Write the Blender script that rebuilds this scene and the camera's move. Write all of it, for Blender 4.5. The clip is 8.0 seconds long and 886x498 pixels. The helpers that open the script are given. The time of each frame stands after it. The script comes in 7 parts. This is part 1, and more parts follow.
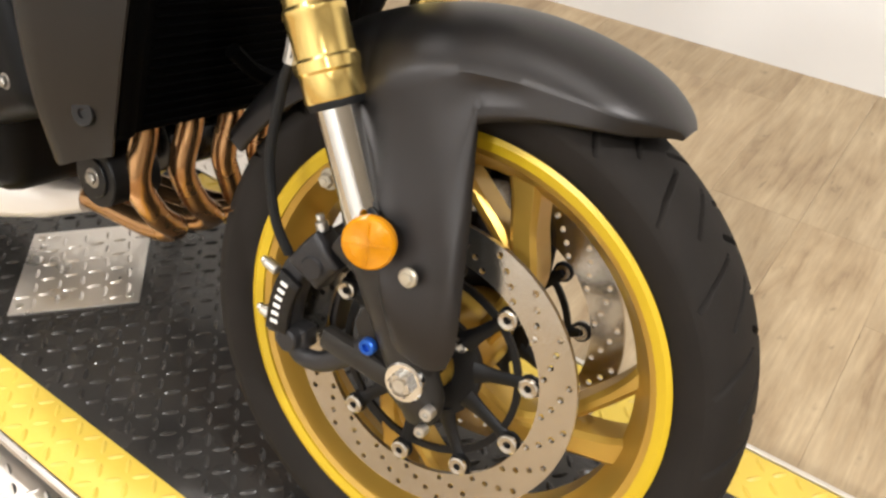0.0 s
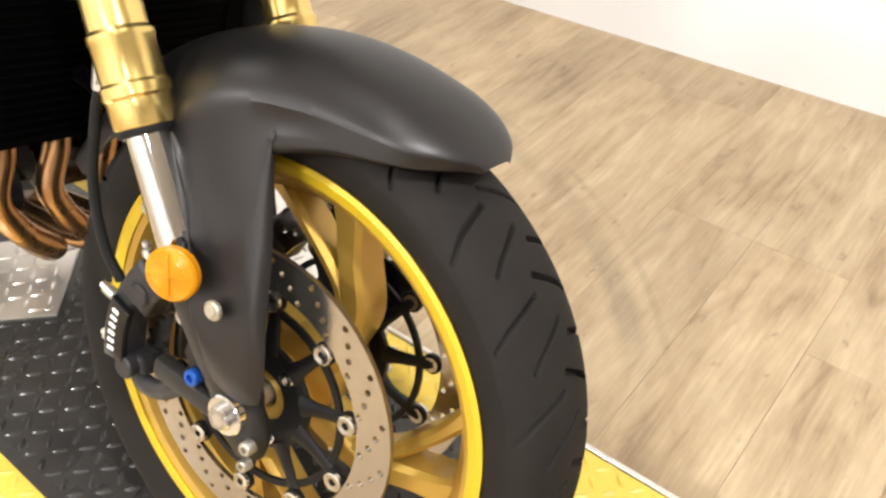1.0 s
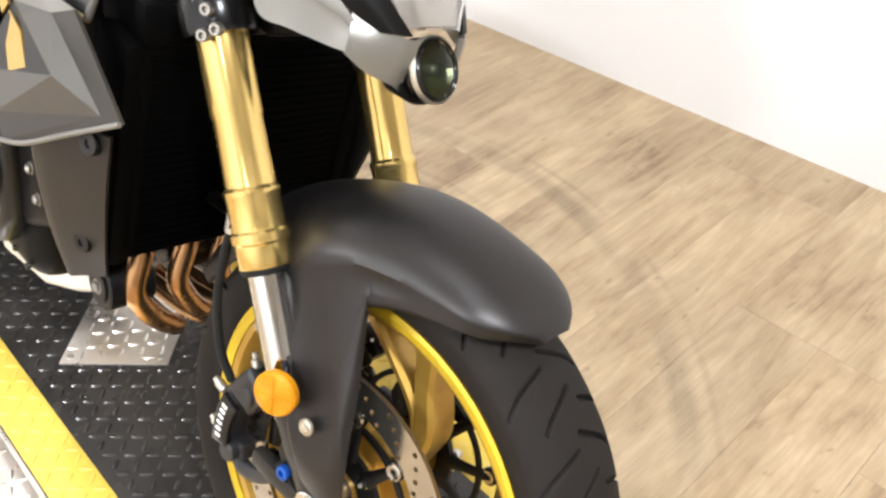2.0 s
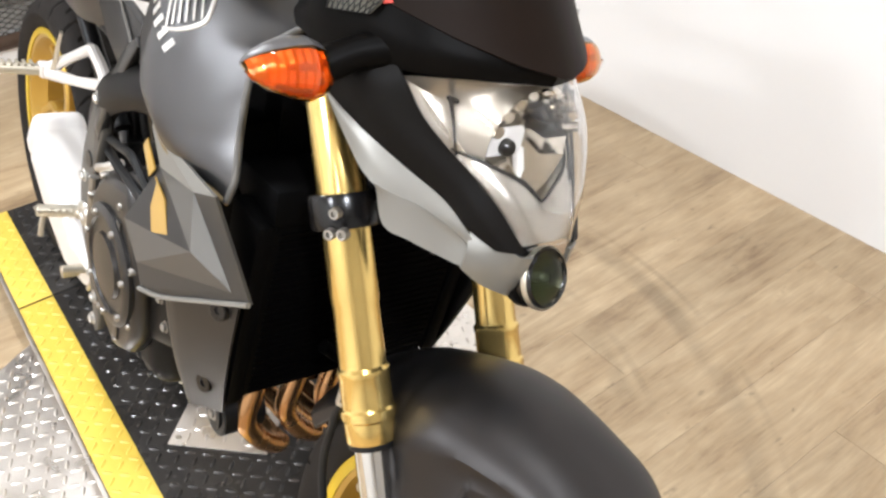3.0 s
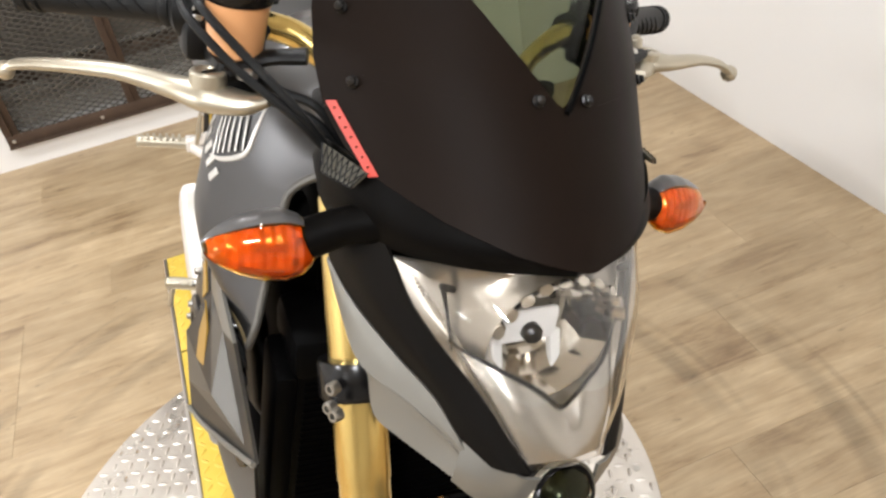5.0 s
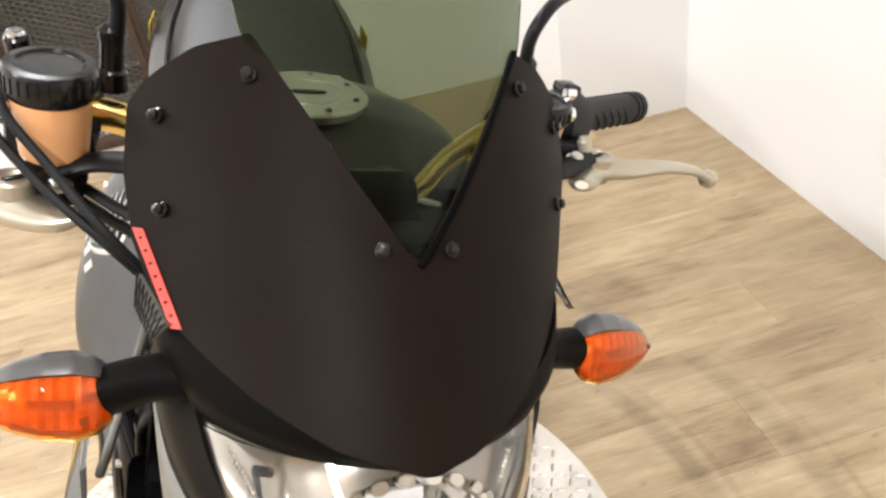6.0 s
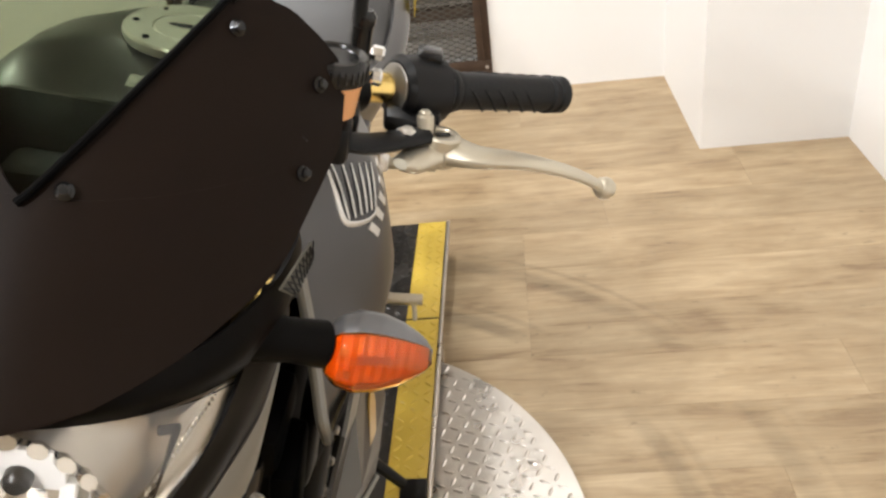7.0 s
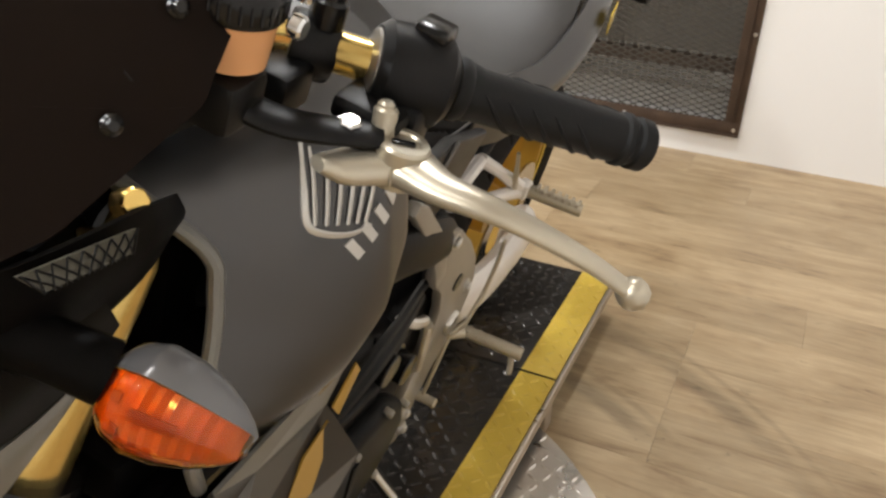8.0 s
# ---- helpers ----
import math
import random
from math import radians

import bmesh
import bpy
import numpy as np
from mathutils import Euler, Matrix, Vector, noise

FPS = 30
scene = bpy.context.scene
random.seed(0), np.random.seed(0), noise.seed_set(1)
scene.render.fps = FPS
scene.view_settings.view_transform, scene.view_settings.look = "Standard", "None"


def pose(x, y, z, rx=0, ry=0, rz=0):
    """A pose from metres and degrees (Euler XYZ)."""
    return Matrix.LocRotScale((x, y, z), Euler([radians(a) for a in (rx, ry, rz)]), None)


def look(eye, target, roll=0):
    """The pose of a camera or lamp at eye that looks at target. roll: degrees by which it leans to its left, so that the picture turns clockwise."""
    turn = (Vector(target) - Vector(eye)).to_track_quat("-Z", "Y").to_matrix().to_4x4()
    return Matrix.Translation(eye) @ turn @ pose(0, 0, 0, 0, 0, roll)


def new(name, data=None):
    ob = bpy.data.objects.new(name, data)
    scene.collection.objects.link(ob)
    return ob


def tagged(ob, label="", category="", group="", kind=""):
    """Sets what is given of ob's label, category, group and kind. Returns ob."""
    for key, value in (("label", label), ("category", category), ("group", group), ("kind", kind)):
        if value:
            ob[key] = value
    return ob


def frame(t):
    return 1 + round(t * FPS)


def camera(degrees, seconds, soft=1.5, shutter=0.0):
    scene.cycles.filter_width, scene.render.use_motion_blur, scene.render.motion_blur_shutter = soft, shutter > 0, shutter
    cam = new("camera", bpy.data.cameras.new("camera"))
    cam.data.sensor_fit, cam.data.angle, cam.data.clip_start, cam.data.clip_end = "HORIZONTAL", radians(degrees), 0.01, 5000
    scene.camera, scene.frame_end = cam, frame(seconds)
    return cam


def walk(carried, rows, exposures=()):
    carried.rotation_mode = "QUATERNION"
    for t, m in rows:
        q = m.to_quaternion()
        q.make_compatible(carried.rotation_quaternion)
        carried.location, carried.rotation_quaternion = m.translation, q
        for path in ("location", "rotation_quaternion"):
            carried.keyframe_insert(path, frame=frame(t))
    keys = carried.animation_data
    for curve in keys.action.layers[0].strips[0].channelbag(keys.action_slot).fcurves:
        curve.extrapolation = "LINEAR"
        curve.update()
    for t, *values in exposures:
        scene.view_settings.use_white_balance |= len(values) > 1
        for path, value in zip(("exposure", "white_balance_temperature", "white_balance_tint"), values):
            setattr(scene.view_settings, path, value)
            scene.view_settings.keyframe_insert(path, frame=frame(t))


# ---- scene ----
cam = camera(56.5, 8.0, 2.6)
PATH = [
    (0, (0.3, -0.544, 0.915), (-0.589, 0.681, -0.392), 0.1),
    (0.5, (0.392, -0.428, 0.916), (-0.571, 0.773, -0.362), -1.6),
    (1, (0.436, -0.393, 0.917), (-0.539, 0.769, -0.387), -1.7),
    (1.2, (0.442, -0.386, 0.925), (-0.551, 0.75, -0.387), -1.8),
    (2.3, (0.451, -0.384, 1.155), (-0.773, 0.59, -0.091), -2.6),
    (2.5, (0.438, -0.378, 1.189), (-0.832, 0.546, -0.05), -3.4),
    (3, (0.376, -0.34, 1.254), (-0.916, 0.545, 0.01), -2.9),
    (3.5, (0.325, -0.284, 1.296), (-1.041, 0.572, 0.113), -6.5),
    (4, (0.331, -0.195, 1.303), (-1.123, 0.448, 0.089), -6.3),
    (4.2, (0.337, -0.165, 1.306), (-1.148, 0.429, 0.105), -6.6),
    (5.3, (0.284, -0.016, 1.284), (-1.305, 0.336, 0.121), -11.3),
    (5.5, (0.259, 0.026, 1.292), (-1.339, 0.368, 0.139), -11.1),
    (6, (0.202, 0.126, 1.271), (-1.437, 0.385, 0.155), -9.6),
    (6.5, (0.193, 0.281, 1.242), (-1.498, 0.297, 0.174), -7.0),
    (7, (0.165, 0.432, 1.177), (-1.508, 0.236, 0.098), -7.9),
    (7.5, (0.054, 0.518, 1.12), (-1.58, 0.074, 0.055), -4.7),
    (8, (-0.056, 0.565, 1.078), (-1.627, -0.161, 0.075), 1.1),
]
EXPOSURE = [(0, -0.47, 6250, 10), (0.5, -0.07, 6150, 10), (1, -0.10, 6150, 10), (2.3, -0.06, 5800, 10), (3, -0.26, 5800, 10), (3.5, -0.50, 5800, 10), (4, -0.80, 6050, 10), (4.2, -0.77, 6050, 10),
            (5.5, -0.44, 6100, 10), (6, -0.26, 6050, 10), (6.5, -0.08, 6150, 10), (7, -0.28, 6200, 10), (7.5, -0.57, 6250, 10), (8, -0.65, 6300, 10)]
walk(cam, [(t, look(eye, target, roll)) for t, eye, target, roll in PATH], EXPOSURE)

# world, lamps and exposure
world = bpy.data.worlds.new("world")
scene.world = world
world.use_nodes = True
world.node_tree.nodes["Background"].inputs[0].default_value = (1.0, 0.96, 0.90, 1)
world.node_tree.nodes["Background"].inputs[1].default_value = 0.01

CEILING_Z = 2.75
FLOOR_Z = -0.11
LAMP_SPOTS = [(-1.75, 0.10, 48.0), (0.05, 0.10, 12.0), (1.65, -0.40, 114.0), (-1.75, -2.3, 84.0), (0.3, -2.5, 100.0), (2.2, -2.5, 22.0)]
for lx, ly, power in LAMP_SPOTS:
    data = bpy.data.lights.new("tube_light", "AREA")
    data.shape, data.size, data.size_y = "RECTANGLE", 0.42, 0.13
    data.energy, data.color = power, (1.0, 0.985, 0.955)
    lamp = new("tube_light", data)
    lamp.matrix_world = pose(lx, ly, CEILING_Z - 0.09)


# ---------------------------------------------------------------- materials
def material(name, color, rough=0.5, metal=0.0, bump=0.0, bump_scale=200.0, vary=0.0, vary_scale=8.0, coat=0.0,
             spec=0.5, rough_vary=0.0):
    m = bpy.data.materials.new(name)
    m.use_nodes = True
    nt = m.node_tree
    b = nt.nodes["Principled BSDF"]
    b.inputs["Base Color"].default_value = (*color, 1)
    b.inputs["Roughness"].default_value = rough
    b.inputs["Metallic"].default_value = metal
    b.inputs["Coat Weight"].default_value = coat
    b.inputs["Specular IOR Level"].default_value = spec
    co = nt.nodes.new("ShaderNodeTexCoord")
    if vary > 0 or rough_vary > 0:
        n = nt.nodes.new("ShaderNodeTexNoise")
        n.inputs["Scale"].default_value = vary_scale
        n.inputs["Detail"].default_value = 6
        nt.links.new(co.outputs["Object"], n.inputs["Vector"])
        if vary > 0:
            mix = nt.nodes.new("ShaderNodeMix")
            mix.data_type = "RGBA"
            mix.inputs[6].default_value = (*[c * (1 - vary) for c in color], 1)
            mix.inputs[7].default_value = (*[min(1, c * (1 + vary)) for c in color], 1)
            nt.links.new(n.outputs["Fac"], mix.inputs[0])
            nt.links.new(mix.outputs[2], b.inputs["Base Color"])
        if rough_vary > 0:
            mr = nt.nodes.new("ShaderNodeMapRange")
            mr.inputs["From Min"].default_value, mr.inputs["From Max"].default_value = 0.3, 0.7
            mr.inputs["To Min"].default_value, mr.inputs["To Max"].default_value = rough - rough_vary, rough + rough_vary
            nt.links.new(n.outputs["Fac"], mr.inputs["Value"])
            nt.links.new(mr.outputs[0], b.inputs["Roughness"])
    if bump > 0:
        n2 = nt.nodes.new("ShaderNodeTexNoise")
        n2.inputs["Scale"].default_value = bump_scale
        n2.inputs["Detail"].default_value = 3
        nt.links.new(co.outputs["Object"], n2.inputs["Vector"])
        bp = nt.nodes.new("ShaderNodeBump")
        bp.inputs["Strength"].default_value = bump
        bp.inputs["Distance"].default_value = 0.001
        nt.links.new(n2.outputs["Fac"], bp.inputs["Height"])
        nt.links.new(bp.outputs["Normal"], b.inputs["Normal"])
    return m


def glass(name, color, rough=0.0, ior=1.45):
    m = bpy.data.materials.new(name)
    m.use_nodes = True
    b = m.node_tree.nodes["Principled BSDF"]
    b.inputs["Base Color"].default_value = (*color, 1)
    b.inputs["Roughness"].default_value = rough
    b.inputs["IOR"].default_value = ior
    b.inputs["Transmission Weight"].default_value = 1.0
    return m


def wood_material():
    """Pale distressed oak vinyl: soft grain, cloudy blotches, small knots, and round scuffs where the turntable's load has swung."""
    m = bpy.data.materials.new("oak_vinyl")
    m.use_nodes = True
    nt = m.node_tree
    b = nt.nodes["Principled BSDF"]
    N, link = nt.nodes.new, nt.links.new
    co, info, geo = N("ShaderNodeTexCoord"), N("ShaderNodeObjectInfo"), N("ShaderNodeNewGeometry")
    off = N("ShaderNodeVectorMath")
    off.operation = "SCALE"
    link(info.outputs["Location"], off.inputs[0])
    off.inputs["Scale"].default_value = 7.31
    add = N("ShaderNodeVectorMath")
    link(co.outputs["Object"], add.inputs[0])
    link(off.outputs[0], add.inputs[1])

    def noise(scale, detail, rough=0.5, distort=0.0):
        mp, n = N("ShaderNodeMapping"), N("ShaderNodeTexNoise")
        mp.inputs["Scale"].default_value = scale
        link(add.outputs[0], mp.inputs["Vector"])
        link(mp.outputs[0], n.inputs["Vector"])
        n.inputs["Scale"].default_value = 1.0
        n.inputs["Detail"].default_value, n.inputs["Roughness"].default_value, n.inputs["Distortion"].default_value = detail, rough, distort
        return n.outputs["Fac"]

    def math_node(op, a, c):
        n = N("ShaderNodeMath")
        n.operation = op
        for i, q in enumerate((a, c)):
            if isinstance(q, (int, float)):
                n.inputs[i].default_value = q
            else:
                link(q, n.inputs[i])
        return n.outputs[0]

    def span(v, a, c, lo=0.0, hi=1.0):
        n = N("ShaderNodeMapRange")
        for key, q in zip(("From Min", "From Max", "To Min", "To Max"), (a, c, lo, hi)):
            n.inputs[key].default_value = q
        link(v, n.inputs["Value"])
        return n.outputs[0]

    streak = noise((24.0, 3.4, 5.0), 8, 0.66, 0.7)
    cloud = noise((6.0, 4.0, 5.0), 4, 0.55, 0.4)
    fine = noise((210.0, 11.0, 60.0), 4, 0.6)
    band = noise((85.0, 7.5, 20.0), 5, 0.62, 0.5)
    spot = noise((46.0, 20.0, 10.0), 3, 0.55, 0.3)
    mixed = math_node("ADD", math_node("MULTIPLY", streak, 0.55), math_node("MULTIPLY", cloud, 0.45))
    ramp = N("ShaderNodeValToRGB")
    el = ramp.color_ramp.elements
    el[0].position, el[0].color = 0.34, (0.250, 0.161, 0.086, 1)
    el[1].position, el[1].color = 0.65, (0.585, 0.444, 0.272, 1)
    for q, c in ((0.45, (0.417, 0.298, 0.168, 1)), (0.54, (0.495, 0.367, 0.217, 1))):
        el.new(q).color = c
    link(mixed, ramp.inputs["Fac"])
    # scuff rings round the turntable
    sep = N("ShaderNodeSeparateXYZ")
    link(geo.outputs["Position"], sep.inputs[0])
    dx, dy = math_node("ADD", sep.outputs[0], 0.76), math_node("ADD", sep.outputs[1], 0.09)
    r = math_node("SQRT", math_node("ADD", math_node("MULTIPLY", dx, dx), math_node("MULTIPLY", dy, dy)), 0.0)
    patch = N("ShaderNodeTexNoise")
    patch.inputs["Scale"].default_value, patch.inputs["Detail"].default_value = 3.0, 4
    link(geo.outputs["Position"], patch.inputs["Vector"])
    keep = span(patch.outputs["Fac"], 0.40, 0.62)
    scuff = None
    for rad, wid, amt in ((0.815, 0.030, 0.36), (0.865, 0.012, 0.20), (1.035, 0.034, 0.30), (1.09, 0.010, 0.18)):
        d = math_node("ABSOLUTE", math_node("SUBTRACT", r, rad), 0.0)
        band = math_node("MULTIPLY", span(d, wid * 0.4, wid, amt, 0.0), keep)
        scuff = band if scuff is None else math_node("MAXIMUM", scuff, band)
    value = math_node("MULTIPLY", span(info.outputs["Random"], 0.0, 1.0, 0.92, 1.07), span(fine, 0.3, 0.7, 0.88, 1.10))
    value = math_node("MULTIPLY", value, span(band, 0.32, 0.68, 0.79, 1.17))
    value = math_node("MULTIPLY", value, span(spot, 0.66, 0.74, 1.0, 0.72))
    value = math_node("MULTIPLY", value, math_node("SUBTRACT", 1.0, scuff))
    hsv = N("ShaderNodeHueSaturation")
    link(value, hsv.inputs["Value"])
    link(ramp.outputs["Color"], hsv.inputs["Color"])
    link(hsv.outputs["Color"], b.inputs["Base Color"])
    link(span(cloud, 0.3, 0.7, 0.36, 0.52), b.inputs["Roughness"])
    bp = N("ShaderNodeBump")
    bp.inputs["Strength"].default_value, bp.inputs["Distance"].default_value = 0.2, 0.001
    link(fine, bp.inputs["Height"])
    link(bp.outputs["Normal"], b.inputs["Normal"])
    return m


M = {}
M["wood"] = wood_material()
M["wall"] = material("white_wall_paint", (0.80, 0.785, 0.765), 0.65, bump=0.12, bump_scale=60, vary=0.02, vary_scale=2)
M["ceiling"] = material("ceiling_paint", (0.75, 0.73, 0.69), 0.8, vary=0.03)
M["grout"] = material("floor_joint", (0.19, 0.14, 0.09), 0.8, vary=0.2)
M["plate_silver"] = material("bright_tread_plate", (0.70, 0.655, 0.60), 0.33, 0.92, bump=0.2, bump_scale=120, vary=0.12, vary_scale=14, rough_vary=0.1)
M["plate_black"] = material("black_tread_plate", (0.036, 0.033, 0.030), 0.25, 0.4, bump=0.25, bump_scale=160, vary=0.35, vary_scale=12, rough_vary=0.08)
M["plate_yellow"] = material("yellow_paint", (0.63, 0.445, 0.060), 0.45, 0.0, bump=0.2, bump_scale=90, vary=0.12, vary_scale=16)
M["yellow_worn"] = material("worn_yellow_paint", (0.62, 0.435, 0.060), 0.45, 0.0, vary=0.25, vary_scale=30)
M["rail"] = material("dull_beige_rail", (0.36, 0.285, 0.205), 0.6, bump=0.3, bump_scale=60, vary=0.2, vary_scale=18)
M["tyre"] = material("tyre_rubber", (0.0149, 0.0124, 0.0104), 0.78, bump=0.3, bump_scale=500, vary=0.25, vary_scale=20, spec=0.15)
M["gold_paint"] = material("gold_wheel_paint", (0.4680, 0.2880, 0.0495), 0.34, 0.6, vary=0.08, vary_scale=10, coat=0.3)
M["rim_tape"] = material("yellow_rim_lip", (0.5084, 0.3444, 0.0098), 0.35, 0.1, vary=0.05)
M["gold"] = material("gold_anodised", (0.72, 0.53, 0.185), 0.21, 0.94, bump=0.05, bump_scale=300, vary=0.06, vary_scale=6)
M["chrome"] = material("chrome", (0.78, 0.78, 0.78), 0.09, 1.0)
M["cast_dark"] = material("dark_cast_alloy", (0.022, 0.0205, 0.021), 0.46, 0.35, bump=0.2, bump_scale=350, vary=0.15, vary_scale=18)
M["bright_tube"] = material("polished_inner_tube", (0.62, 0.61, 0.58), 0.05, 1.0)
M["steel"] = material("brushed_steel", (0.60, 0.58, 0.54), 0.32, 0.95, bump=0.08, bump_scale=400, vary=0.08, vary_scale=30)
M["rotor"] = material("brake_disc_steel", (0.46, 0.42, 0.36), 0.15, 0.95, bump=0.1, bump_scale=500, vary=0.08, vary_scale=30)
M["alu"] = material("polished_aluminium", (0.48, 0.435, 0.345), 0.38, 0.80, vary=0.05, vary_scale=14, rough_vary=0.08)
M["alu_white"] = material("silver_painted_casting", (0.74, 0.70, 0.655), 0.42, 0.35, bump=0.1, bump_scale=250, vary=0.06)
M["cast_beige"] = material("weathered_silver_casting", (0.33, 0.305, 0.265), 0.40, 0.5, bump=0.1, bump_scale=250, vary=0.10, vary_scale=16)
M["black_plastic"] = material("black_plastic", (0.0045, 0.0042, 0.0042), 0.42, bump=0.15, bump_scale=500, vary=0.2, vary_scale=12, spec=0.2)
M["black_gloss"] = material("black_gloss_plastic", (0.005, 0.0045, 0.0045), 0.22, vary=0.2, spec=0.35)
M["matte_black"] = material("matt_screen_panel", (0.0085, 0.0050, 0.0033), 0.50, bump=0.08, bump_scale=900, vary=0.10, vary_scale=6, spec=0.06)
M["fender"] = material("matt_graphite_paint", (0.044, 0.041, 0.040), 0.43, 0.92, bump=0.06, bump_scale=900, vary=0.08, vary_scale=5, spec=0.5)
M["tank"] = material("matt_silver_graphite_paint", (0.092, 0.090, 0.090), 0.34, 0.94, bump=0.05, bump_scale=1200, vary=0.05, vary_scale=5, coat=0.06)
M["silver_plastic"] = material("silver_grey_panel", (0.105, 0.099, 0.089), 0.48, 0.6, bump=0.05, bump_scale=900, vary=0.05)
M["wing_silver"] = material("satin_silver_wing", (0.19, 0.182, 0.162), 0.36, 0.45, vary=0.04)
M["dark_panel"] = material("dark_grey_panel", (0.0075, 0.0062, 0.0052), 0.42, 0.3, vary=0.08)
M["rubber"] = material("black_rubber", (0.0060, 0.0060, 0.0060), 0.55, bump=0.2, bump_scale=300, vary=0.2, spec=0.22)
M["copper"] = material("heat_tinted_steel", (0.42, 0.235, 0.105), 0.24, 0.95, vary=0.3, vary_scale=12, rough_vary=0.06)
M["amber"] = material("amber_reflector", (0.50, 0.195, 0.001), 0.20, bump=0.5, bump_scale=220, vary=0.30, vary_scale=70, spec=0.3)
M["orange_lens"] = glass("orange_indicator_lens", (1.0, 0.56, 0.10), 0.03)
M["orange_inner"] = material("orange_inner_lens", (0.31, 0.066, 0.003), 0.20, bump=0.6, bump_scale=140, vary=0.45, vary_scale=45)
M["fluid"] = material("amber_fluid_reservoir", (0.70, 0.345, 0.150), 0.26, coat=0.25, vary=0.06)
M["blue"] = material("blue_bolt", (0.02, 0.10, 0.45), 0.3, 0.6)
M["red"] = material("red_sticker", (0.48, 0.034, 0.016), 0.45, vary=0.1, vary_scale=60)
M["white"] = material("white_print", (0.78, 0.76, 0.72), 0.45, vary=0.04)
M["logo"] = material("raised_silver_badge", (0.60, 0.58, 0.545), 0.34, 0.5)
M["engine_grey"] = material("grey_engine_casting", (0.036, 0.034, 0.032), 0.30, 0.7, bump=0.15, bump_scale=200, vary=0.15, vary_scale=10)
M["rust"] = material("rusty_angle_iron", (0.075, 0.048, 0.032), 0.6, 0.4, bump=0.4, bump_scale=60, vary=0.5, vary_scale=14)
M["mesh"] = material("grey_expanded_metal", (0.115, 0.105, 0.09), 0.5, 0.5, vary=0.15)
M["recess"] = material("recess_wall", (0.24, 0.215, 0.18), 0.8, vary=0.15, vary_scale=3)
M["recess_light"] = material("recess_ledge", (0.62, 0.59, 0.53), 0.7, vary=0.06, vary_scale=3)
M["leather"] = material("grey_seat_vinyl", (0.030, 0.028, 0.0265), 0.5, bump=0.4, bump_scale=450, vary=0.1)
M["seam_tan"] = material("tan_edge_trim", (0.20, 0.15, 0.075), 0.4, 0.4, vary=0.1)
# near-black base: shade of the gaps behind forks and lamp is in the colour
M["void_black"] = material("black_with_gap_shade", (0.0013, 0.0012, 0.0012), 0.55, vary=0.3, vary_scale=20, spec=0.03)
M["cast_grey"] = material("dark_cast_alloy", (0.0225, 0.0195, 0.0165), 0.45, 0.3, bump=0.2, bump_scale=300, vary=0.15, vary_scale=14, spec=0.35)
M["honey"] = material("olive_grille", (0.10, 0.092, 0.070), 0.5, 0.2, vary=0.1)
M["brass"] = material("brass_nut", (0.72, 0.50, 0.16), 0.25, 1.0)
M["cheek_black"] = material("satin_black_mask", (0.006, 0.0052, 0.0045), 0.40, bump=0.05, bump_scale=900, vary=0.15, spec=0.06)
M["indicator_grey"] = material("grey_indicator_shell", (0.115, 0.112, 0.112), 0.28, 0.3, vary=0.06, coat=0.3)
M["orange_bulb"] = material("orange_lamp_holder", (0.50, 0.13, 0.03), 0.35, vary=0.2, vary_scale=80)
M["engine_black"] = material("black_engine_paint", (0.0045, 0.0042, 0.004), 0.45, bump=0.2, bump_scale=200, vary=0.3, vary_scale=12, spec=0.12)
# pale tone for the lamp shield and the white reflection modelled beside it
M["carrier"] = material("pale_shield_and_reflection", (0.58, 0.555, 0.52), 0.4, vary=0.08)
M["cowl_black"] = material("black_cowl_plastic", (0.0030, 0.0026, 0.0023), 0.45, bump=0.1, bump_scale=600, vary=0.2, spec=0.04)
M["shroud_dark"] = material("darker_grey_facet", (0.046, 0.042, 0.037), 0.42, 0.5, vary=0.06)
M["dark_steel"] = material("dull_steel_screw", (0.30, 0.28, 0.25), 0.35, 0.9, vary=0.1)
M["orange_dark"] = material("dark_lens_bar", (0.16, 0.02, 0.003), 0.4)
M["letter"] = material("grey_print", (0.45, 0.43, 0.40), 0.45, vary=0.05)
M["lens"] = glass("clear_headlight_lens", (1.0, 1.0, 1.0))
M["smoke"] = glass("smoked_screen", (0.20, 0.235, 0.155), 0.02, 1.2)
M["reflector"] = material("mirror_reflector", (0.56, 0.515, 0.445), 0.09, 1.0, bump=0.05, bump_scale=40)
M["satin_reflector"] = material("satin_plated_reflector", (0.34, 0.305, 0.255), 0.28, 0.95, bump=0.06, bump_scale=60, vary=0.05)
M["bezel"] = material("smooth_silver_bezel", (0.36, 0.335, 0.295), 0.24, 0.9, vary=0.05, vary_scale=12)
M["lamp_white"] = material("lamp_housing", (0.75, 0.73, 0.70), 0.4)
lampm = bpy.data.materials.new("lamp_tube_glow")
lampm.use_nodes = True
lampm.node_tree.nodes["Principled BSDF"].inputs["Emission Color"].default_value = (1.0, 0.985, 0.955, 1)
lampm.node_tree.nodes["Principled BSDF"].inputs["Emission Strength"].default_value = 40.0
M["lamp_glow"] = lampm


# ---------------------------------------------------------------- mesh helpers
def V(*a):
    return Vector(a)


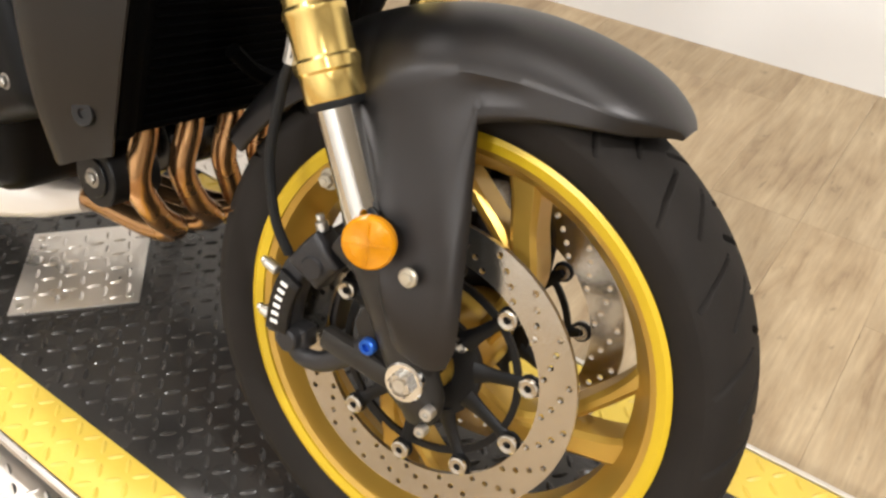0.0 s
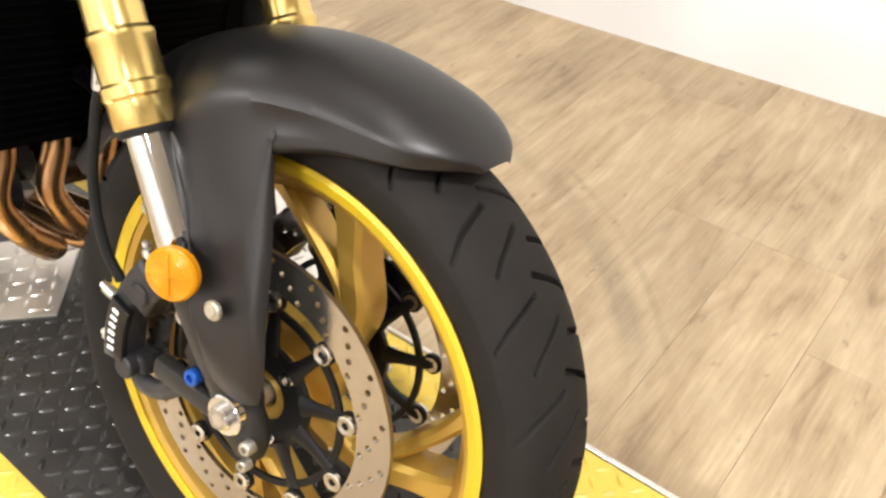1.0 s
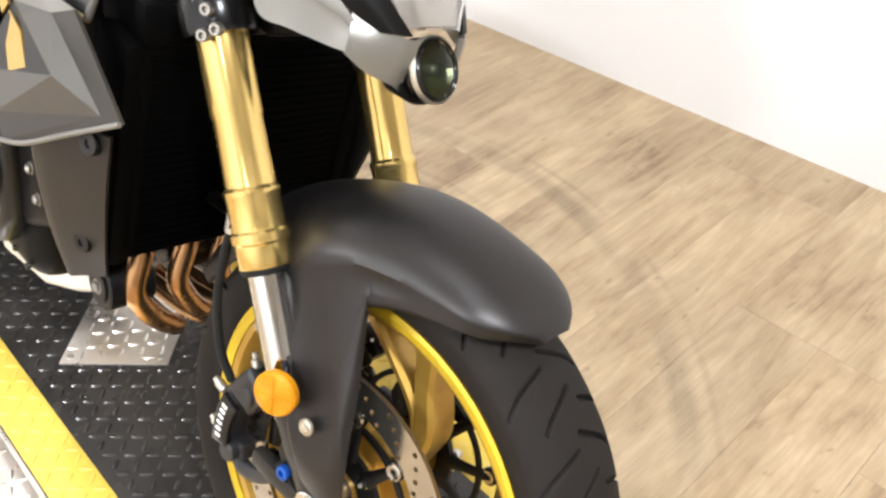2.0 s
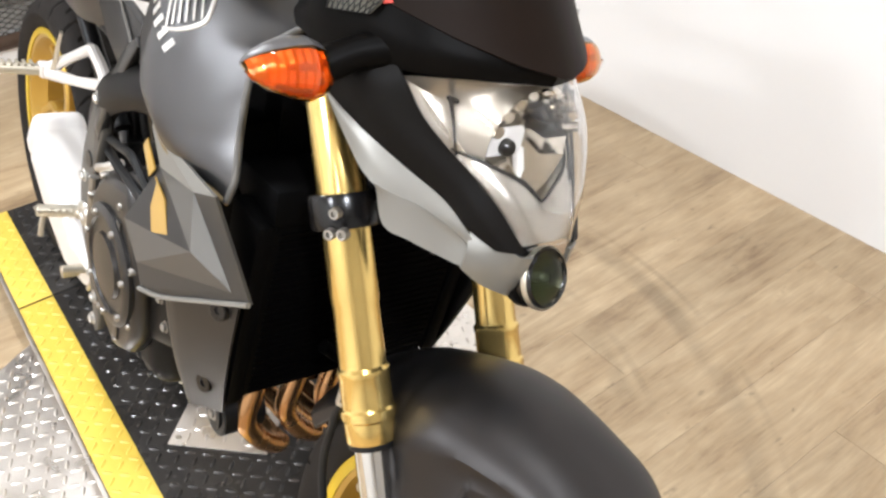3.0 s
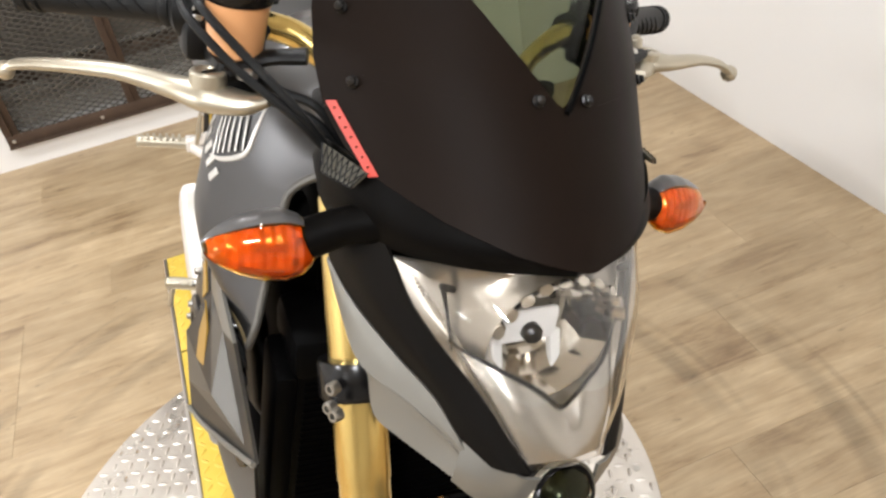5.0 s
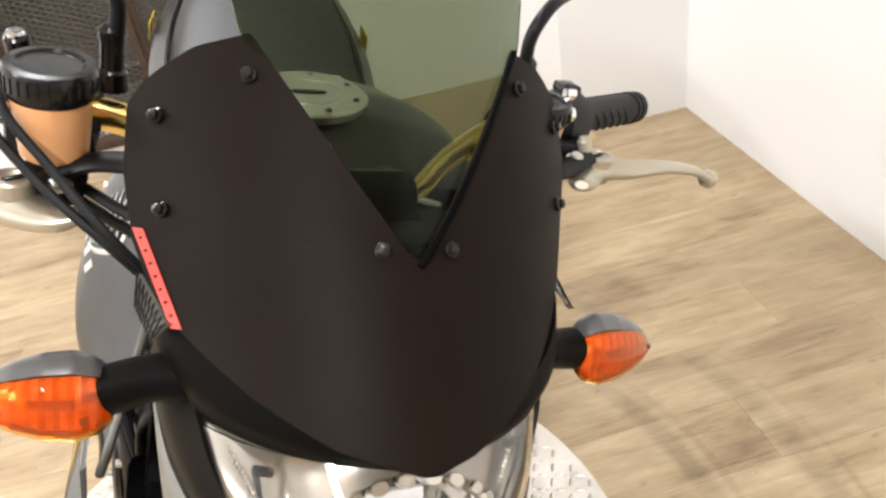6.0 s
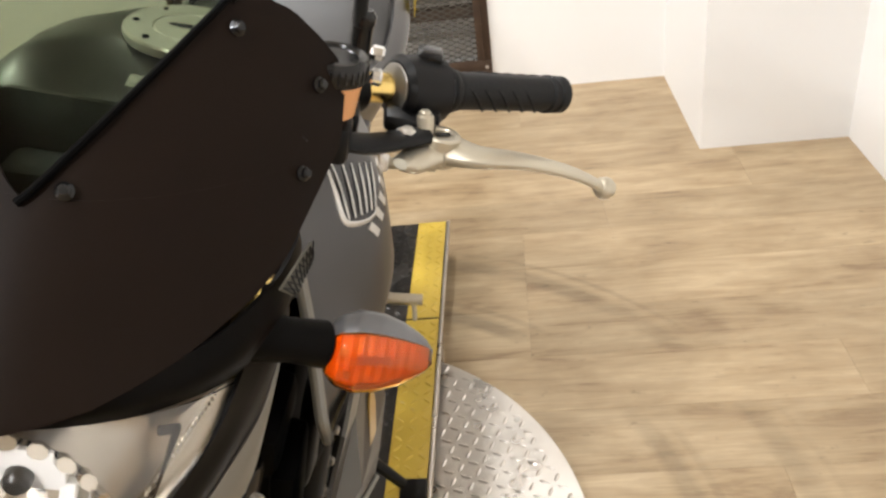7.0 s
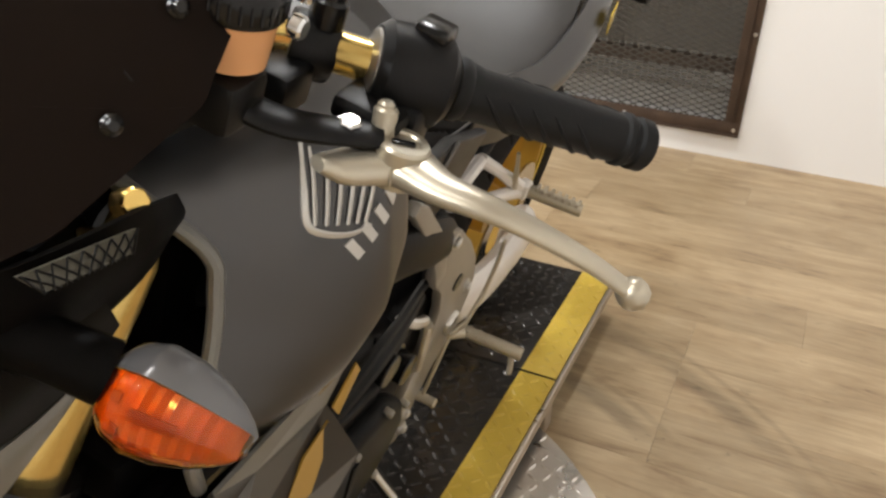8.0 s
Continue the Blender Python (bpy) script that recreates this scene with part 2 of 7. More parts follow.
def part(name, bm, mat, parent=None, label="", smooth=True, xf=None, angle=35.0, kind=""):
    """Links a bmesh as one mesh object under a thing or part."""
    if xf is not None:
        bm.transform(xf)
    bmesh.ops.recalc_face_normals(bm, faces=bm.faces)
    me = bpy.data.meshes.new(name)
    bm.to_mesh(me)
    bm.free()
    mats = mat if isinstance(mat, (list, tuple)) else [mat]
    for x in mats:
        me.materials.append(M[x])
    if smooth:
        me.shade_smooth()
        me.set_sharp_from_angle(angle=radians(angle))
    ob = new(name, me)
    if parent is not None:
        ob.parent = parent
    return tagged(ob, label=label, kind=kind)


def surf(rows, closed_v=False, closed_u=False):
    """A quad sheet through rows of points."""
    bm = bmesh.new()
    vs = [[bm.verts.new(p) for p in r] for r in rows]
    nu, nv = len(vs), len(vs[0])
    for i in range(nu if closed_u else nu - 1):
        for j in range(nv if closed_v else nv - 1):
            a, b = vs[i], vs[(i + 1) % nu]
            try:
                bm.faces.new((a[j], a[(j + 1) % nv], b[(j + 1) % nv], b[j]))
            except ValueError:
                pass
    return bm


def loft(rings, caps=True):
    bm = surf(rings, closed_v=True)
    bm.verts.ensure_lookup_table()
    n = len(rings[0])
    if caps:
        bm.faces.new(bm.verts[:n])
        bm.faces.new(bm.verts[-n:])
    return bm


def shell(bm, t, out=(1, 0, 0)):
    """Gives a sheet a thickness inwards: a second skin along the vertex normals, joined at the free edges. out: the way its face looks."""
    bmesh.ops.recalc_face_normals(bm, faces=bm.faces)
    bm.normal_update()
    if sum((f.normal * f.calc_area() for f in bm.faces), Vector()).dot(Vector(out)) < 0:
        bmesh.ops.reverse_faces(bm, faces=bm.faces)
    bm.normal_update()
    faces = bm.faces[:]
    rim = [e for e in bm.edges if len(e.link_faces) == 1]
    low = {v: bm.verts.new(v.co - v.normal * abs(t)) for v in bm.verts[:]}
    for f in faces:
        bm.faces.new([low[v] for v in reversed(f.verts)])
    for e in rim:
        a, b = e.verts
        bm.faces.new((a, b, low[b], low[a]))
    return bm


def join(*bms):
    out = bmesh.new()
    me = bpy.data.meshes.new("tmp")
    for b in bms:
        b.to_mesh(me)
        b.free()
        out.from_mesh(me)
    bpy.data.meshes.remove(me)
    return out


def catmull(pts, n=8):
    pts = [Vector(p) for p in pts]
    p = [2 * pts[0] - pts[1]] + pts + [2 * pts[-1] - pts[-2]]
    out = []
    for i in range(1, len(p) - 2):
        for k in range(n):
            t = k / n
            a, b, c, d = p[i - 1], p[i], p[i + 1], p[i + 2]
            out.append(0.5 * ((2 * b) + (c - a) * t + (2 * a - 5 * b + 4 * c - d) * t * t + (3 * b - a - 3 * c + d) * t ** 3))
    out.append(pts[-1])
    return out


def lerp_table(tab, x):
    xs = [r[0] for r in tab]
    if x <= xs[0]:
        return tab[0][1]
    for (x0, y0), (x1, y1) in zip(tab, tab[1:]):
        if x <= x1:
            k = (x - x0) / (x1 - x0)
            return y0 + (y1 - y0) * k
    return tab[-1][1]


def tube(pts, r, seg=12, n=6, flat=1.0, side=None):
    """A round bar along a smoothed line; r is a radius or a list of radii along it. flat squeezes it across side."""
    line = catmull(pts, n) if n > 1 else [Vector(p) for p in pts]
    m = len(line)
    radii = [lerp_table([(i / (len(r) - 1), q) for i, q in enumerate(r)], k / (m - 1)) for k in range(m)] if isinstance(r, (list, tuple)) else [r] * m
    rings, nrm = [], None
    for k, p in enumerate(line):
        t = (line[min(k + 1, m - 1)] - line[max(k - 1, 0)]).normalized()
        if nrm is None:
            ref = Vector(side) if side else (Vector((0, 0, 1)) if abs(t.z) < 0.9 else Vector((1, 0, 0)))
            nrm = (ref - t * ref.dot(t)).normalized()
        else:
            nrm = (nrm - t * nrm.dot(t)).normalized()
        bi = t.cross(nrm)
        rings.append([p + radii[k] * (math.cos(2 * math.pi * j / seg) * nrm * flat + math.sin(2 * math.pi * j / seg) * bi) for j in range(seg)])
    return loft(rings)


def lathe(profile, seg=48, closed=True, axis="y"):
    """Turns (radius, along) pairs round an axis."""
    rows = []
    for k in range(seg):
        a = 2 * math.pi * k / seg
        c, s = math.cos(a), math.sin(a)
        if axis == "y":
            rows.append([V(r * c, h, r * s) for r, h in profile])
        elif axis == "z":
            rows.append([V(r * c, r * s, h) for r, h in profile])
        else:
            rows.append([V(h, r * c, r * s) for r, h in profile])
    bm = surf(rows, closed_v=closed, closed_u=True)
    bmesh.ops.remove_doubles(bm, verts=bm.verts, dist=1e-6)
    return bm


def along(bm, a, b):
    """Lays a mesh turned round z onto the line from a to b (z = 0 at a)."""
    a, b = Vector(a), Vector(b)
    q = (b - a).to_track_quat("Z", "Y").to_matrix().to_4x4()
    bm.transform(Matrix.Translation(a) @ q)
    return bm


def rod(a, b, r, seg=16, r2=None, bevel=0.0015):
    d = (Vector(b) - Vector(a)).length
    r2 = r if r2 is None else r2
    e = min(bevel, d * 0.3, r * 0.4)
    return along(lathe([(0, 0), (r - e, 0), (r, e), (r2, d - e), (r2 - e, d), (0, d)], seg, closed=False, axis="z"), a, b)


def box(c, s, bevel=0.003, rot=None, seg=2):
    bm = bmesh.new()
    bmesh.ops.create_cube(bm, size=1.0)
    bm.transform(Matrix.Diagonal((*s, 1)))
    if bevel > 0:
        bmesh.ops.bevel(bm, geom=bm.edges[:], offset=min(bevel, min(s) * 0.45), segments=seg, affect="EDGES", profile=0.5)
    bm.transform(Matrix.Translation(c) @ (rot.to_4x4() if rot else Matrix()))
    return bm


def slab(outline, y0, y1, bevel=0.002, seg=2):
    """A plate cut to an outline of (x, z) between two values of y."""
    bm = bmesh.new()
    a = [bm.verts.new((x, y0, z)) for x, z in outline]
    f = bm.faces.new(a)
    ex = bmesh.ops.extrude_face_region(bm, geom=[f])
    for v in ex["geom"]:
        if isinstance(v, bmesh.types.BMVert):
            v.co.y = y1
    bmesh.ops.recalc_face_normals(bm, faces=bm.faces)
    if bevel > 0:
        edges = [e for e in bm.edges if abs(e.verts[0].co.y - e.verts[1].co.y) < 1e-6]
        bmesh.ops.bevel(bm, geom=edges, offset=bevel, segments=seg, affect="EDGES", profile=0.5)
    return bm


def hexbolt(at, way, r=0.008, h=0.008, washer=True):
    a, w = Vector(at), Vector(way).normalized()
    bms = []
    if washer:
        bms.append(rod(a, a + w * h * 0.3, r * 1.45, 20))
    bms.append(rod(a + w * h * 0.25, a + w * h, r, 6))
    bms.append(rod(a + w * h * 0.9, a + w * h * 1.12, r * 0.5, 10))
    return join(*bms)


def capbolt(at, way, r=0.007, h=0.007):
    a, w = Vector(at), Vector(way).normalized()
    d = h
    bm = lathe([(0, 0), (r, 0), (r, d * 0.8), (r * 0.85, d), (r * 0.5, d), (r * 0.5, d * 0.45), (0, d * 0.45)], 18, closed=False, axis="z")
    return along(bm, a, a + w)


def mirror_y(bm):
    bm.transform(Matrix.Diagonal((1, -1, 1, 1)))
    bmesh.ops.reverse_faces(bm, faces=bm.faces)
    return bm


def both(bm):
    c = bm.copy()
    return join(bm, mirror_y(c))

# ---------------------------------------------------------------- the room
WALL_LEFT_Y, WALL_BACK_X, WALL_STEP_X, WALL_STEP_Y = 1.50, -2.97, -2.32, 1.03
ROOM_X, ROOM_Y = 6.0, -3.6
TOP = CEILING_Z


def wall(name, x0, x1, y0, y1, z0=FLOOR_Z - 0.05, z1=TOP, label="plain white painted interior wall"):
    bm = box(((x0 + x1) / 2, (y0 + y1) / 2, (z0 + z1) / 2), (x1 - x0, y1 - y0, z1 - z0), 0.0)
    return tagged(part(name, bm, "wall", smooth=False), label, "wall", kind="structure")


wall("wall_left", WALL_STEP_X - 0.001, ROOM_X, WALL_LEFT_Y, WALL_LEFT_Y + 0.12)
wall("wall_step", WALL_STEP_X - 0.78, WALL_STEP_X, WALL_STEP_Y, WALL_LEFT_Y + 0.12, label="white painted boxed-out wall corner")
# unseen wall, set near to bounce light onto the motorcycle's right side
wall("wall_right_unseen", WALL_BACK_X, ROOM_X, ROOM_Y - 0.12, ROOM_Y)
wall("wall_front", ROOM_X, ROOM_X + 0.12, ROOM_Y - 0.12, WALL_LEFT_Y + 0.12)
# the back wall has an opening behind the mesh gate
GY0, GY1, GZ0, GZ1 = -0.86, 0.36, -0.02, 2.0
wall("wall_back", WALL_BACK_X - 0.12, WALL_BACK_X, GY1 - 0.02, WALL_STEP_Y)
wall("wall_back_far", WALL_BACK_X - 0.12, WALL_BACK_X, ROOM_Y, GY0 + 0.02)
wall("wall_back_sill", WALL_BACK_X - 0.12, WALL_BACK_X, GY0 + 0.02, GY1 - 0.02, z1=GZ0 + 0.02, label="white strip of wall under the mesh gate")
wall("wall_back_head", WALL_BACK_X - 0.12, WALL_BACK_X, GY0 + 0.02, GY1 - 0.02, z0=GZ1 - 0.02)
tagged(part("ceiling", box((1.45, -2.2, TOP + 0.05), (9.5, 8.0, 0.1), 0), "ceiling", smooth=False), "plain off-white ceiling", "ceiling", kind="structure")

# the space behind the gate
RX = WALL_BACK_X - 0.12
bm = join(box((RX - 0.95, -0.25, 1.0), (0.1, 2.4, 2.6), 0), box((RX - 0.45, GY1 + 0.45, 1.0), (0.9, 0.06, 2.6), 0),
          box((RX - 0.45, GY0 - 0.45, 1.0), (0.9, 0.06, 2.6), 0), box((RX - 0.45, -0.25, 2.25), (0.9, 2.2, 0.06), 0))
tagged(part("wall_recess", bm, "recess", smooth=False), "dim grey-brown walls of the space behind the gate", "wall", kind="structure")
tagged(part("floor_recess", box((RX - 0.45, -0.25, -0.08), (0.9, 2.2, 0.1), 0), "recess_light", smooth=False), "pale floor of the space behind the gate", "floor", kind="structure")
tagged(part("recess_rail", box((RX - 0.30, -0.25, 0.10), (0.06, 1.7, 0.05), 0.004), "rust"), "brown timber rail behind the mesh gate", "rail", kind="structure")

# mesh gate: an angle-iron frame with expanded metal
gate = new("mesh_gate")
gate.location = (WALL_BACK_X, -0.25, GZ0)
tagged(gate, "rusty angle-iron gate frame with grey expanded-metal mesh", "gate")
GX = 0.012
W2, H2 = (GY1 - GY0) / 2, GZ1 - GZ0


def gate_bar(y0, y1, z0, z1, name="frame_bar"):
    bm = join(box((GX - 0.004, (y0 + y1) / 2, (z0 + z1) / 2), (0.008, y1 - y0, z1 - z0), 0.0015),
              box((GX + 0.006, (y0 + y1) / 2, z0 + 0.003 if (y1 - y0) > (z1 - z0) else (z0 + z1) / 2),
                  (0.018, y1 - y0 if (y1 - y0) > (z1 - z0) else 0.006, 0.006 if (y1 - y0) > (z1 - z0) else z1 - z0), 0.001))
    return part(name, bm, "rust", gate)


gate_bar(-W2, W2, 0, 0.05)
gate_bar(-W2, W2, H2 - 0.05, H2)
gate_bar(-W2, -W2 + 0.055, 0.05, H2 - 0.05)
gate_bar(W2 - 0.055, W2, 0.05, H2 - 0.05)
gate_bar(-0.14, -0.09, 0.05, H2 - 0.05, "middle_bar")
for by, bz in [(-W2 + 0.025, 0.025), (-0.25, 0.022), (0.2, 0.022), (W2 - 0.02, 0.02), (W2 - 0.012, 0.36)]:
    part("screw", rod((GX - 0.002, by, bz), (GX + 0.004, by, bz), 0.007, 10), "steel", gate)
# strands of the expanded metal
rows_v, rows_f = [], []


def strand(p, q, w, d):
    p, q = Vector(p), Vector(q)
    t = (q - p).normalized()
    s = Vector((0, -t.z, t.y)) * w / 2
    o = Vector((d, 0, 0))
    i = len(rows_v)
    rows_v.extend([p - s, p + s, q + s, q - s, p - s + o, p + s + o, q + s + o, q - s + o])
    rows_f.extend([(i, i + 1, i + 2, i + 3), (i + 4, i + 7, i + 6, i + 5), (i, i + 3, i + 7, i + 4), (i + 1, i + 5, i + 6, i + 2)])


MW, MH = 0.046, 0.021
yy = -W2 + 0.03
k = 0
ny, nz = int((2 * W2 - 0.06) / MW), int((H2 - 0.06) / MH)
for i in range(ny):
    for j in range(nz):
        y, z = -W2 + 0.03 + MW * i, 0.03 + MH * j
        m0, m1 = V(-0.012, y, z + MH / 2), V(-0.012, y + MW, z + MH / 2)
        strand(m0, V(-0.012, y + MW / 2, z + MH), 0.0042, 0.003)
        strand(m0, V(-0.012, y + MW / 2, z), 0.0042, 0.003)
        strand(m1, V(-0.012, y + MW / 2, z + MH), 0.0042, 0.003)
        strand(m1, V(-0.012, y + MW / 2, z), 0.0042, 0.003)
me = bpy.data.meshes.new("mesh_infill")
me.from_pydata(rows_v, [], rows_f)
me.materials.append(M["mesh"])
infill = new("mesh_infill", me)
infill.parent = gate
tagged(infill, "grey expanded-metal mesh", kind="stuff")

# ceiling lights
for lx, ly, power in LAMP_SPOTS:
    fix = new("ceiling_light")
    fix.location = (lx, ly, TOP)
    tagged(fix, "white ceiling light fitting with a glowing warm tube", "ceiling light", "ceiling lights")
    part("housing", box((0, 0, -0.02), (0.48, 0.17, 0.04), 0.004), "lamp_white", fix)
    part("tube", rod((-0.20, 0, -0.055), (0.20, 0, -0.055), 0.014, 12), "lamp_glow", fix)

# floor underlay; planks lie on it
tagged(part("floor", box((1.45, -2.2, FLOOR_Z - 0.05), (9.5, 8.0, 0.092), 0), "grout", smooth=False),
       "pale oak-look vinyl plank floor", "floor", kind="structure")
floor = bpy.data.objects["floor"]

# ---------------------------------------------------------------- the stand under the motorcycle
DISC_C, DISC_R, DISC_Z = V(-0.76, -0.09, 0), 0.61, -0.065
RUN_Y0, RUN_Y1, RUN_X0, RUN_X1 = -0.342, 0.222, -1.80, 0.75
BAND = 0.078


def lug(x, y, z, ang, l=0.024, w=0.0075, h=0.0021):
    """One raised lozenge of tread plate: five vertices at the rim and a ridge."""
    c, s = math.cos(ang), math.sin(ang)
    pts = []
    for u, v, q in [(-l / 2, 0, 0), (-l / 4, -w / 2, 0), (l / 4, -w / 2, 0), (l / 2, 0, 0), (l / 4, w / 2, 0), (-l / 4, w / 2, 0),
                    (-l / 4, 0, h), (l / 4, 0, h)]:
        pts.append((x + u * c - v * s, y + u * s + v * c, z + q))
    return pts, [(0, 1, 6), (1, 2, 7, 6), (2, 3, 7), (3, 4, 7), (4, 5, 6, 7), (5, 0, 6)]


def tread(name, mat, parent, inside, x0, x1, y0, y1, z, pitch=0.030, turn=0.0, skew=0.0, label=""):
    vs, fs = [], []
    ca, sa = math.cos(turn), math.sin(turn)
    cx, cy = (x0 + x1) / 2, (y0 + y1) / 2
    nmax = int(math.hypot(x1 - x0, y1 - y0) / pitch / 1.3) + 2
    for i in range(-nmax, nmax):
        for j in range(-nmax, nmax):
            u, v = i * pitch, j * pitch
            x, y = cx + u * ca - v * sa, cy + u * sa + v * ca
            if not (x0 + 0.008 < x < x1 - 0.008 and y0 + 0.008 < y < y1 - 0.008) or not inside(x, y):
                continue
            p, f = lug(x, y, z, turn + skew + (math.pi / 4 if (i + j) % 2 else -math.pi / 4))
            o = len(vs)
            vs += p
            fs += [tuple(o + q for q in g) for g in f]
    me = bpy.data.meshes.new(name)
    me.from_pydata(vs, [], fs)
    me.materials.append(M[mat])
    me.shade_smooth()
    me.set_sharp_from_angle(angle=radians(25))
    ob = new(name, me)
    ob.parent = parent
    return tagged(ob, label, kind="stuff")


turntable = new("turntable")
tagged(turntable, "round bright diamond-plate turntable with screwed rim", "turntable")
bm = lathe([(0, FLOOR_Z + 0.002), (DISC_R, FLOOR_Z + 0.002), (DISC_R, DISC_Z - 0.001), (DISC_R - 0.001, DISC_Z), (0, DISC_Z)], 160, closed=False, axis="z")
bm.transform(Matrix.Translation(DISC_C))
part("disc_plate", bm, "plate_silver", turntable)
tread("tread_relief", "plate_silver", turntable,
      lambda x, y: math.hypot(x - DISC_C.x, y - DISC_C.y) < DISC_R - 0.012 and not (RUN_Y0 - 0.01 < y < RUN_Y1 + 0.01),
      -1.4, -0.1, -0.72, 0.54, DISC_Z, 0.0262, 0.4)
for ang in (12, 36, 61, 86, 110, 136, 205, 230, 255, 280, 305):
    p = DISC_C + V(math.cos(radians(ang + 14)) * (DISC_R - 0.03), math.sin(radians(ang + 14)) * (DISC_R - 0.03), DISC_Z)
    if RUN_Y0 < p.y < RUN_Y1:
        continue
    part("screw", join(rod(p, p + V(0, 0, 0.0016), 0.0065, 14), rod(p, p + V(0, 0, 0.0022), 0.002, 6)), "steel", turntable)

runway = new("runway")
tagged(runway, "black diamond-plate runway with yellow edge bands", "ramp")
SEAM = -1.364
for x0, x1 in ((RUN_X0, SEAM - 0.003), (SEAM + 0.003, RUN_X1)):
    part("deck_plate", box(((x0 + x1) / 2, (RUN_Y0 + RUN_Y1) / 2, -0.012), (x1 - x0, RUN_Y1 - RUN_Y0, 0.024), 0.0015), "plate_black", runway)
    for y0, y1 in ((RUN_Y0, RUN_Y0 + BAND), (RUN_Y1 - BAND, RUN_Y1)):
        part("yellow_band", box(((x0 + x1) / 2, (y0 + y1) / 2, -0.0005), (x1 - x0 - 0.001, y1 - y0 - 0.001, 0.003), 0.0008), "plate_yellow", runway, "worn yellow painted edge band")
part("seam_strip", box((SEAM, (RUN_Y0 + RUN_Y1) / 2, -0.014), (0.012, RUN_Y1 - RUN_Y0, 0.024), 0.001), "rubber", runway)
for s, y in ((1, RUN_Y1), (-1, RUN_Y0)):
    part("side_rail", box(((RUN_X0 + RUN_X1) / 2, y + s * 0.0035, -0.0165), (RUN_X1 - RUN_X0, 0.006, 0.030), 0.001), "rail", runway, "dull beige folded edge")
    part("rail_foot", box((SEAM + 0.028, y - s * 0.008, FLOOR_Z / 2 - 0.011), (0.045, 0.016, -FLOOR_Z - 0.024), 0.002), "rail", runway)
    part("rail_lip", box(((RUN_X0 + RUN_X1) / 2, y + s * 0.005, 0.0), (RUN_X1 - RUN_X0, 0.008, 0.006), 0.002), "plate_silver", runway, "bare metal lip")
part("underframe", box(((RUN_X0 + RUN_X1) / 2, (RUN_Y0 + RUN_Y1) / 2, FLOOR_Z / 2 - 0.011), (RUN_X1 - RUN_X0 - 0.16, RUN_Y1 - RUN_Y0 - 0.20, -FLOOR_Z - 0.024), 0.001), "rubber", runway)
PLATE_C, PLATE_H = V(-0.774, -0.073, 0), 0.099


def off_plate(x, y):
    return abs(x - PLATE_C.x) + abs(y - PLATE_C.y) > (PLATE_H + 0.012) * 1.414 and abs(x - SEAM) > 0.02


tread("tread_relief", "plate_black", runway, off_plate, RUN_X0, RUN_X1, RUN_Y0 + BAND, RUN_Y1 - BAND, 0.0002, 0.0255, 0.0)
tread("tread_relief", "yellow_worn", runway, off_plate, RUN_X0, RUN_X1, RUN_Y0, RUN_Y0 + BAND, 0.0011, 0.0255, 0.0)
tread("tread_relief", "yellow_worn", runway, off_plate, RUN_X0, RUN_X1, RUN_Y1 - BAND, RUN_Y1, 0.0011, 0.0255, 0.0)
inlay = part("inlay_plate", box(PLATE_C + V(0, 0, 0.001), (2 * PLATE_H, 2 * PLATE_H, 0.004), 0.001, Euler((0, 0, radians(45))).to_matrix()), "plate_silver", runway, "bright diamond-plate cover with corner screws")
tread("inlay_relief", "plate_silver", runway, lambda x, y: abs(x - PLATE_C.x) + abs(y - PLATE_C.y) < (PLATE_H - 0.012) * 1.414,
      PLATE_C.x - 0.15, PLATE_C.x + 0.15, PLATE_C.y - 0.15, PLATE_C.y + 0.15, 0.003, 0.0255, 0.10)
for a in (0, 90, 180, 270):
    p = PLATE_C + V(0.118 * math.cos(radians(a)), 0.118 * math.sin(radians(a)), 0.003)
    part("screw", rod(p, p + V(0, 0, 0.0022), 0.0062, 12), "steel", runway)

# ---------------------------------------------------------------- the motorcycle
# BODY: the machine leans on its side stand. FRONT: axes of the turned front end, with the wheel's centre as origin.
BODY = pose(-0.0332, -0.1425, -0.005, -16.26, 0, -0.2)
FRONT = Matrix(((0.99548, -0.08990, -0.03075, -0.033), (0.09501, 0.94190, 0.32214, -0.055), (0.0, -0.32360, 0.94619, 0.283), (0, 0, 0, 1)))
F = BODY.inverted() @ FRONT

bike = new("motorcycle")
bike.matrix_world = BODY
tagged(bike, "matt grey motorcycle with gold forks and wheels on its side stand", "motorcycle")


def fpart(name, bm, mat, parent=bike, label="", **k):
    return part(name, bm, mat, parent, label, xf=F, **k)


def bpart(name, bm, mat, parent=bike, label="", **k):
    return part(name, bm, mat, parent, label, **k)


# --- wheels
def rim_profile(r, w):
    """Closed section of a cast rim: flanges, bead seats and drop centre."""
    out = [(r, -w), (r + 0.001, -w + 0.003), (r - 0.002, -w + 0.006), (r - 0.016, -w + 0.008), (r - 0.020, -w + 0.020), (r - 0.034, -w + 0.034)]
    inn = [(r - 0.004, -w - 0.0015), (r - 0.012, -w + 0.001), (r - 0.020, -w + 0.004), (r - 0.026, -w + 0.013), (r - 0.031, -w + 0.024), (r - 0.041, -w + 0.036)]
    outer = out + [(a, -b) for a, b in reversed(out)]
    inner = inn + [(a, -b) for a, b in reversed(inn)]
    return outer + list(reversed(inner))


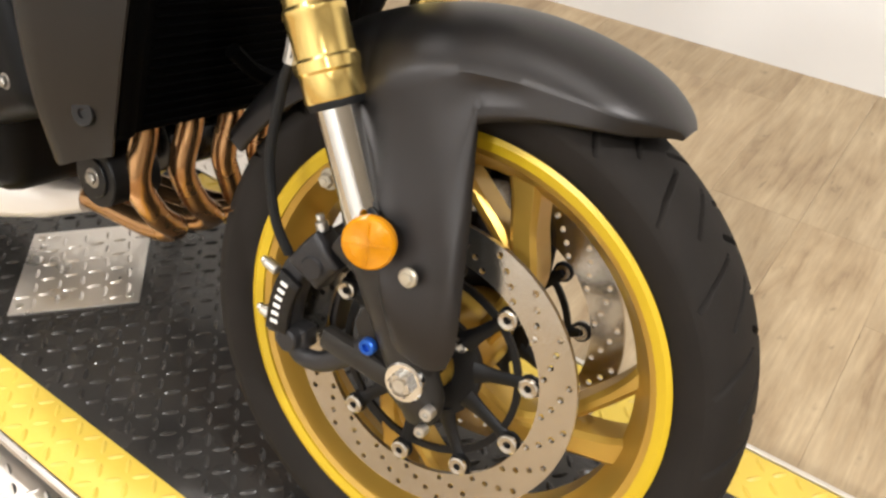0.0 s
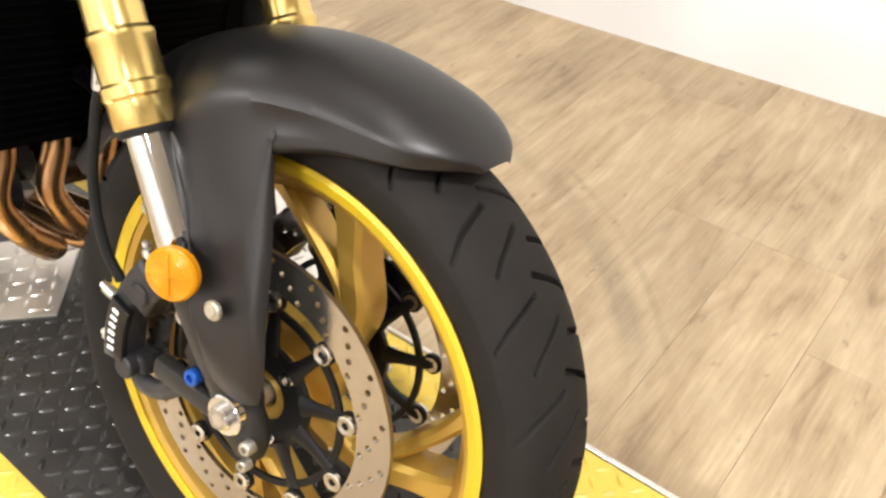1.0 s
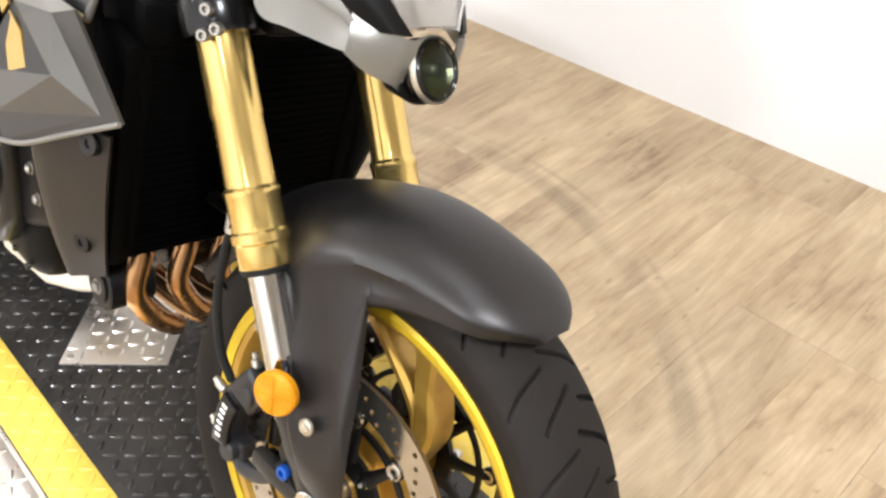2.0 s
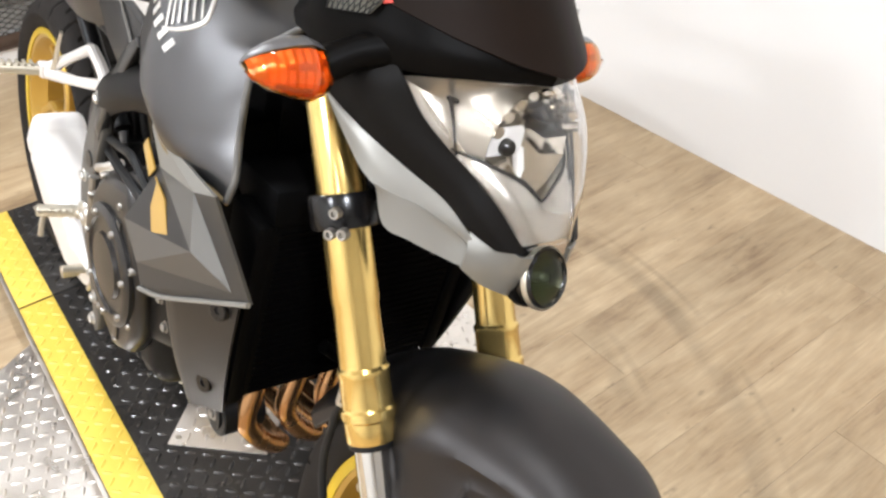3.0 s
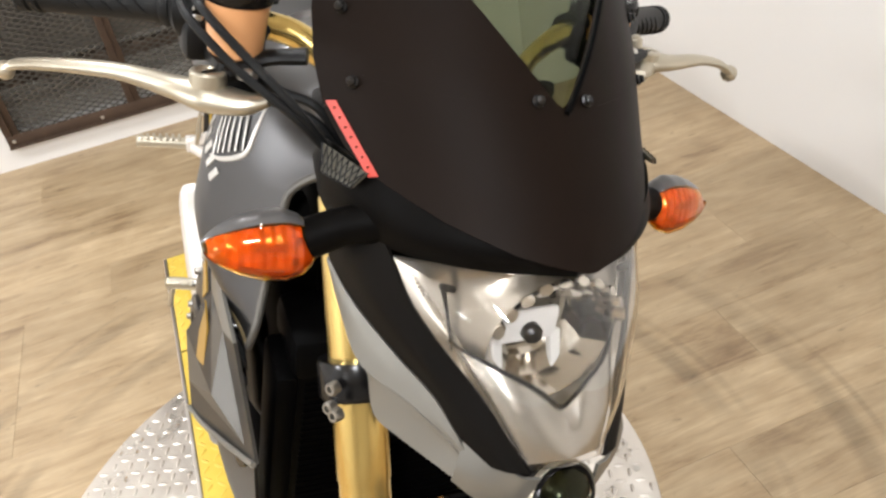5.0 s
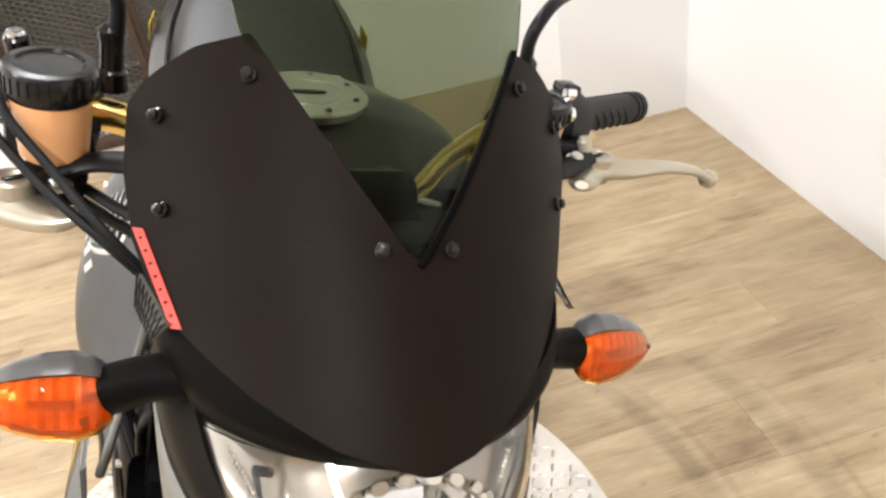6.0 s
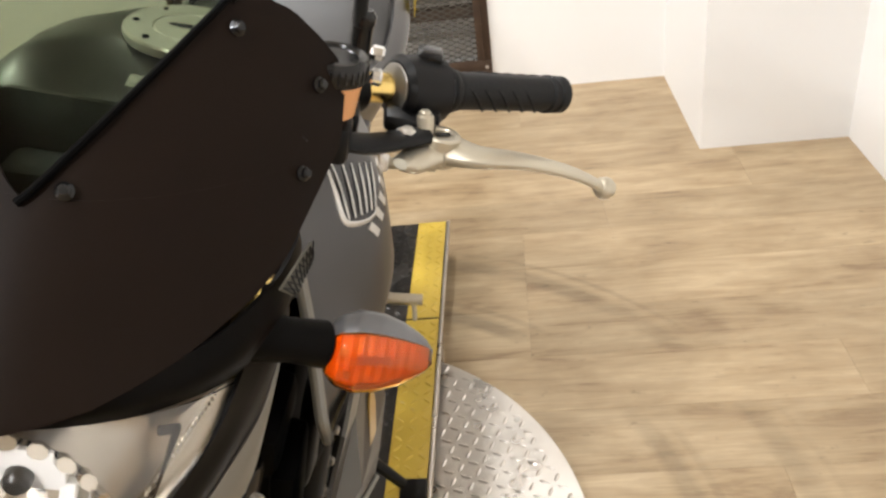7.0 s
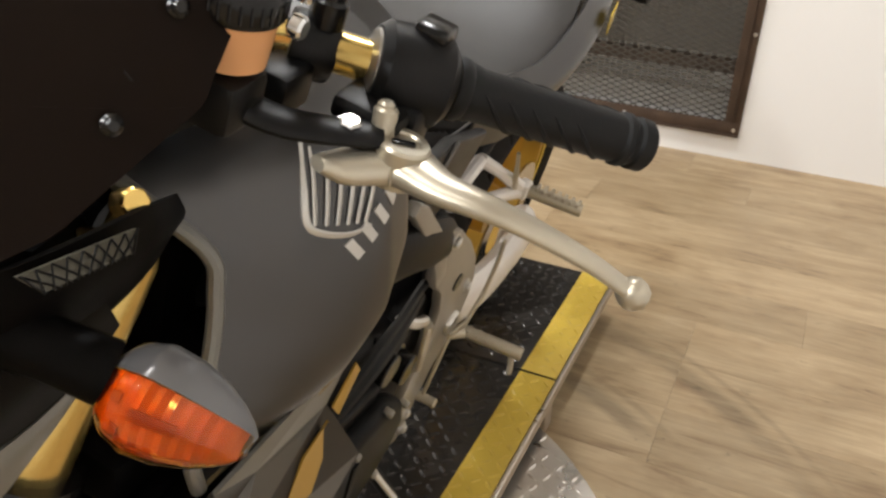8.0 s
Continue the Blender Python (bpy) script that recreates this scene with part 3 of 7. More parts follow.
def y_spoke(center, half):
    """A cast spoke that swings outwards from the hub and forks into two arms at the rim."""
    bms = []
    for arm in (((0.038, -44), (0.068, -31), (0.110, -22), (0.150, -8), (0.180, -3), (0.200, 0)), ((0.085, -27), (0.120, -8), (0.160, 13), (0.185, 21), (0.200, 25))):
        line = catmull([V(r * math.cos(radians(center + a)), 0, r * math.sin(radians(center + a))) for r, a in arm], 5)
        rings = []
        m = len(line)
        main = len(arm) == 6
        for k, p in enumerate(line):
            t = (line[min(k + 1, m - 1)] - line[max(k - 1, 0)]).normalized()
            side = V(0, 1, 0).cross(t)
            u = k / (m - 1)
            w = (0.0125 + 0.004 * u ** 3) if main else (0.0075 + 0.004 * u ** 3)
            d = half * (1.0 - 0.2 * u) * (1.0 if main else 0.85)
            e = 0.005
            rings.append([p + side * a + V(0, b, 0) for a, b in ((-w, -d + e), (-w + e, -d), (w - e, -d), (w, -d + e), (w, d - e), (w - e, d), (-w + e, d), (-w, d - e))])
        bms.append(loft(rings))
    return join(*bms)


def tyre_mesh(r_bead, w_bead, r_out, w_out, slits, seg=1500, cols=150):
    """A tyre with cut grooves. slits: (place across, degrees) at both ends of each groove, in one sector that repeats."""
    sector, marks = slits
    edge = [(r_bead - 0.004, w_bead - 0.004), (r_bead + 0.004, w_bead + 0.002), (r_bead + 0.012, w_bead + 0.008), (r_bead + 0.022, w_out * 0.96)]
    shoulder = r_bead + 0.030
    prof = [(r, -w) for r, w in edge]
    for k in range(cols + 1):
        a = math.pi * k / cols
        c = math.cos(a)
        prof.append((shoulder + (r_out - shoulder) * max(0.0, math.sin(a)) ** 0.92, -w_out * math.copysign(abs(c) ** 0.86, c)))
    prof += [(r, w) for r, w in reversed(edge)]
    rad = np.array([p[0] for p in prof])
    wid = np.array([p[1] for p in prof])
    deg = np.arange(seg) * 360.0 / seg
    depth = np.zeros((seg, len(prof)))
    run = np.concatenate([[0], np.cumsum(np.hypot(np.diff(rad), np.diff(wid)))])
    mid = len(prof) // 2
    run -= run[mid]
    tread = slice(len(edge), len(prof) - len(edge))
    X = (deg[:, None] % sector) * radians(1) * r_out
    Y = run[None, :]
    turn = sector * radians(1) * r_out
    for v0, d0, v1, d1, half in marks:
        ay, by = (float(np.interp(v * w_out, wid[tread], run[tread])) for v in (v0, v1))
        ax, bx = d0 * radians(1) * r_out, d1 * radians(1) * r_out
        for sh in (-turn, 0.0, turn):
            t = np.clip(((X + sh - ax) * (bx - ax) + (Y - ay) * (by - ay)) / ((bx - ax) ** 2 + (by - ay) ** 2), 0, 1)
            d = np.hypot(X + sh - ax - t * (bx - ax), Y - ay - t * (by - ay))
            w = half
            depth = np.maximum(depth, 0.0075 * np.clip(3.0 - 2.4 * d / w, 0, 1))
    depth[:, rad < shoulder + 0.004] = 0
    rr = rad[None, :] - depth
    ca, sa = np.cos(np.radians(deg))[:, None], np.sin(np.radians(deg))[:, None]
    rows = np.stack([rr * ca, np.broadcast_to(wid, rr.shape), rr * sa], axis=-1)
    return surf([[Vector(p) for p in row] for row in rows.tolist()], closed_u=True)


SLIT = [(-0.24, 6.2, -0.55, 5.0), (-0.55, 5.0, -0.80, 3.6), (-0.80, 3.6, -0.975, 0.8), (0.08, 0.9, -0.30, -1.4), (-0.30, -1.4, -0.50, -2.8), (-0.50, -2.8, -0.66, -4.6)]
ROAD_TREAD = (360.0 / 22, [(a, b, c, d, 0.0021) for a, b, c, d in SLIT] + [(-a, b + 8.2, -c, d + 8.2, 0.0021) for a, b, c, d in SLIT])


front_wheel = fpart("front_wheel", lathe(rim_profile(0.2325, 0.050), 120), "gold_paint", label="gold cast front wheel rim")
for s in (-1, 1):
    fpart("rim_lip", lathe([(0.2335, s * 0.0515), (0.2285, s * 0.0535), (0.2195, s * 0.0512), (0.2195, s * 0.0475), (0.2325, s * 0.0480)], 120), "rim_tape", front_wheel, "bright yellow rim edge")
for c in (79, -11, -101, 169):
    fpart("spoke", y_spoke(c, 0.025), "gold_paint", front_wheel)
fpart("hub", lathe([(0.016, -0.062), (0.034, -0.062), (0.038, -0.055), (0.040, -0.040), (0.046, -0.026), (0.046, 0.026), (0.040, 0.040), (0.038, 0.055), (0.034, 0.062), (0.016, 0.062)], 48), "gold_paint", front_wheel)
fpart("tyre", tyre_mesh(0.232, 0.049, 0.294, 0.0615, ROAD_TREAD), "tyre", front_wheel, "black road tyre with slanted sipes", angle=60)


def ring_with_holes(r0, r1, holes, hr, y0, y1):
    """A flat ring with round holes bored through it."""
    from mathutils.geometry import delaunay_2d_cdt
    vs, es = [], []

    def loop(cx, cy, r, n, ph=0.0):
        o = len(vs)
        for k in range(n):
            a = 2 * math.pi * k / n + ph
            vs.append(Vector((cx + r * math.cos(a), cy + r * math.sin(a))))
        es.extend((o + k, o + (k + 1) % n) for k in range(n))

    loop(0, 0, r1, 120)
    loop(0, 0, r0, 96)
    for x, y in holes:
        loop(x, y, hr, 8)
    v2, _, f2, *_ = delaunay_2d_cdt(vs, es, [], 0, 1e-6)
    bm = bmesh.new()
    bv = [bm.verts.new((p.x, y0, p.y)) for p in v2]
    for f in f2:
        c = sum((v2[i] for i in f), Vector((0, 0))) / len(f)
        if not (r0 < c.length < r1) or any((c.x - x) ** 2 + (c.y - y) ** 2 < (hr * 0.9) ** 2 for x, y in holes):
            continue
        bm.faces.new([bv[i] for i in f])
    bmesh.ops.delete(bm, geom=[v for v in bm.verts if not v.link_faces], context="VERTS")
    ex = bmesh.ops.extrude_face_region(bm, geom=bm.faces[:])
    for g in ex["geom"]:
        if isinstance(g, bmesh.types.BMVert):
            g.co.y = y1
    return bm


disc_holes = []
for k in range(20):
    for q, r in enumerate((0.1235, 0.1315, 0.1395, 0.1475)):
        a = radians(k * 18 + q * 5.2)
        disc_holes.append((r * math.cos(a), r * math.sin(a)))
for s in (-1, 1):
    y = s * 0.0695
    rotor = fpart("brake_disc", ring_with_holes(0.1185, 0.155, disc_holes, 0.0033, y - 0.0025, y + 0.0025), "rotor", label="drilled steel brake disc", angle=30)
    fpart("disc_carrier", join(lathe([(0.028, y - s * 0.010), (0.057, y - s * 0.010), (0.057, y - s * 0.004), (0.028, y - s * 0.004)], 48), lathe([(0.0915, y - s * 0.007), (0.0985, y - s * 0.007), (0.0985, y - s * 0.003), (0.0915, y - s * 0.003)], 60)), "black_plastic", rotor, "black disc carrier")
    for k in range(10):
        a = radians(12.5 + 36 * k)
        arm = [tube([V(r * math.cos(a), y - s * d, r * math.sin(a)) for r, d in ((0.050, 0.006), (0.066, 0.006), (0.088, 0.005), (0.108, 0.003))], [0.0125, 0.0080, 0.0066, 0.0085], 10, 3, flat=0.45, side=(0, 1, 0))]
        boss = lathe([(0.0, 0), (0.0112, 0), (0.0112, 0.004), (0, 0.004)], 16, closed=False)
        boss.transform(Matrix.Translation((0.1085 * math.cos(a), y - s * 0.002 - 0.002, 0.1085 * math.sin(a))))
        fpart("carrier_arm", join(*arm, boss), "black_plastic", rotor)
    for k in range(10):
        a = radians(12.5 + 36 * k)
        c = V(0.1085 * math.cos(a), 0, 0.1085 * math.sin(a))
        b = lathe([(0.0038, y + s * 0.0015), (0.0098, y + s * 0.0015), (0.0098, y + s * 0.0052), (0.0082, y + s * 0.0060), (0.0038, y + s * 0.0052)], 18)
        b = join(b, lathe([(0.0038, y - s * 0.0042), (0.0085, y - s * 0.0042), (0.0085, y - s * 0.0062), (0.0038, y - s * 0.0062)], 18))
        b.transform(Matrix.Translation(c))
        fpart("bobbin", b, "rotor", rotor)
    for k in range(5):
        a = radians(49 + 60 * k - 1)
        p = V(0.045 * math.cos(a), y + s * -0.004, 0.045 * math.sin(a))
        fpart("disc_bolt", hexbolt(p, (0, s, 0), 0.0055, 0.008), "chrome", rotor)


# --- fork legs
D = V(-0.4337, 0, 0.9011)


def on_fork(z, y):
    return V(-0.001 + D.x / D.z * z, y, z)


FY = 0.105
for s in (-1, 1):
    leg = fpart("fork_leg", along(lathe([(0.0, 0), (0.0265, 0), (0.0278, 0.002), (0.0278, 0.024), (0.0300, 0.027), (0.0300, 0.036), (0.0276, 0.039), (0.0276, 0.072), (0.0285, 0.074), (0.0285, 0.079), (0.0255, 0.083),
                                         (0.0250, 0.150), (0.0262, 0.154), (0.0262, 0.415), (0.0245, 0.420), (0.0130, 0.421), (0.0120, 0.440), (0, 0.441)], 40, closed=False, axis="z"),
                on_fork(0.238, s * FY), on_fork(0.60, s * FY)), "gold", label="gold anodised upside-down fork tube")
    fpart("stanchion", rod(on_fork(0.135, s * FY), on_fork(0.245, s * FY), 0.0205, 32), "bright_tube", leg, "polished chrome inner tube")
    fpart("dust_seal", along(lathe([(0.020, -0.004), (0.0255, -0.004), (0.0268, 0.001), (0.0268, 0.006), (0.020, 0.006)], 32, axis="z"), on_fork(0.236, s * FY), on_fork(0.30, s * FY)), "rubber", leg)
    # cast foot that holds the axle and the caliper
    foot = []
    pts = [on_fork(0.155, s * FY), on_fork(0.12, s * FY), on_fork(0.07, s * (FY - 0.004)), on_fork(0.02, s * (FY - 0.010)), V(0.010, s * 0.094, -0.020), V(0.014, s * 0.092, -0.045)]
    foot.append(tube(pts, [0.0225, 0.0262, 0.0262, 0.0258, 0.0265, 0.017], 20, 4, flat=0.72, side=(0, 1, 0)))
    foot.append(box(V(-0.055, s * 0.098, 0.085), (0.10, 0.020, 0.022), 0.005, Euler((0, radians(28), 0)).to_matrix()))
    foot.append(box(V(-0.055, s * 0.100, -0.004), (0.095, 0.018, 0.024), 0.006, Euler((0, radians(8), 0)).to_matrix()))
    foot.append(slab([(-0.045, 0.10), (-0.012, 0.12), (0.020, 0.02), (0.030, -0.04), (0.006, -0.05), (-0.05, -0.01), (-0.07, 0.03)], s * 0.082, s * 0.100, 0.004))
    fpart("axle_foot", join(*foot), "cast_grey", leg, "black cast fork foot")
    fpart("axle_nut", join(lathe([(0.0, s * 0.105), (0.0205, s * 0.105), (0.0205, s * 0.1135), (0.0190, s * 0.1150), (0.0, s * 0.1150)], 32, closed=False),
                           lathe([(0.0, s * 0.114), (0.0135, s * 0.114), (0.0135, s * 0.1205), (0.0120, s * 0.1220), (0.0070, s * 0.1220), (0.0060, s * 0.116), (0.0, s * 0.116)], 6, closed=False)), "chrome", leg, "bright hexagon axle end")
    for p, r in ((V(0.030, s * 0.108, -0.020), 0.007), (V(0.026, s * 0.106, -0.043), 0.0062)):
        fpart("pinch_bolt", capbolt(p, (0, s, 0), r, 0.010), "steel", leg)
    fpart("mount_bolt", capbolt(V(-0.045, s * 0.106, 0.018), (0, s, 0), 0.0085, 0.008), "blue" if s < 0 else "steel", leg, "blue marked caliper bolt" if s < 0 else "")
    fpart("mount_bolt", hexbolt(V(-0.123, s * 0.088, 0.158), (0, s, 0), 0.0075, 0.012), "alu", leg)
    # brake caliper
    cal = []

    def sector(r0, r1, a0, a1, n=8):
        """A stretch of ring in side view, between two radii and two angles about the axle."""
        ring = [(r1 * math.cos(radians(a0 + (a1 - a0) * k / n)) - 0.004, r1 * math.sin(radians(a0 + (a1 - a0) * k / n))) for k in range(n + 1)]
        return ring + [(r0 * math.cos(radians(a1 + (a0 - a1) * k / n)) - 0.004, r0 * math.sin(radians(a1 + (a0 - a1) * k / n))) for k in range(n + 1)]

    cal.append(slab(sector(0.118, 0.160, 136, 154), s * 0.080, s * 0.112, 0.006, 3))
    cal.append(slab(sector(0.136, 0.163, 152, 186), s * 0.080, s * 0.110, 0.006, 3))
    cal.append(slab(sector(0.118, 0.158, 181, 191), s * 0.080, s * 0.104, 0.005, 3))
    cal.append(slab(sector(0.110, 0.160, 138, 190), s * 0.030, s * 0.062, 0.006))
    for q in (147, 186):
        p = V(0.138 * math.cos(radians(q)), 0, 0.138 * math.sin(radians(q)))
        cal.append(lathe([(0.0, s * 0.100), (0.0125, s * 0.100), (0.0125, s * 0.113), (0.0105, s * 0.115), (0.0, s * 0.115)], 24, closed=False))
        cal[-1].transform(Matrix.Translation(p))
    for q in (141, 187):
        p = V(0.150 * math.cos(radians(q)), s * 0.07, 0.150 * math.sin(radians(q)))
        cal.append(box(p, (0.022, 0.07, 0.018), 0.004, Euler((0, radians(-q), 0)).to_matrix()))
    caliper = fpart("brake_caliper", join(*cal), "cast_dark", label="dark grey four-piston brake caliper")
    # curved bracket arm from the caliper's lower end to the fork foot
    fpart("bracket_arm", tube([V(-0.146, s * 0.094, -0.016), V(-0.130, s * 0.096, -0.034), V(-0.104, s * 0.097, -0.032), V(-0.076, s * 0.098, -0.012), V(-0.045, s * 0.098, 0.010)], [0.010, 0.0115, 0.0110, 0.0115, 0.016], 14, 5, flat=0.7, side=(0, 1, 0)), "cast_dark", caliper)
    for p in (V(-0.166, s * 0.098, 0.048), V(-0.166, s * 0.098, -0.006)):
        fpart("slide_pin", join(rod(p, p + V(-0.016, 0, 0.005), 0.0060, 12), rod(p + V(-0.016, 0, 0.005), p + V(-0.021, 0, 0.0065), 0.0042, 6)), "steel", caliper)
    fpart("bleed_nipple", join(rod(V(-0.118, s * 0.098, 0.108), V(-0.122, s * 0.098, 0.118), 0.0062, 12), rod(V(-0.122, s * 0.098, 0.118), V(-0.125, s * 0.098, 0.125), 0.0042, 10)), "steel", caliper)
    fpart("name_plate", slab(sector(0.132, 0.1585, 157, 183, 6), s * 0.1085, s * 0.1165, 0.002), "black_gloss", caliper)
    # lettering on the caliper, as plain bars
    for k in range(6):
        q = radians(161 + 3.5 * k)
        p = V(0.1475 * math.cos(q) - 0.004, s * 0.1169, 0.1475 * math.sin(q))
        fpart("letter_bar", box(p, (0.0085, 0.0012, 0.0040), 0.0004, Euler((0, -q, 0)).to_matrix()), "white", caliper)
    # reflector
    p = V(-0.045, s * 0.132, 0.136)
    w = V(0.28, s * 0.92, 0.08).normalized()
    lens = lathe([(0, 0.0), (0.0230, 0.0), (0.0243, 0.002), (0.0243, 0.009), (0.0222, 0.0118), (0.015, 0.0128), (0.007, 0.0130), (0, 0.0130)], 40, closed=False, axis="z")
    for v in lens.verts:
        if v.co.z > 0.0125:
            v.co.z += 0.0022 * math.sin(2 * math.atan2(v.co.y, v.co.x) + 0.2) * math.hypot(v.co.x, v.co.y) / 0.015
    refl = fpart("side_reflector", along(lens, p, p + w), "amber", label="round amber reflector in quarters", angle=20)
    bars = []
    for k in range(2):
        a = radians(90 * k + 6)
        q = w.to_track_quat("Z", "Y").to_matrix()
        b = box((0, 0, 0), (0.038, 0.0016, 0.0012), 0.0003)
        b.transform(Matrix.Rotation(a, 4, "Z"))
        b.transform(Matrix.Translation(p + w * 0.0138) @ q.to_4x4())
        bars.append(b)
    fpart("reflector_rib", join(*bars), "amber", refl)
    fpart("reflector_bracket", tube([p - w * 0.002, p + V(-0.004, -s * 0.01, 0.02), on_fork(0.150, s * 0.110)], 0.004, 10, 3), "black_plastic", refl)
    # brake hose
    hose = [V(-0.150, s * 0.105, 0.075), V(-0.165, s * 0.112, 0.11), V(-0.175, s * 0.115, 0.17), V(-0.165, s * 0.118, 0.24), V(-0.155, s * 0.120, 0.285), V(-0.19, s * 0.11, 0.36), V(-0.23, s * 0.07, 0.44)]
    fpart("brake_hose", tube(hose, 0.0052, 10, 6), "rubber", leg)
    fpart("hose_fitting", tube([V(-0.158, s * 0.119, 0.262), V(-0.155, s * 0.120, 0.285), V(-0.157, s * 0.120, 0.296)], [0.0072, 0.0068, 0.006], 8, 2), "steel", leg)
    # lower clamp on the leg
    cz = 0.463
    clamp = fpart("clamp", join(along(lathe([(0.024, -0.018), (0.036, -0.018), (0.0375, -0.014), (0.0375, 0.014), (0.036, 0.018), (0.024, 0.018)], 32, axis="z"), on_fork(cz, s * FY), on_fork(cz + 0.1, s * FY)),
                  box(on_fork(cz, s * (FY - 0.05)) + V(-0.01, 0, 0), (0.055, 0.10, 0.032), 0.006)), "black_gloss", label="black lower fork clamp")
    for p in (V(-0.200, s * 0.136, 0.452), V(-0.196, s * 0.137, 0.477), V(-0.176, s * 0.140, 0.464)):
        fpart("clamp_bolt", capbolt(p, (0.5, s, 0.1), 0.0062, 0.009), "dark_steel", clamp)

fpart("axle", rod((0, -0.122, 0), (0, 0.122, 0), 0.012, 20), "steel", front_wheel)
fpart("steering_stem", join(box((-0.215, 0, 0.468), (0.06, 0.13, 0.034), 0.006), rod((-0.24, 0, 0.44), (-0.352, 0, 0.69), 0.024, 24),
                            box((-0.348, 0, 0.693), (0.070, 0.235, 0.018), 0.006, Euler((0, radians(-25.7), 0)).to_matrix())), "black_plastic")


# --- front mudguard
PHI0, PHI1 = 58.2, 150.0
CREASE = radians(66)


BLADE = [(88, 0.016, 0.247), (90, 0.019, 0.228), (92, 0.0235, 0.200), (94, 0.031, 0.165), (96, 0.037, 0.130), (98, 0.044, 0.090), (99.5, 0.045, 0.055), (100.5, 0.040, 0.034), (101.3, 0.026, 0.024),
         (102.2, 0.000, 0.025), (103, -0.017, 0.034), (104.5, -0.034, 0.070), (106.5, -0.052, 0.125), (109, -0.074, 0.185), (112, -0.100, 0.240), (114, -0.112, 0.248)]


def mudguard_frame(phi):
    """Half width, crown radius, ridge radius and the lower outline (x, z) at an angle round the wheel."""
    tip = max(0.0, (74 - phi) / 15.5)
    rear = max(0.0, (phi - 118) / 40.0)
    crown = 0.336 - 0.013 * min(tip, 1.06) ** 3 - 0.012 * rear
    half = (0.076 + 0.026 * math.exp(-((phi - 103) / 21.0) ** 2)) * (1 - 0.72 * min(tip, 1.0) ** 3) * (1 - 0.10 * rear)
    ridge = lerp_table([(57, 0.3300), (60, 0.321), (66, 0.3095), (75, 0.2992), (85, 0.2922), (90, 0.2905), (95, 0.2872), (100, 0.2823), (105, 0.2735), (110, 0.260), (116, 0.268), (125, 0.288), (150, 0.303)], phi)
    ridge = min(ridge, crown - 0.004)
    if 88 <= phi <= 114:
        low = (lerp_table([(p, x) for p, x, z in BLADE], phi), lerp_table([(p, z) for p, x, z in BLADE], phi))
    else:
        e = lerp_table([(57, 0.319), (58.5, 0.316), (60, 0.3122), (64, 0.299), (71, 0.283), (80, 0.264), (86, 0.2525), (88, 0.2472), (114, 0.272), (122, 0.276), (150, 0.285)], phi)
        e = min(e, ridge - 0.002)
        low = (e * math.cos(radians(phi)), e * math.sin(radians(phi)))
    return half, crown, ridge, low


def mudguard_column(phi, n_top=15, n_side=22):
    half, crown, ridge, low = mudguard_frame(phi)
    a = radians(phi)
    col = []
    for k in range(n_top + 1):
        u = k / n_top
        y = half * (math.sin(u * CREASE) / math.sin(CREASE)) ** 0.94
        r = ridge + (crown - ridge) * ((math.cos(u * CREASE) - math.cos(CREASE)) / (1 - math.cos(CREASE))) ** 0.9
        col.append(V(r * math.cos(a), y, r * math.sin(a)))
    top = col[-1]
    tall = min(1.0, max(0.0, (top.z - low[1] - 0.045) / 0.16))
    tall = tall * tall * (3 - 2 * tall)
    dent = min(1.0, max(0.0, (phi - 78) / 12)) * min(1.0, max(0.0, (114 - phi) / 4))
    for k in range(1, n_side + 1):
        u = k / n_side
        x, z = top.x + (low[0] - top.x) * u, top.z + (low[1] - top.z) * u
        hollow = lerp_table([(0.02, 0.1245), (0.09, 0.126), (0.13, 0.1225), (0.165, 0.117), (0.205, 0.110), (0.25, 0.1045), (0.30, 0.103)], z)
        wall_y = top.y + 0.002 * u - 0.004 * dent * math.sin(math.pi * min(1.0, u / 0.6))
        y = wall_y + (hollow - wall_y) * tall * (u ** 0.8)
        roll = max(0.0, (u - 0.80) / 0.20)
        col.append(V(x, y - (0.004 + 0.006 * tall) * roll ** 2 * min(1.0, top.y / 0.07) ** 2, z))
    return col


phis = [PHI0 + (84 - PHI0) * k / 26 for k in range(26)] + [84 + 32 * k / 64 for k in range(64)] + [116 + (PHI1 - 116) * k / 20 for k in range(21)]
half_rows = [mudguard_column(p) for p in phis]
rows = [[V(p.x, -p.y, p.z) for p in reversed(c[1:])] + c for c in half_rows]
fender = fpart("front_mudguard", shell(surf(rows), 0.0028, (0.2, 0, 1)), "fender", label="matt graphite front mudguard", angle=32)
for s in (-1, 1):
    fpart("mudguard_bolt", join(rod((-0.006, s * 0.124, 0.113), (-0.006, s * 0.130, 0.113), 0.0092, 20), rod((-0.006, s * 0.129, 0.113), (-0.006, s * 0.1325, 0.113), 0.0060, 6)), "alu", fender)
    fpart("hose_guide", box((-0.135, s * 0.098, 0.275), (0.03, 0.012, 0.03), 0.004), "black_plastic", fender)


# --- headlight
def yz_sheet(rows):
    return surf([[V(*p) for p in r] for r in rows])


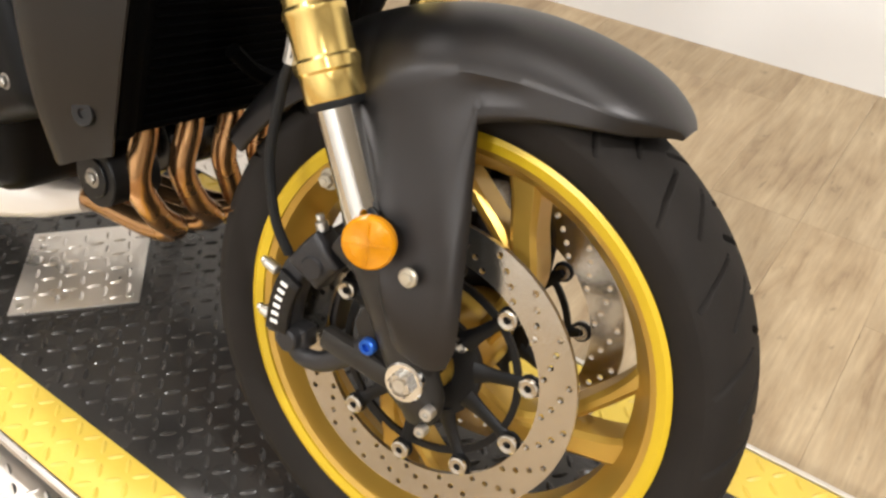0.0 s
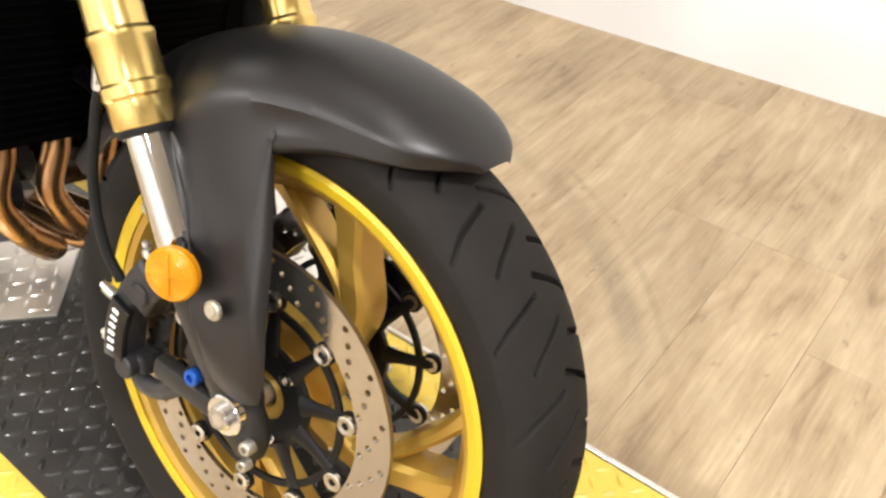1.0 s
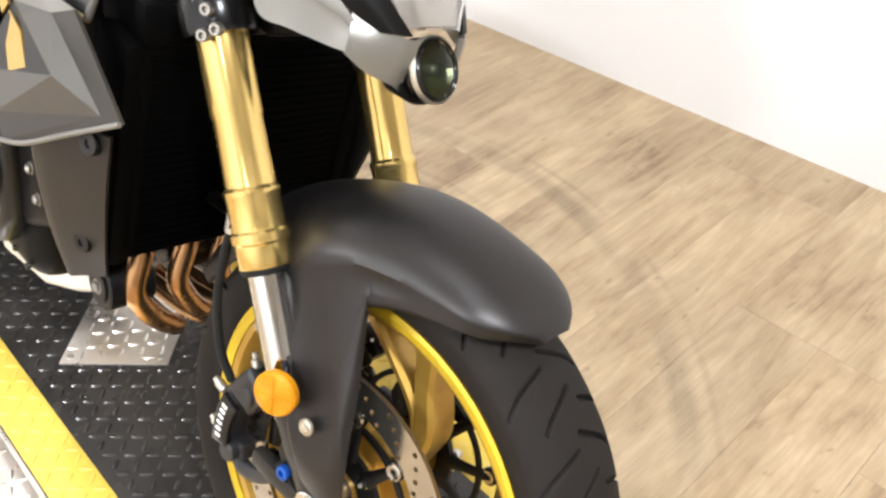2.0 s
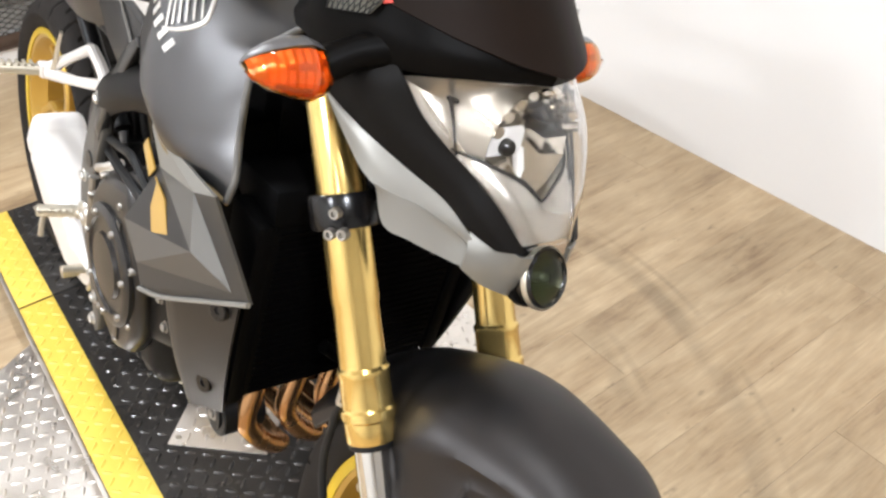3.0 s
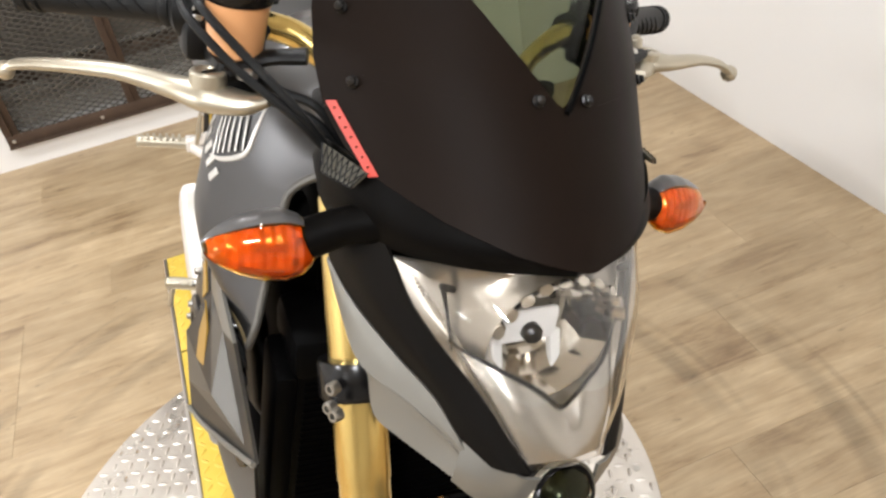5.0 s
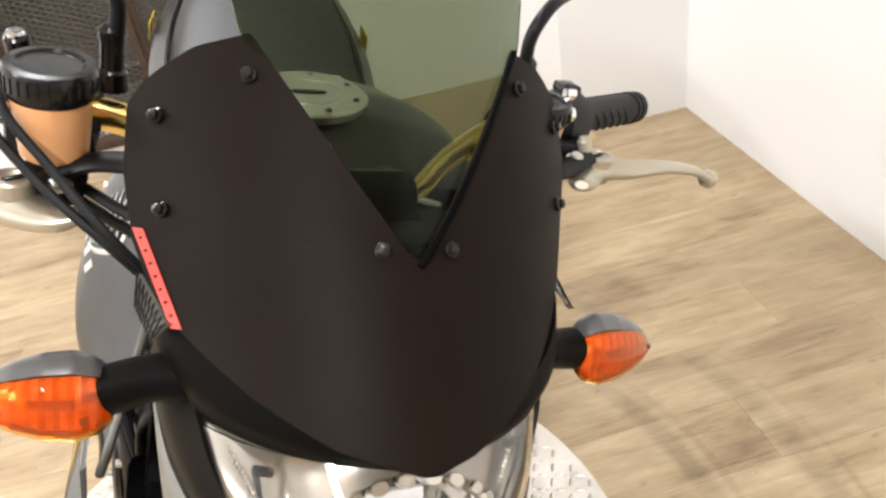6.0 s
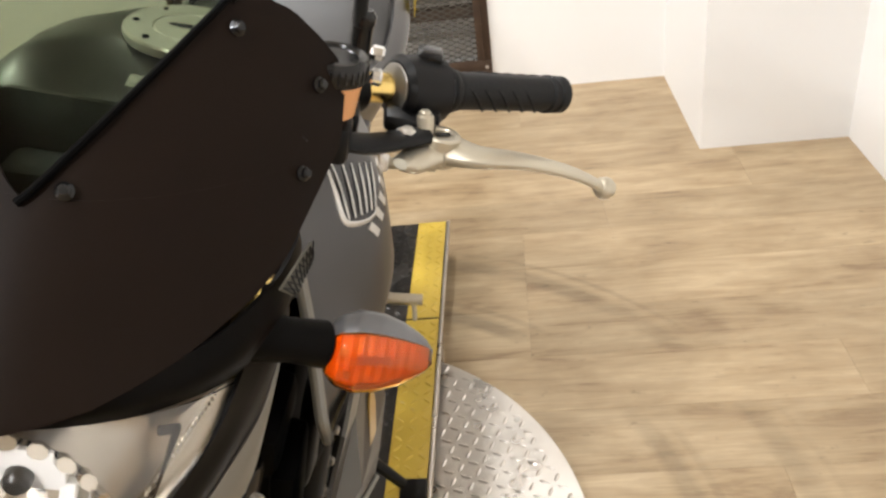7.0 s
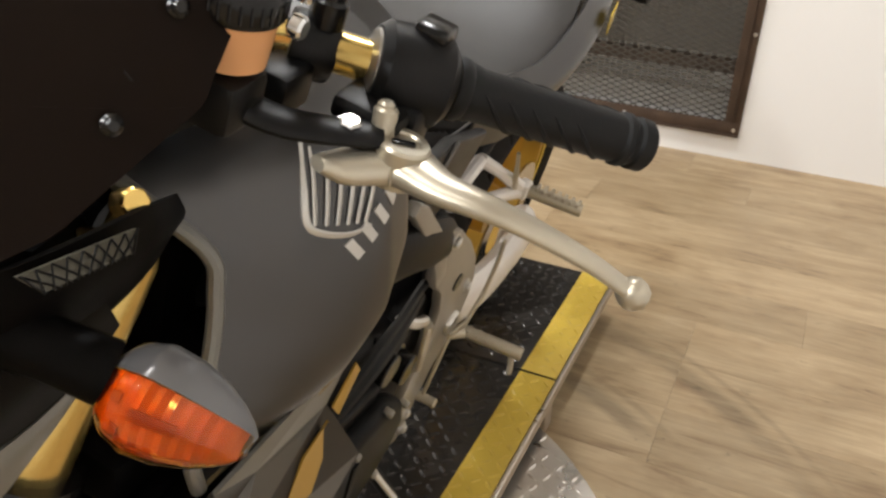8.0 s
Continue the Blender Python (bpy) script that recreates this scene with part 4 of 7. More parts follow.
LENS = [  # half rows from the middle outwards, top to bottom
    [(-0.084, 0.0, 0.641), (-0.092, 0.030, 0.640), (-0.108, 0.066, 0.638), (-0.132, 0.098, 0.634), (-0.160, 0.120, 0.628)],
    [(-0.056, 0.0, 0.610), (-0.062, 0.030, 0.609), (-0.078, 0.063, 0.604), (-0.104, 0.092, 0.598), (-0.133, 0.108, 0.594)],
    [(-0.040, 0.0, 0.575), (-0.044, 0.026, 0.574), (-0.057, 0.053, 0.570), (-0.077, 0.073, 0.565), (-0.096, 0.083, 0.562)],
    [(-0.032, 0.0, 0.540), (-0.034, 0.019, 0.539), (-0.040, 0.038, 0.536), (-0.050, 0.050, 0.532), (-0.063, 0.058, 0.529)],
    [(-0.028, 0.0, 0.500), (-0.029, 0.010, 0.500), (-0.031, 0.020, 0.499), (-0.033, 0.028, 0.498), (-0.035, 0.034, 0.496)],
]


def fine(rows, n=5):
    """Smooths a coarse sheet of points in both ways."""
    cols = [catmull(r, n) for r in rows]
    return [list(c) for c in zip(*[catmull([cols[i][j] for i in range(len(rows))], n) for j in range(len(cols[0]))])]


def mirrored(rows):
    return [[V(p.x, -p.y, p.z) for p in reversed(r[1:])] + list(r) for r in rows]


lens_rows = mirrored(fine(LENS))
headlight = fpart("headlight", shell(surf(lens_rows), 0.002, (1, 0, 0)), "lens", label="clear headlight with bright reflector")
headlight.visible_shadow = False
# reflector: a tray round a faceted bowl, a silver bezel in front of its lower half
LENS_FINE = fine(LENS, 14)


def lens_at(u, v, depth=0.0):
    """A place on the lens, u from side to side (-1 to 1), v from the top (0) down (1), set back by depth."""
    n = len(LENS_FINE) - 1
    i, j = min(int(v * n), n - 1), min(int(abs(u) * n), n - 1)
    a, b = v * n - i, abs(u) * n - j
    top = LENS_FINE[i][j].lerp(LENS_FINE[i][j + 1], b)
    low = LENS_FINE[i + 1][j].lerp(LENS_FINE[i + 1][j + 1], b)
    p = top.lerp(low, a)
    return V(p.x - depth, math.copysign(p.y, u) if u else 0.0, p.z)


BOWL_C, BOWL_RY, BOWL_RZ = V(-0.150, 0, 0.574), 0.060, 0.058


def bowl_point(r, a):
    return V(BOWL_C.x + 0.058 * r ** 2, BOWL_RY * r * math.cos(a), BOWL_C.z + BOWL_RZ * r * math.sin(a))


outline = [lens_at(-1 + 2 * k / 40, 0.0) for k in range(40)] + [lens_at(1, k / 40) for k in range(40)] + [lens_at(1 - 2 * k / 40, 1.0) for k in range(40)] + [lens_at(-1, 1 - k / 40) for k in range(40)]
outline.sort(key=lambda p: math.atan2(p.z - BOWL_C.z, p.y))
turns = [(math.atan2(p.z - BOWL_C.z, p.y), p) for p in outline]


def outline_at(a):
    a = math.atan2(math.sin(a), math.cos(a))
    return V(*[float(np.interp(a, [t for t, p in turns], [p[k] for t, p in turns], period=2 * math.pi)) for k in range(3)])


facets_a = 18
fpart("reflector", surf([[bowl_point(0.10 + 0.90 * i / 5, 2 * math.pi * (j + 0.5 * (i % 2)) / facets_a) for j in range(facets_a)] for i in range(6)], closed_v=True), "reflector", headlight, "faceted mirror-bright headlight reflector", angle=1)
rows = []
for k in range(120):
    a = 2 * math.pi * k / 120
    rim, edge = bowl_point(1.0, a), outline_at(a) + V(-0.006, 0, 0)
    edge = V(edge.x, edge.y * 0.985, BOWL_C.z + (edge.z - BOWL_C.z) * 0.985)
    rows.append([rim.lerp(edge, q / 6) + V(-0.010 * math.sin(math.pi * q / 6), 0, 0) for q in range(7)])
fpart("reflector_tray", surf(rows, closed_u=True), "satin_reflector", headlight, "pale satin tray round the bowl", angle=25)
# scalloped upper rim of the bowl
for k in range(10):
    a = radians(22 + 15 * k)
    p, q = bowl_point(0.86, a) + V(0.004, 0, 0), bowl_point(1.07, a) + V(0.001, 0, 0)
    fpart("reflector_flute", tube([p, (p + q) / 2 + V(0.003, 0, 0), q], [0.0052, 0.0064, 0.0060], 8, 2, flat=0.7, side=(1, 0, 0)), "reflector", headlight, angle=20)


def bezel_top(u):
    return lerp_table([(0.0, 0.80), (0.12, 0.76), (0.35, 0.63), (0.60, 0.52), (0.80, 0.45), (1.0, 0.40)], abs(u))


rows = []
for k in range(49):
    u = -0.985 + 1.97 * k / 48
    t = bezel_top(u)
    rows.append([lens_at(u, t + (0.985 - t) * q / 12, 0.005 + 0.024 * (1 - q / 12) ** 1.5) for q in range(13)])
fpart("lower_bezel", shell(surf(rows), 0.002, (1, 0, 0)), "bezel", headlight, "smooth silver bezel under the bowl", angle=40)
fpart("bezel_edge", tube([r[0] + V(0.001, 0, 0.001) for r in rows[::3]], 0.0017, 8, 3), "black_gloss", headlight)
# lamp shield and cap in the bowl; pale plate and strips model its white reflection
fpart("lamp_hood", slab([(-0.128, 0.584), (-0.124, 0.585), (-0.121, 0.580), (-0.121, 0.556), (-0.126, 0.554)], -0.030, 0.026, 0.0012), "carrier", headlight, "pale lamp shield shaped with the bowl's white reflection")
for y0, y1 in ((-0.036, -0.026), (0.022, 0.032)):
    fpart("carrier_leg", slab([(-0.130, 0.560), (-0.122, 0.562), (-0.106, 0.520), (-0.112, 0.516)], y0, y1, 0.001), "carrier", headlight)
fpart("bulb_cap", lathe([(0.0, -0.110), (0.006, -0.1105), (0.0086, -0.1135), (0.0090, -0.122), (0.0, -0.122)], 20, closed=False, axis="x"), "black_gloss", headlight, "dark bulb cap").data.transform(F @ Matrix.Translation((0, -0.001, 0.566)) @ F.inverted())
for s in (-1, 1):
    fpart("reflector_rib", tube([V(-0.122, s * 0.0895, 0.617), V(-0.116, s * 0.0855, 0.596), V(-0.110, s * 0.080, 0.568)], [0.0024, 0.0014, 0.0012], 8, 4), "black_gloss", headlight)
    fpart("pocket_clip", box(V(-0.124, s * 0.085, 0.6165), (0.006, 0.014, 0.005), 0.0015, Euler((s * radians(20), 0, 0)).to_matrix()), "black_gloss", headlight)
    for k in range(26):
        u = k / 42
        p = V(-0.152, s * 0.113, 0.618).lerp(V(-0.048, s * 0.046, 0.516), u) + V(-0.007, 0, 0)
        p = V(p.x, p.y * 0.97, 0.575 + (p.z - 0.575) * 0.97)
        fpart("reflector_step", box(p + V(-0.001, -s * 0.003, 0.004), (0.0030, 0.0042, 0.0026), 0.0004, Euler((radians(45), radians(42), 0)).to_matrix()), "reflector", headlight)
# round position lamp at the foot of the headlight
pos = V(-0.044, 0, 0.457)
w = V(0.93, 0, 0.36).normalized()
poslamp = fpart("position_lamp", along(lathe([(0.0, 0.007), (0.012, 0.0055), (0.024, 0.001), (0.0265, -0.002), (0.0, -0.004)], 36, closed=False, axis="z"), pos + w * 0.0185, pos + w), "smoke", label="small round position lamp")
poslamp.visible_shadow = False
fpart("lamp_ring", along(lathe([(0.0265, -0.010), (0.0305, -0.010), (0.0305, 0.004), (0.0285, 0.007), (0.0262, 0.004)], 40, axis="z"), pos + w * 0.013, pos + w), "black_gloss", poslamp)
fpart("lamp_rim", along(lathe([(0.0300, -0.003), (0.0330, -0.003), (0.0330, 0.001), (0.0318, 0.003), (0.0300, 0.001)], 40, axis="z"), pos + w * 0.014, pos + w), "alu", poslamp)
fpart("lamp_bowl", along(lathe([(0.0, -0.010), (0.009, -0.010), (0.017, -0.006), (0.0265, 0.001)], 10, closed=False, axis="z"), pos + w * 0.017, pos + w), "reflector", poslamp, angle=5)
fpart("lamp_bulb", rod(pos - w * 0.004, pos + w * 0.014, 0.005, 12), "dark_steel", poslamp)
fpart("lamp_back", along(lathe([(0.0, -0.05), (0.018, -0.05), (0.032, -0.020), (0.032, -0.014), (0.0, -0.014)], 30, closed=False, axis="z"), pos + w * 0.010, pos + w), "black_plastic", poslamp)

# mask: black cheek strips, silver wings, silver chin
for s in (-1, 1):
    cheek = [
        [(-0.215, 0.128, 0.668), (-0.235, 0.142, 0.640), (-0.250, 0.144, 0.612)],
        [(-0.160, 0.121, 0.631), (-0.195, 0.139, 0.615), (-0.229, 0.141, 0.588)],
        [(-0.133, 0.109, 0.598), (-0.161, 0.127, 0.590), (-0.187, 0.133, 0.571)],
        [(-0.098, 0.085, 0.566), (-0.121, 0.107, 0.564), (-0.141, 0.113, 0.549)],
        [(-0.077, 0.068, 0.547), (-0.090, 0.087, 0.541), (-0.102, 0.093, 0.530)],
        [(-0.055, 0.053, 0.522), (-0.065, 0.071, 0.518), (-0.076, 0.081, 0.509)],
        [(-0.034, 0.036, 0.494), (-0.040, 0.051, 0.494), (-0.051, 0.062, 0.493)],
    ]
    b = shell(surf(fine([[V(*p) for p in r] for r in cheek], 4)), 0.004, (0.6, 1, 0))
    if s < 0:
        mirror_y(b)
    fpart("mask_cheek", b, "cheek_black", headlight, "satin black strip beside the headlight")
    upper = [
        [(-0.234, 0.142, 0.589), (-0.232, 0.143, 0.586), (-0.231, 0.142, 0.583)],
        [(-0.187, 0.134, 0.570), (-0.193, 0.139, 0.564), (-0.198, 0.140, 0.555)],
        [(-0.141, 0.114, 0.548), (-0.151, 0.125, 0.538), (-0.161, 0.133, 0.526)],
        [(-0.102, 0.094, 0.529), (-0.110, 0.102, 0.523), (-0.116, 0.108, 0.517)],
        [(-0.076, 0.082, 0.508), (-0.080, 0.086, 0.506), (-0.084, 0.088, 0.503)],
        [(-0.065, 0.074, 0.493), (-0.065, 0.075, 0.491), (-0.066, 0.076, 0.489)],
    ]
    lower = [
        [(-0.162, 0.134, 0.526), (-0.161, 0.131, 0.525), (-0.160, 0.127, 0.523)],
        [(-0.139, 0.122, 0.521), (-0.135, 0.120, 0.509), (-0.143, 0.124, 0.487)],
        [(-0.116, 0.109, 0.517), (-0.111, 0.106, 0.504), (-0.117, 0.112, 0.481)],
        [(-0.084, 0.089, 0.503), (-0.083, 0.087, 0.494), (-0.092, 0.096, 0.475)],
        [(-0.066, 0.077, 0.489), (-0.068, 0.081, 0.481), (-0.070, 0.083, 0.471)],
    ]
    for k, rowsW in enumerate((upper, lower)):
        b = shell(surf(fine([[V(*p) for p in r] for r in rowsW], 4)), 0.003, (0.4, 1, 0.3 - 0.6 * k))
        if s < 0:
            mirror_y(b)
        fpart("mask_wing" if k == 0 else "wing_facet", b, "wing_silver", headlight, "satin silver wing panel")
    chin = [
        [(-0.074, 0.077, 0.507), (-0.068, 0.083, 0.487), (-0.068, 0.085, 0.470)],
        [(-0.053, 0.058, 0.503), (-0.053, 0.069, 0.478), (-0.057, 0.066, 0.455)],
        [(-0.036, 0.044, 0.491), (-0.040, 0.046, 0.467), (-0.044, 0.042, 0.445)],
        [(-0.030, 0.028, 0.490), (-0.036, 0.032, 0.464), (-0.050, 0.024, 0.436)],
    ]
    b = shell(surf(fine([[V(*p) for p in r] for r in chin], 5)), 0.003, (0.6, 1, 0))
    if s < 0:
        mirror_y(b)
    fpart("mask_chin", b, "wing_silver", headlight, "silver chin panel under the headlight")
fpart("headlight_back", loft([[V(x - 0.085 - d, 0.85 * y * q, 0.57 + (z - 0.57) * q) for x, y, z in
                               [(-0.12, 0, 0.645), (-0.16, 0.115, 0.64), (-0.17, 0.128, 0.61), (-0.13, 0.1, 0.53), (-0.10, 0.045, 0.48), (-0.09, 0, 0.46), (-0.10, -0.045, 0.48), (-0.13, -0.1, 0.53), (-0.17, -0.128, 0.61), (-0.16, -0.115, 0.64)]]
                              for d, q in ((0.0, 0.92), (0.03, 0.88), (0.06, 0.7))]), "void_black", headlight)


# --- screen
def screen_x(y, z):
    keel = min(1.0, max(0.0, (0.765 - z) / 0.07))
    return -0.141 - 0.77 * (z - 0.75) - (4.60 if y > 0 else 4.16) * y * y - 0.10 * keel * (math.sqrt(y * y + 0.00012) - 0.011)


def half_width(z):
    return lerp_table([(0.653, 0.004), (0.660, 0.050), (0.672, 0.095), (0.686, 0.130), (0.700, 0.147), (0.722, 0.157), (0.757, 0.161), (0.792, 0.158), (0.806, 0.150), (0.820, 0.137), (0.836, 0.119), (0.850, 0.090)], z)


def window_half(z):
    return lerp_table([(0.7525, 0.0), (0.757, 0.007), (0.800, 0.045), (0.851, 0.089)], z)


bms = []
rows = []
zs = [0.653 + 0.0995 * (k / 26) for k in range(27)]
for z in zs:
    hw = half_width(z)
    ease = 1 - 0.06 * max(0.0, min(1.0, (0.752 - z) / 0.03)) * min(1.0, max(0.0, (z - 0.653) / 0.03))
    rows.append([V(screen_x(hw * u * (ease if u > 0 else 1), z), hw * u * (ease if u > 0 else 1), z) for u in [k / 24 - 1 for k in range(49)]])
bms.append(surf(rows))
for s in (-1, 1):
    rows = []
    for k in range(25):
        z = 0.7525 + 0.0975 * k / 24
        a, b2 = window_half(z), half_width(z)
        rows.append([V(screen_x(s * (a + (b2 - a) * u), z), s * (a + (b2 - a) * u), z) for u in [j / 14 for j in range(15)]])
    b = surf(rows)
    bms.append(b)
bm = join(*bms)
bmesh.ops.remove_doubles(bm, verts=bm.verts, dist=2e-4)
screen = fpart("fly_screen", shell(bm, 0.003), "matte_black", label="matt brown-black fly screen panel", angle=40)
rows = []
for k in range(37):
    z = 0.7500 + 0.225 * k / 36
    if z < 0.851:
        hw = window_half(z) + 0.007
    else:
        hw = lerp_table([(0.851, 0.096), (0.88, 0.102), (0.91, 0.098), (0.94, 0.082), (0.96, 0.060), (0.975, 0.022)], z)
    lift = -0.004 + 0.030 * max(0.0, (z - 0.80) / 0.17) ** 1.4
    rows.append([V(screen_x(hw * u, z) + lift, hw * u, z) for u in [j / 12 - 1 for j in range(25)]])
window = fpart("smoked_window", shell(surf(rows), 0.0025), "smoke", screen, "smoked green-grey screen window")
window.visible_shadow = False
for s in (-1, 1):
    line = []
    for z in (0.7505, 0.757, 0.779, 0.800, 0.825, 0.851):
        y = s * window_half(z)
        line.append(V(screen_x(y, z) + 0.003, y, z))
    if s > 0:
        fpart("window_seal", tube(line, 0.0024, 8, 4), "void_black", screen)
    for y, z in ((0.139, 0.746), (0.1405, 0.793), (0.090, 0.829), (0.0215, 0.756)):
        p = V(screen_x(s * y, z), s * y, z)
        nrm = V(1, s * 8.32 * y, 0.77).normalized()
        bolt = fpart("screen_bolt", join(rod(p - nrm * 0.001, p + nrm * 0.004, 0.0052, 16), rod(p + nrm * 0.003, p + nrm * 0.007, 0.0036, 12)), "black_gloss", screen)
        if s < 0:
            fpart("bolt_head", rod(p + nrm * 0.0060, p + nrm * 0.0090, 0.0032, 14, r2=0.0022), "engine_grey", screen, "dull screw head")
# red sticker on the edge, its writing as plain bars
p0, p1 = V(0, -0.1535, 0.7285), V(0, -0.1335, 0.6865)
rows = []
for k in range(13):
    q = p0.lerp(p1, k / 12)
    rows.append([V(screen_x(q.y + d, q.z + e) + 0.0018, q.y + d, q.z + e) for d, e in ((-0.0030, 0.0), (0.0030, 0.0026))])
fpart("sticker", shell(surf(rows), 0.0006), "red", screen, "narrow red sticker")
for k in range(7):
    q = p0.lerp(p1, 0.10 + 0.13 * k)
    b = box((0, 0, 0), (0.0012, 0.0028, 0.0018), 0.0002)
    b.transform(Matrix.Translation((screen_x(q.y, q.z + 0.0015) + 0.0020, q.y, q.z + 0.0015)))
    fpart("sticker_bar", b, "orange_dark", screen)
# black cowl between screen and headlight, with side grilles
for s in (-1, 1):
    cowl = [
        [(-0.066, 0.0, 0.662), (-0.066, 0.0, 0.652), (-0.070, 0.0, 0.640)],
        [(-0.090, 0.060, 0.668), (-0.086, 0.062, 0.654), (-0.092, 0.062, 0.639)],
        [(-0.130, 0.106, 0.676), (-0.124, 0.110, 0.655), (-0.130, 0.105, 0.634)],
        [(-0.170, 0.131, 0.688), (-0.168, 0.136, 0.660), (-0.168, 0.128, 0.631)],
        [(-0.205, 0.140, 0.690), (-0.206, 0.145, 0.662), (-0.210, 0.138, 0.620)],
        [(-0.250, 0.142, 0.685), (-0.256, 0.146, 0.660), (-0.258, 0.140, 0.628)],
        [(-0.300, 0.128, 0.660), (-0.306, 0.132, 0.645), (-0.306, 0.128, 0.630)],
    ]
    b = shell(surf(fine([[V(*p) + V(-0.013, 0, 0) for p in r] for r in cowl], 4)), 0.003, (0.5, 1, 0))
    if s < 0:
        mirror_y(b)
    cw = fpart("cowl_side", b, "cowl_black", label="black cowl between screen and headlight")
    drop = 1.0 if s < 0 else 0.55
    g = shell(yz_sheet([[(-0.180, s * 0.138, 0.690), (-0.240, s * 0.152, 0.690)], [(-0.186, s * 0.147, 0.690 - 0.014 * drop), (-0.236, s * 0.154, 0.690 - 0.022 * drop)]]), 0.002)
    fpart("grille_back", g, "honey", cw, "olive-grey honeycomb grille")
    for k in range(18):
        u = (k % 9) / 8
        tilt = 0.16 if k < 9 else -0.16
        a = V(-0.180, s * 0.1392, 0.691).lerp(V(-0.240, s * 0.1532, 0.691), u)
        c = V(-0.186, s * 0.1482, 0.691 - 0.016 * drop).lerp(V(-0.236, s * 0.1552, 0.691 - 0.024 * drop), min(1.0, max(0.0, u + tilt)))
        fpart("grille_bar", rod(a, c, 0.0006, 5), "black_plastic", cw)


# --- indicators
def indicator_ring(u, s, a0, a1, n, grow=1.0):
    """Points round the lamp's section at u from its root to its tip, between two angles (0 ahead, 90 up)."""
    h = lerp_table([(0, 0.0110), (0.05, 0.0170), (0.12, 0.0225), (0.28, 0.0272), (0.5, 0.0255), (0.7, 0.0200), (0.86, 0.0130), (0.95, 0.0075), (1.0, 0.0015)], u) * grow
    d = lerp_table([(0, 0.0090), (0.05, 0.0135), (0.12, 0.0180), (0.28, 0.0215), (0.5, 0.0205), (0.7, 0.0165), (0.86, 0.0105), (0.95, 0.0055), (1.0, 0.0012)], u) * grow
    zc = 0.6275 if s > 0 else 0.6205
    c = V(-0.204, s * (0.172 if s > 0 else 0.168), zc).lerp(V(-0.210, s * (0.248 if s > 0 else 0.252), zc + 0.001), u)
    out = []
    for k in range(n + 1):
        a = radians(a0 + (a1 - a0) * k / n)
        ca, sa = math.cos(a), math.sin(a)
        out.append(c + V(d * math.copysign(abs(ca) ** 0.85, ca) + 0.006 * sa * -1, 0, h * math.copysign(abs(sa) ** 0.9, sa)))
    return out


for s in (-1, 1):
    us = [0.01 + 0.99 * k / 32 for k in range(33)]
    ind = fpart("indicator", shell(surf([indicator_ring(u, s, 58, 236, 20) for u in us]), 0.0015, (-0.5, 0, 1)), "indicator_grey", label="turn indicator with grey shell and orange lens")
    ln = fpart("indicator_lens", shell(surf([indicator_ring(u, s, -124, 58, 24) for u in us]), 0.0015, (1, 0, -0.3)), "orange_lens", ind, "clear orange lens")
    ln.visible_shadow = False
    fpart("lens_prism", shell(surf([indicator_ring(u, s, -124, 58, 24, 0.86 - 0.05 * (k % 2)) for k, u in enumerate([0.04 + 0.92 * j / 19 for j in range(20)])]), 0.001, (1, 0, -0.3)), "orange_inner", ind, "ribbed orange inner lens", angle=10)
    for u, a, lu, grow in ((0.52, -34, 0.40, 0.91), (0.44, 14, 0.30, 0.91), (0.17, 24, 0.07, 0.90), (0.22, -12, 0.06, 0.91), (0.28, -62, 0.30, 0.91)):
        ring = [indicator_ring(q, s, a - 7, a + 7, 2, grow) for q in (u - lu / 2, u, u + lu / 2)]
        fpart("lens_bar", shell(surf(ring), 0.001, (1, 0, 0)), "orange_dark" if a != 12 else "orange_bulb", ind)
    fpart("indicator_stem", tube([V(-0.185, s * 0.118, 0.646), V(-0.196, s * 0.145, 0.638), V(-0.206, s * 0.170, 0.630 if s > 0 else 0.624)], [0.0185, 0.0155, 0.0170], 16, 4), "cowl_black", ind)


# --- bars, levers and controls
bar = [V(-0.462, 0.350, 0.746), V(-0.392, 0.232, 0.756), V(-0.366, 0.150, 0.752), V(-0.335, 0.092, 0.735), V(-0.302, 0.056, 0.722), V(-0.300, 0.030, 0.716)]
bar = bar + [V(-0.300, -0.030, 0.704), V(-0.308, -0.056, 0.703), V(-0.330, -0.088, 0.708), V(-0.350, -0.120, 0.728), V(-0.367, -0.150, 0.745), V(-0.392, -0.232, 0.752), V(-0.462, -0.350, 0.746)]
handlebar = fpart("handlebar", tube(bar, [0.0125, 0.0125, 0.0120, 0.0092, 0.0090, 0.0100, 0.0105] + [0.0125] * 6, 20, 8), "gold", label="gold tapered handlebar")
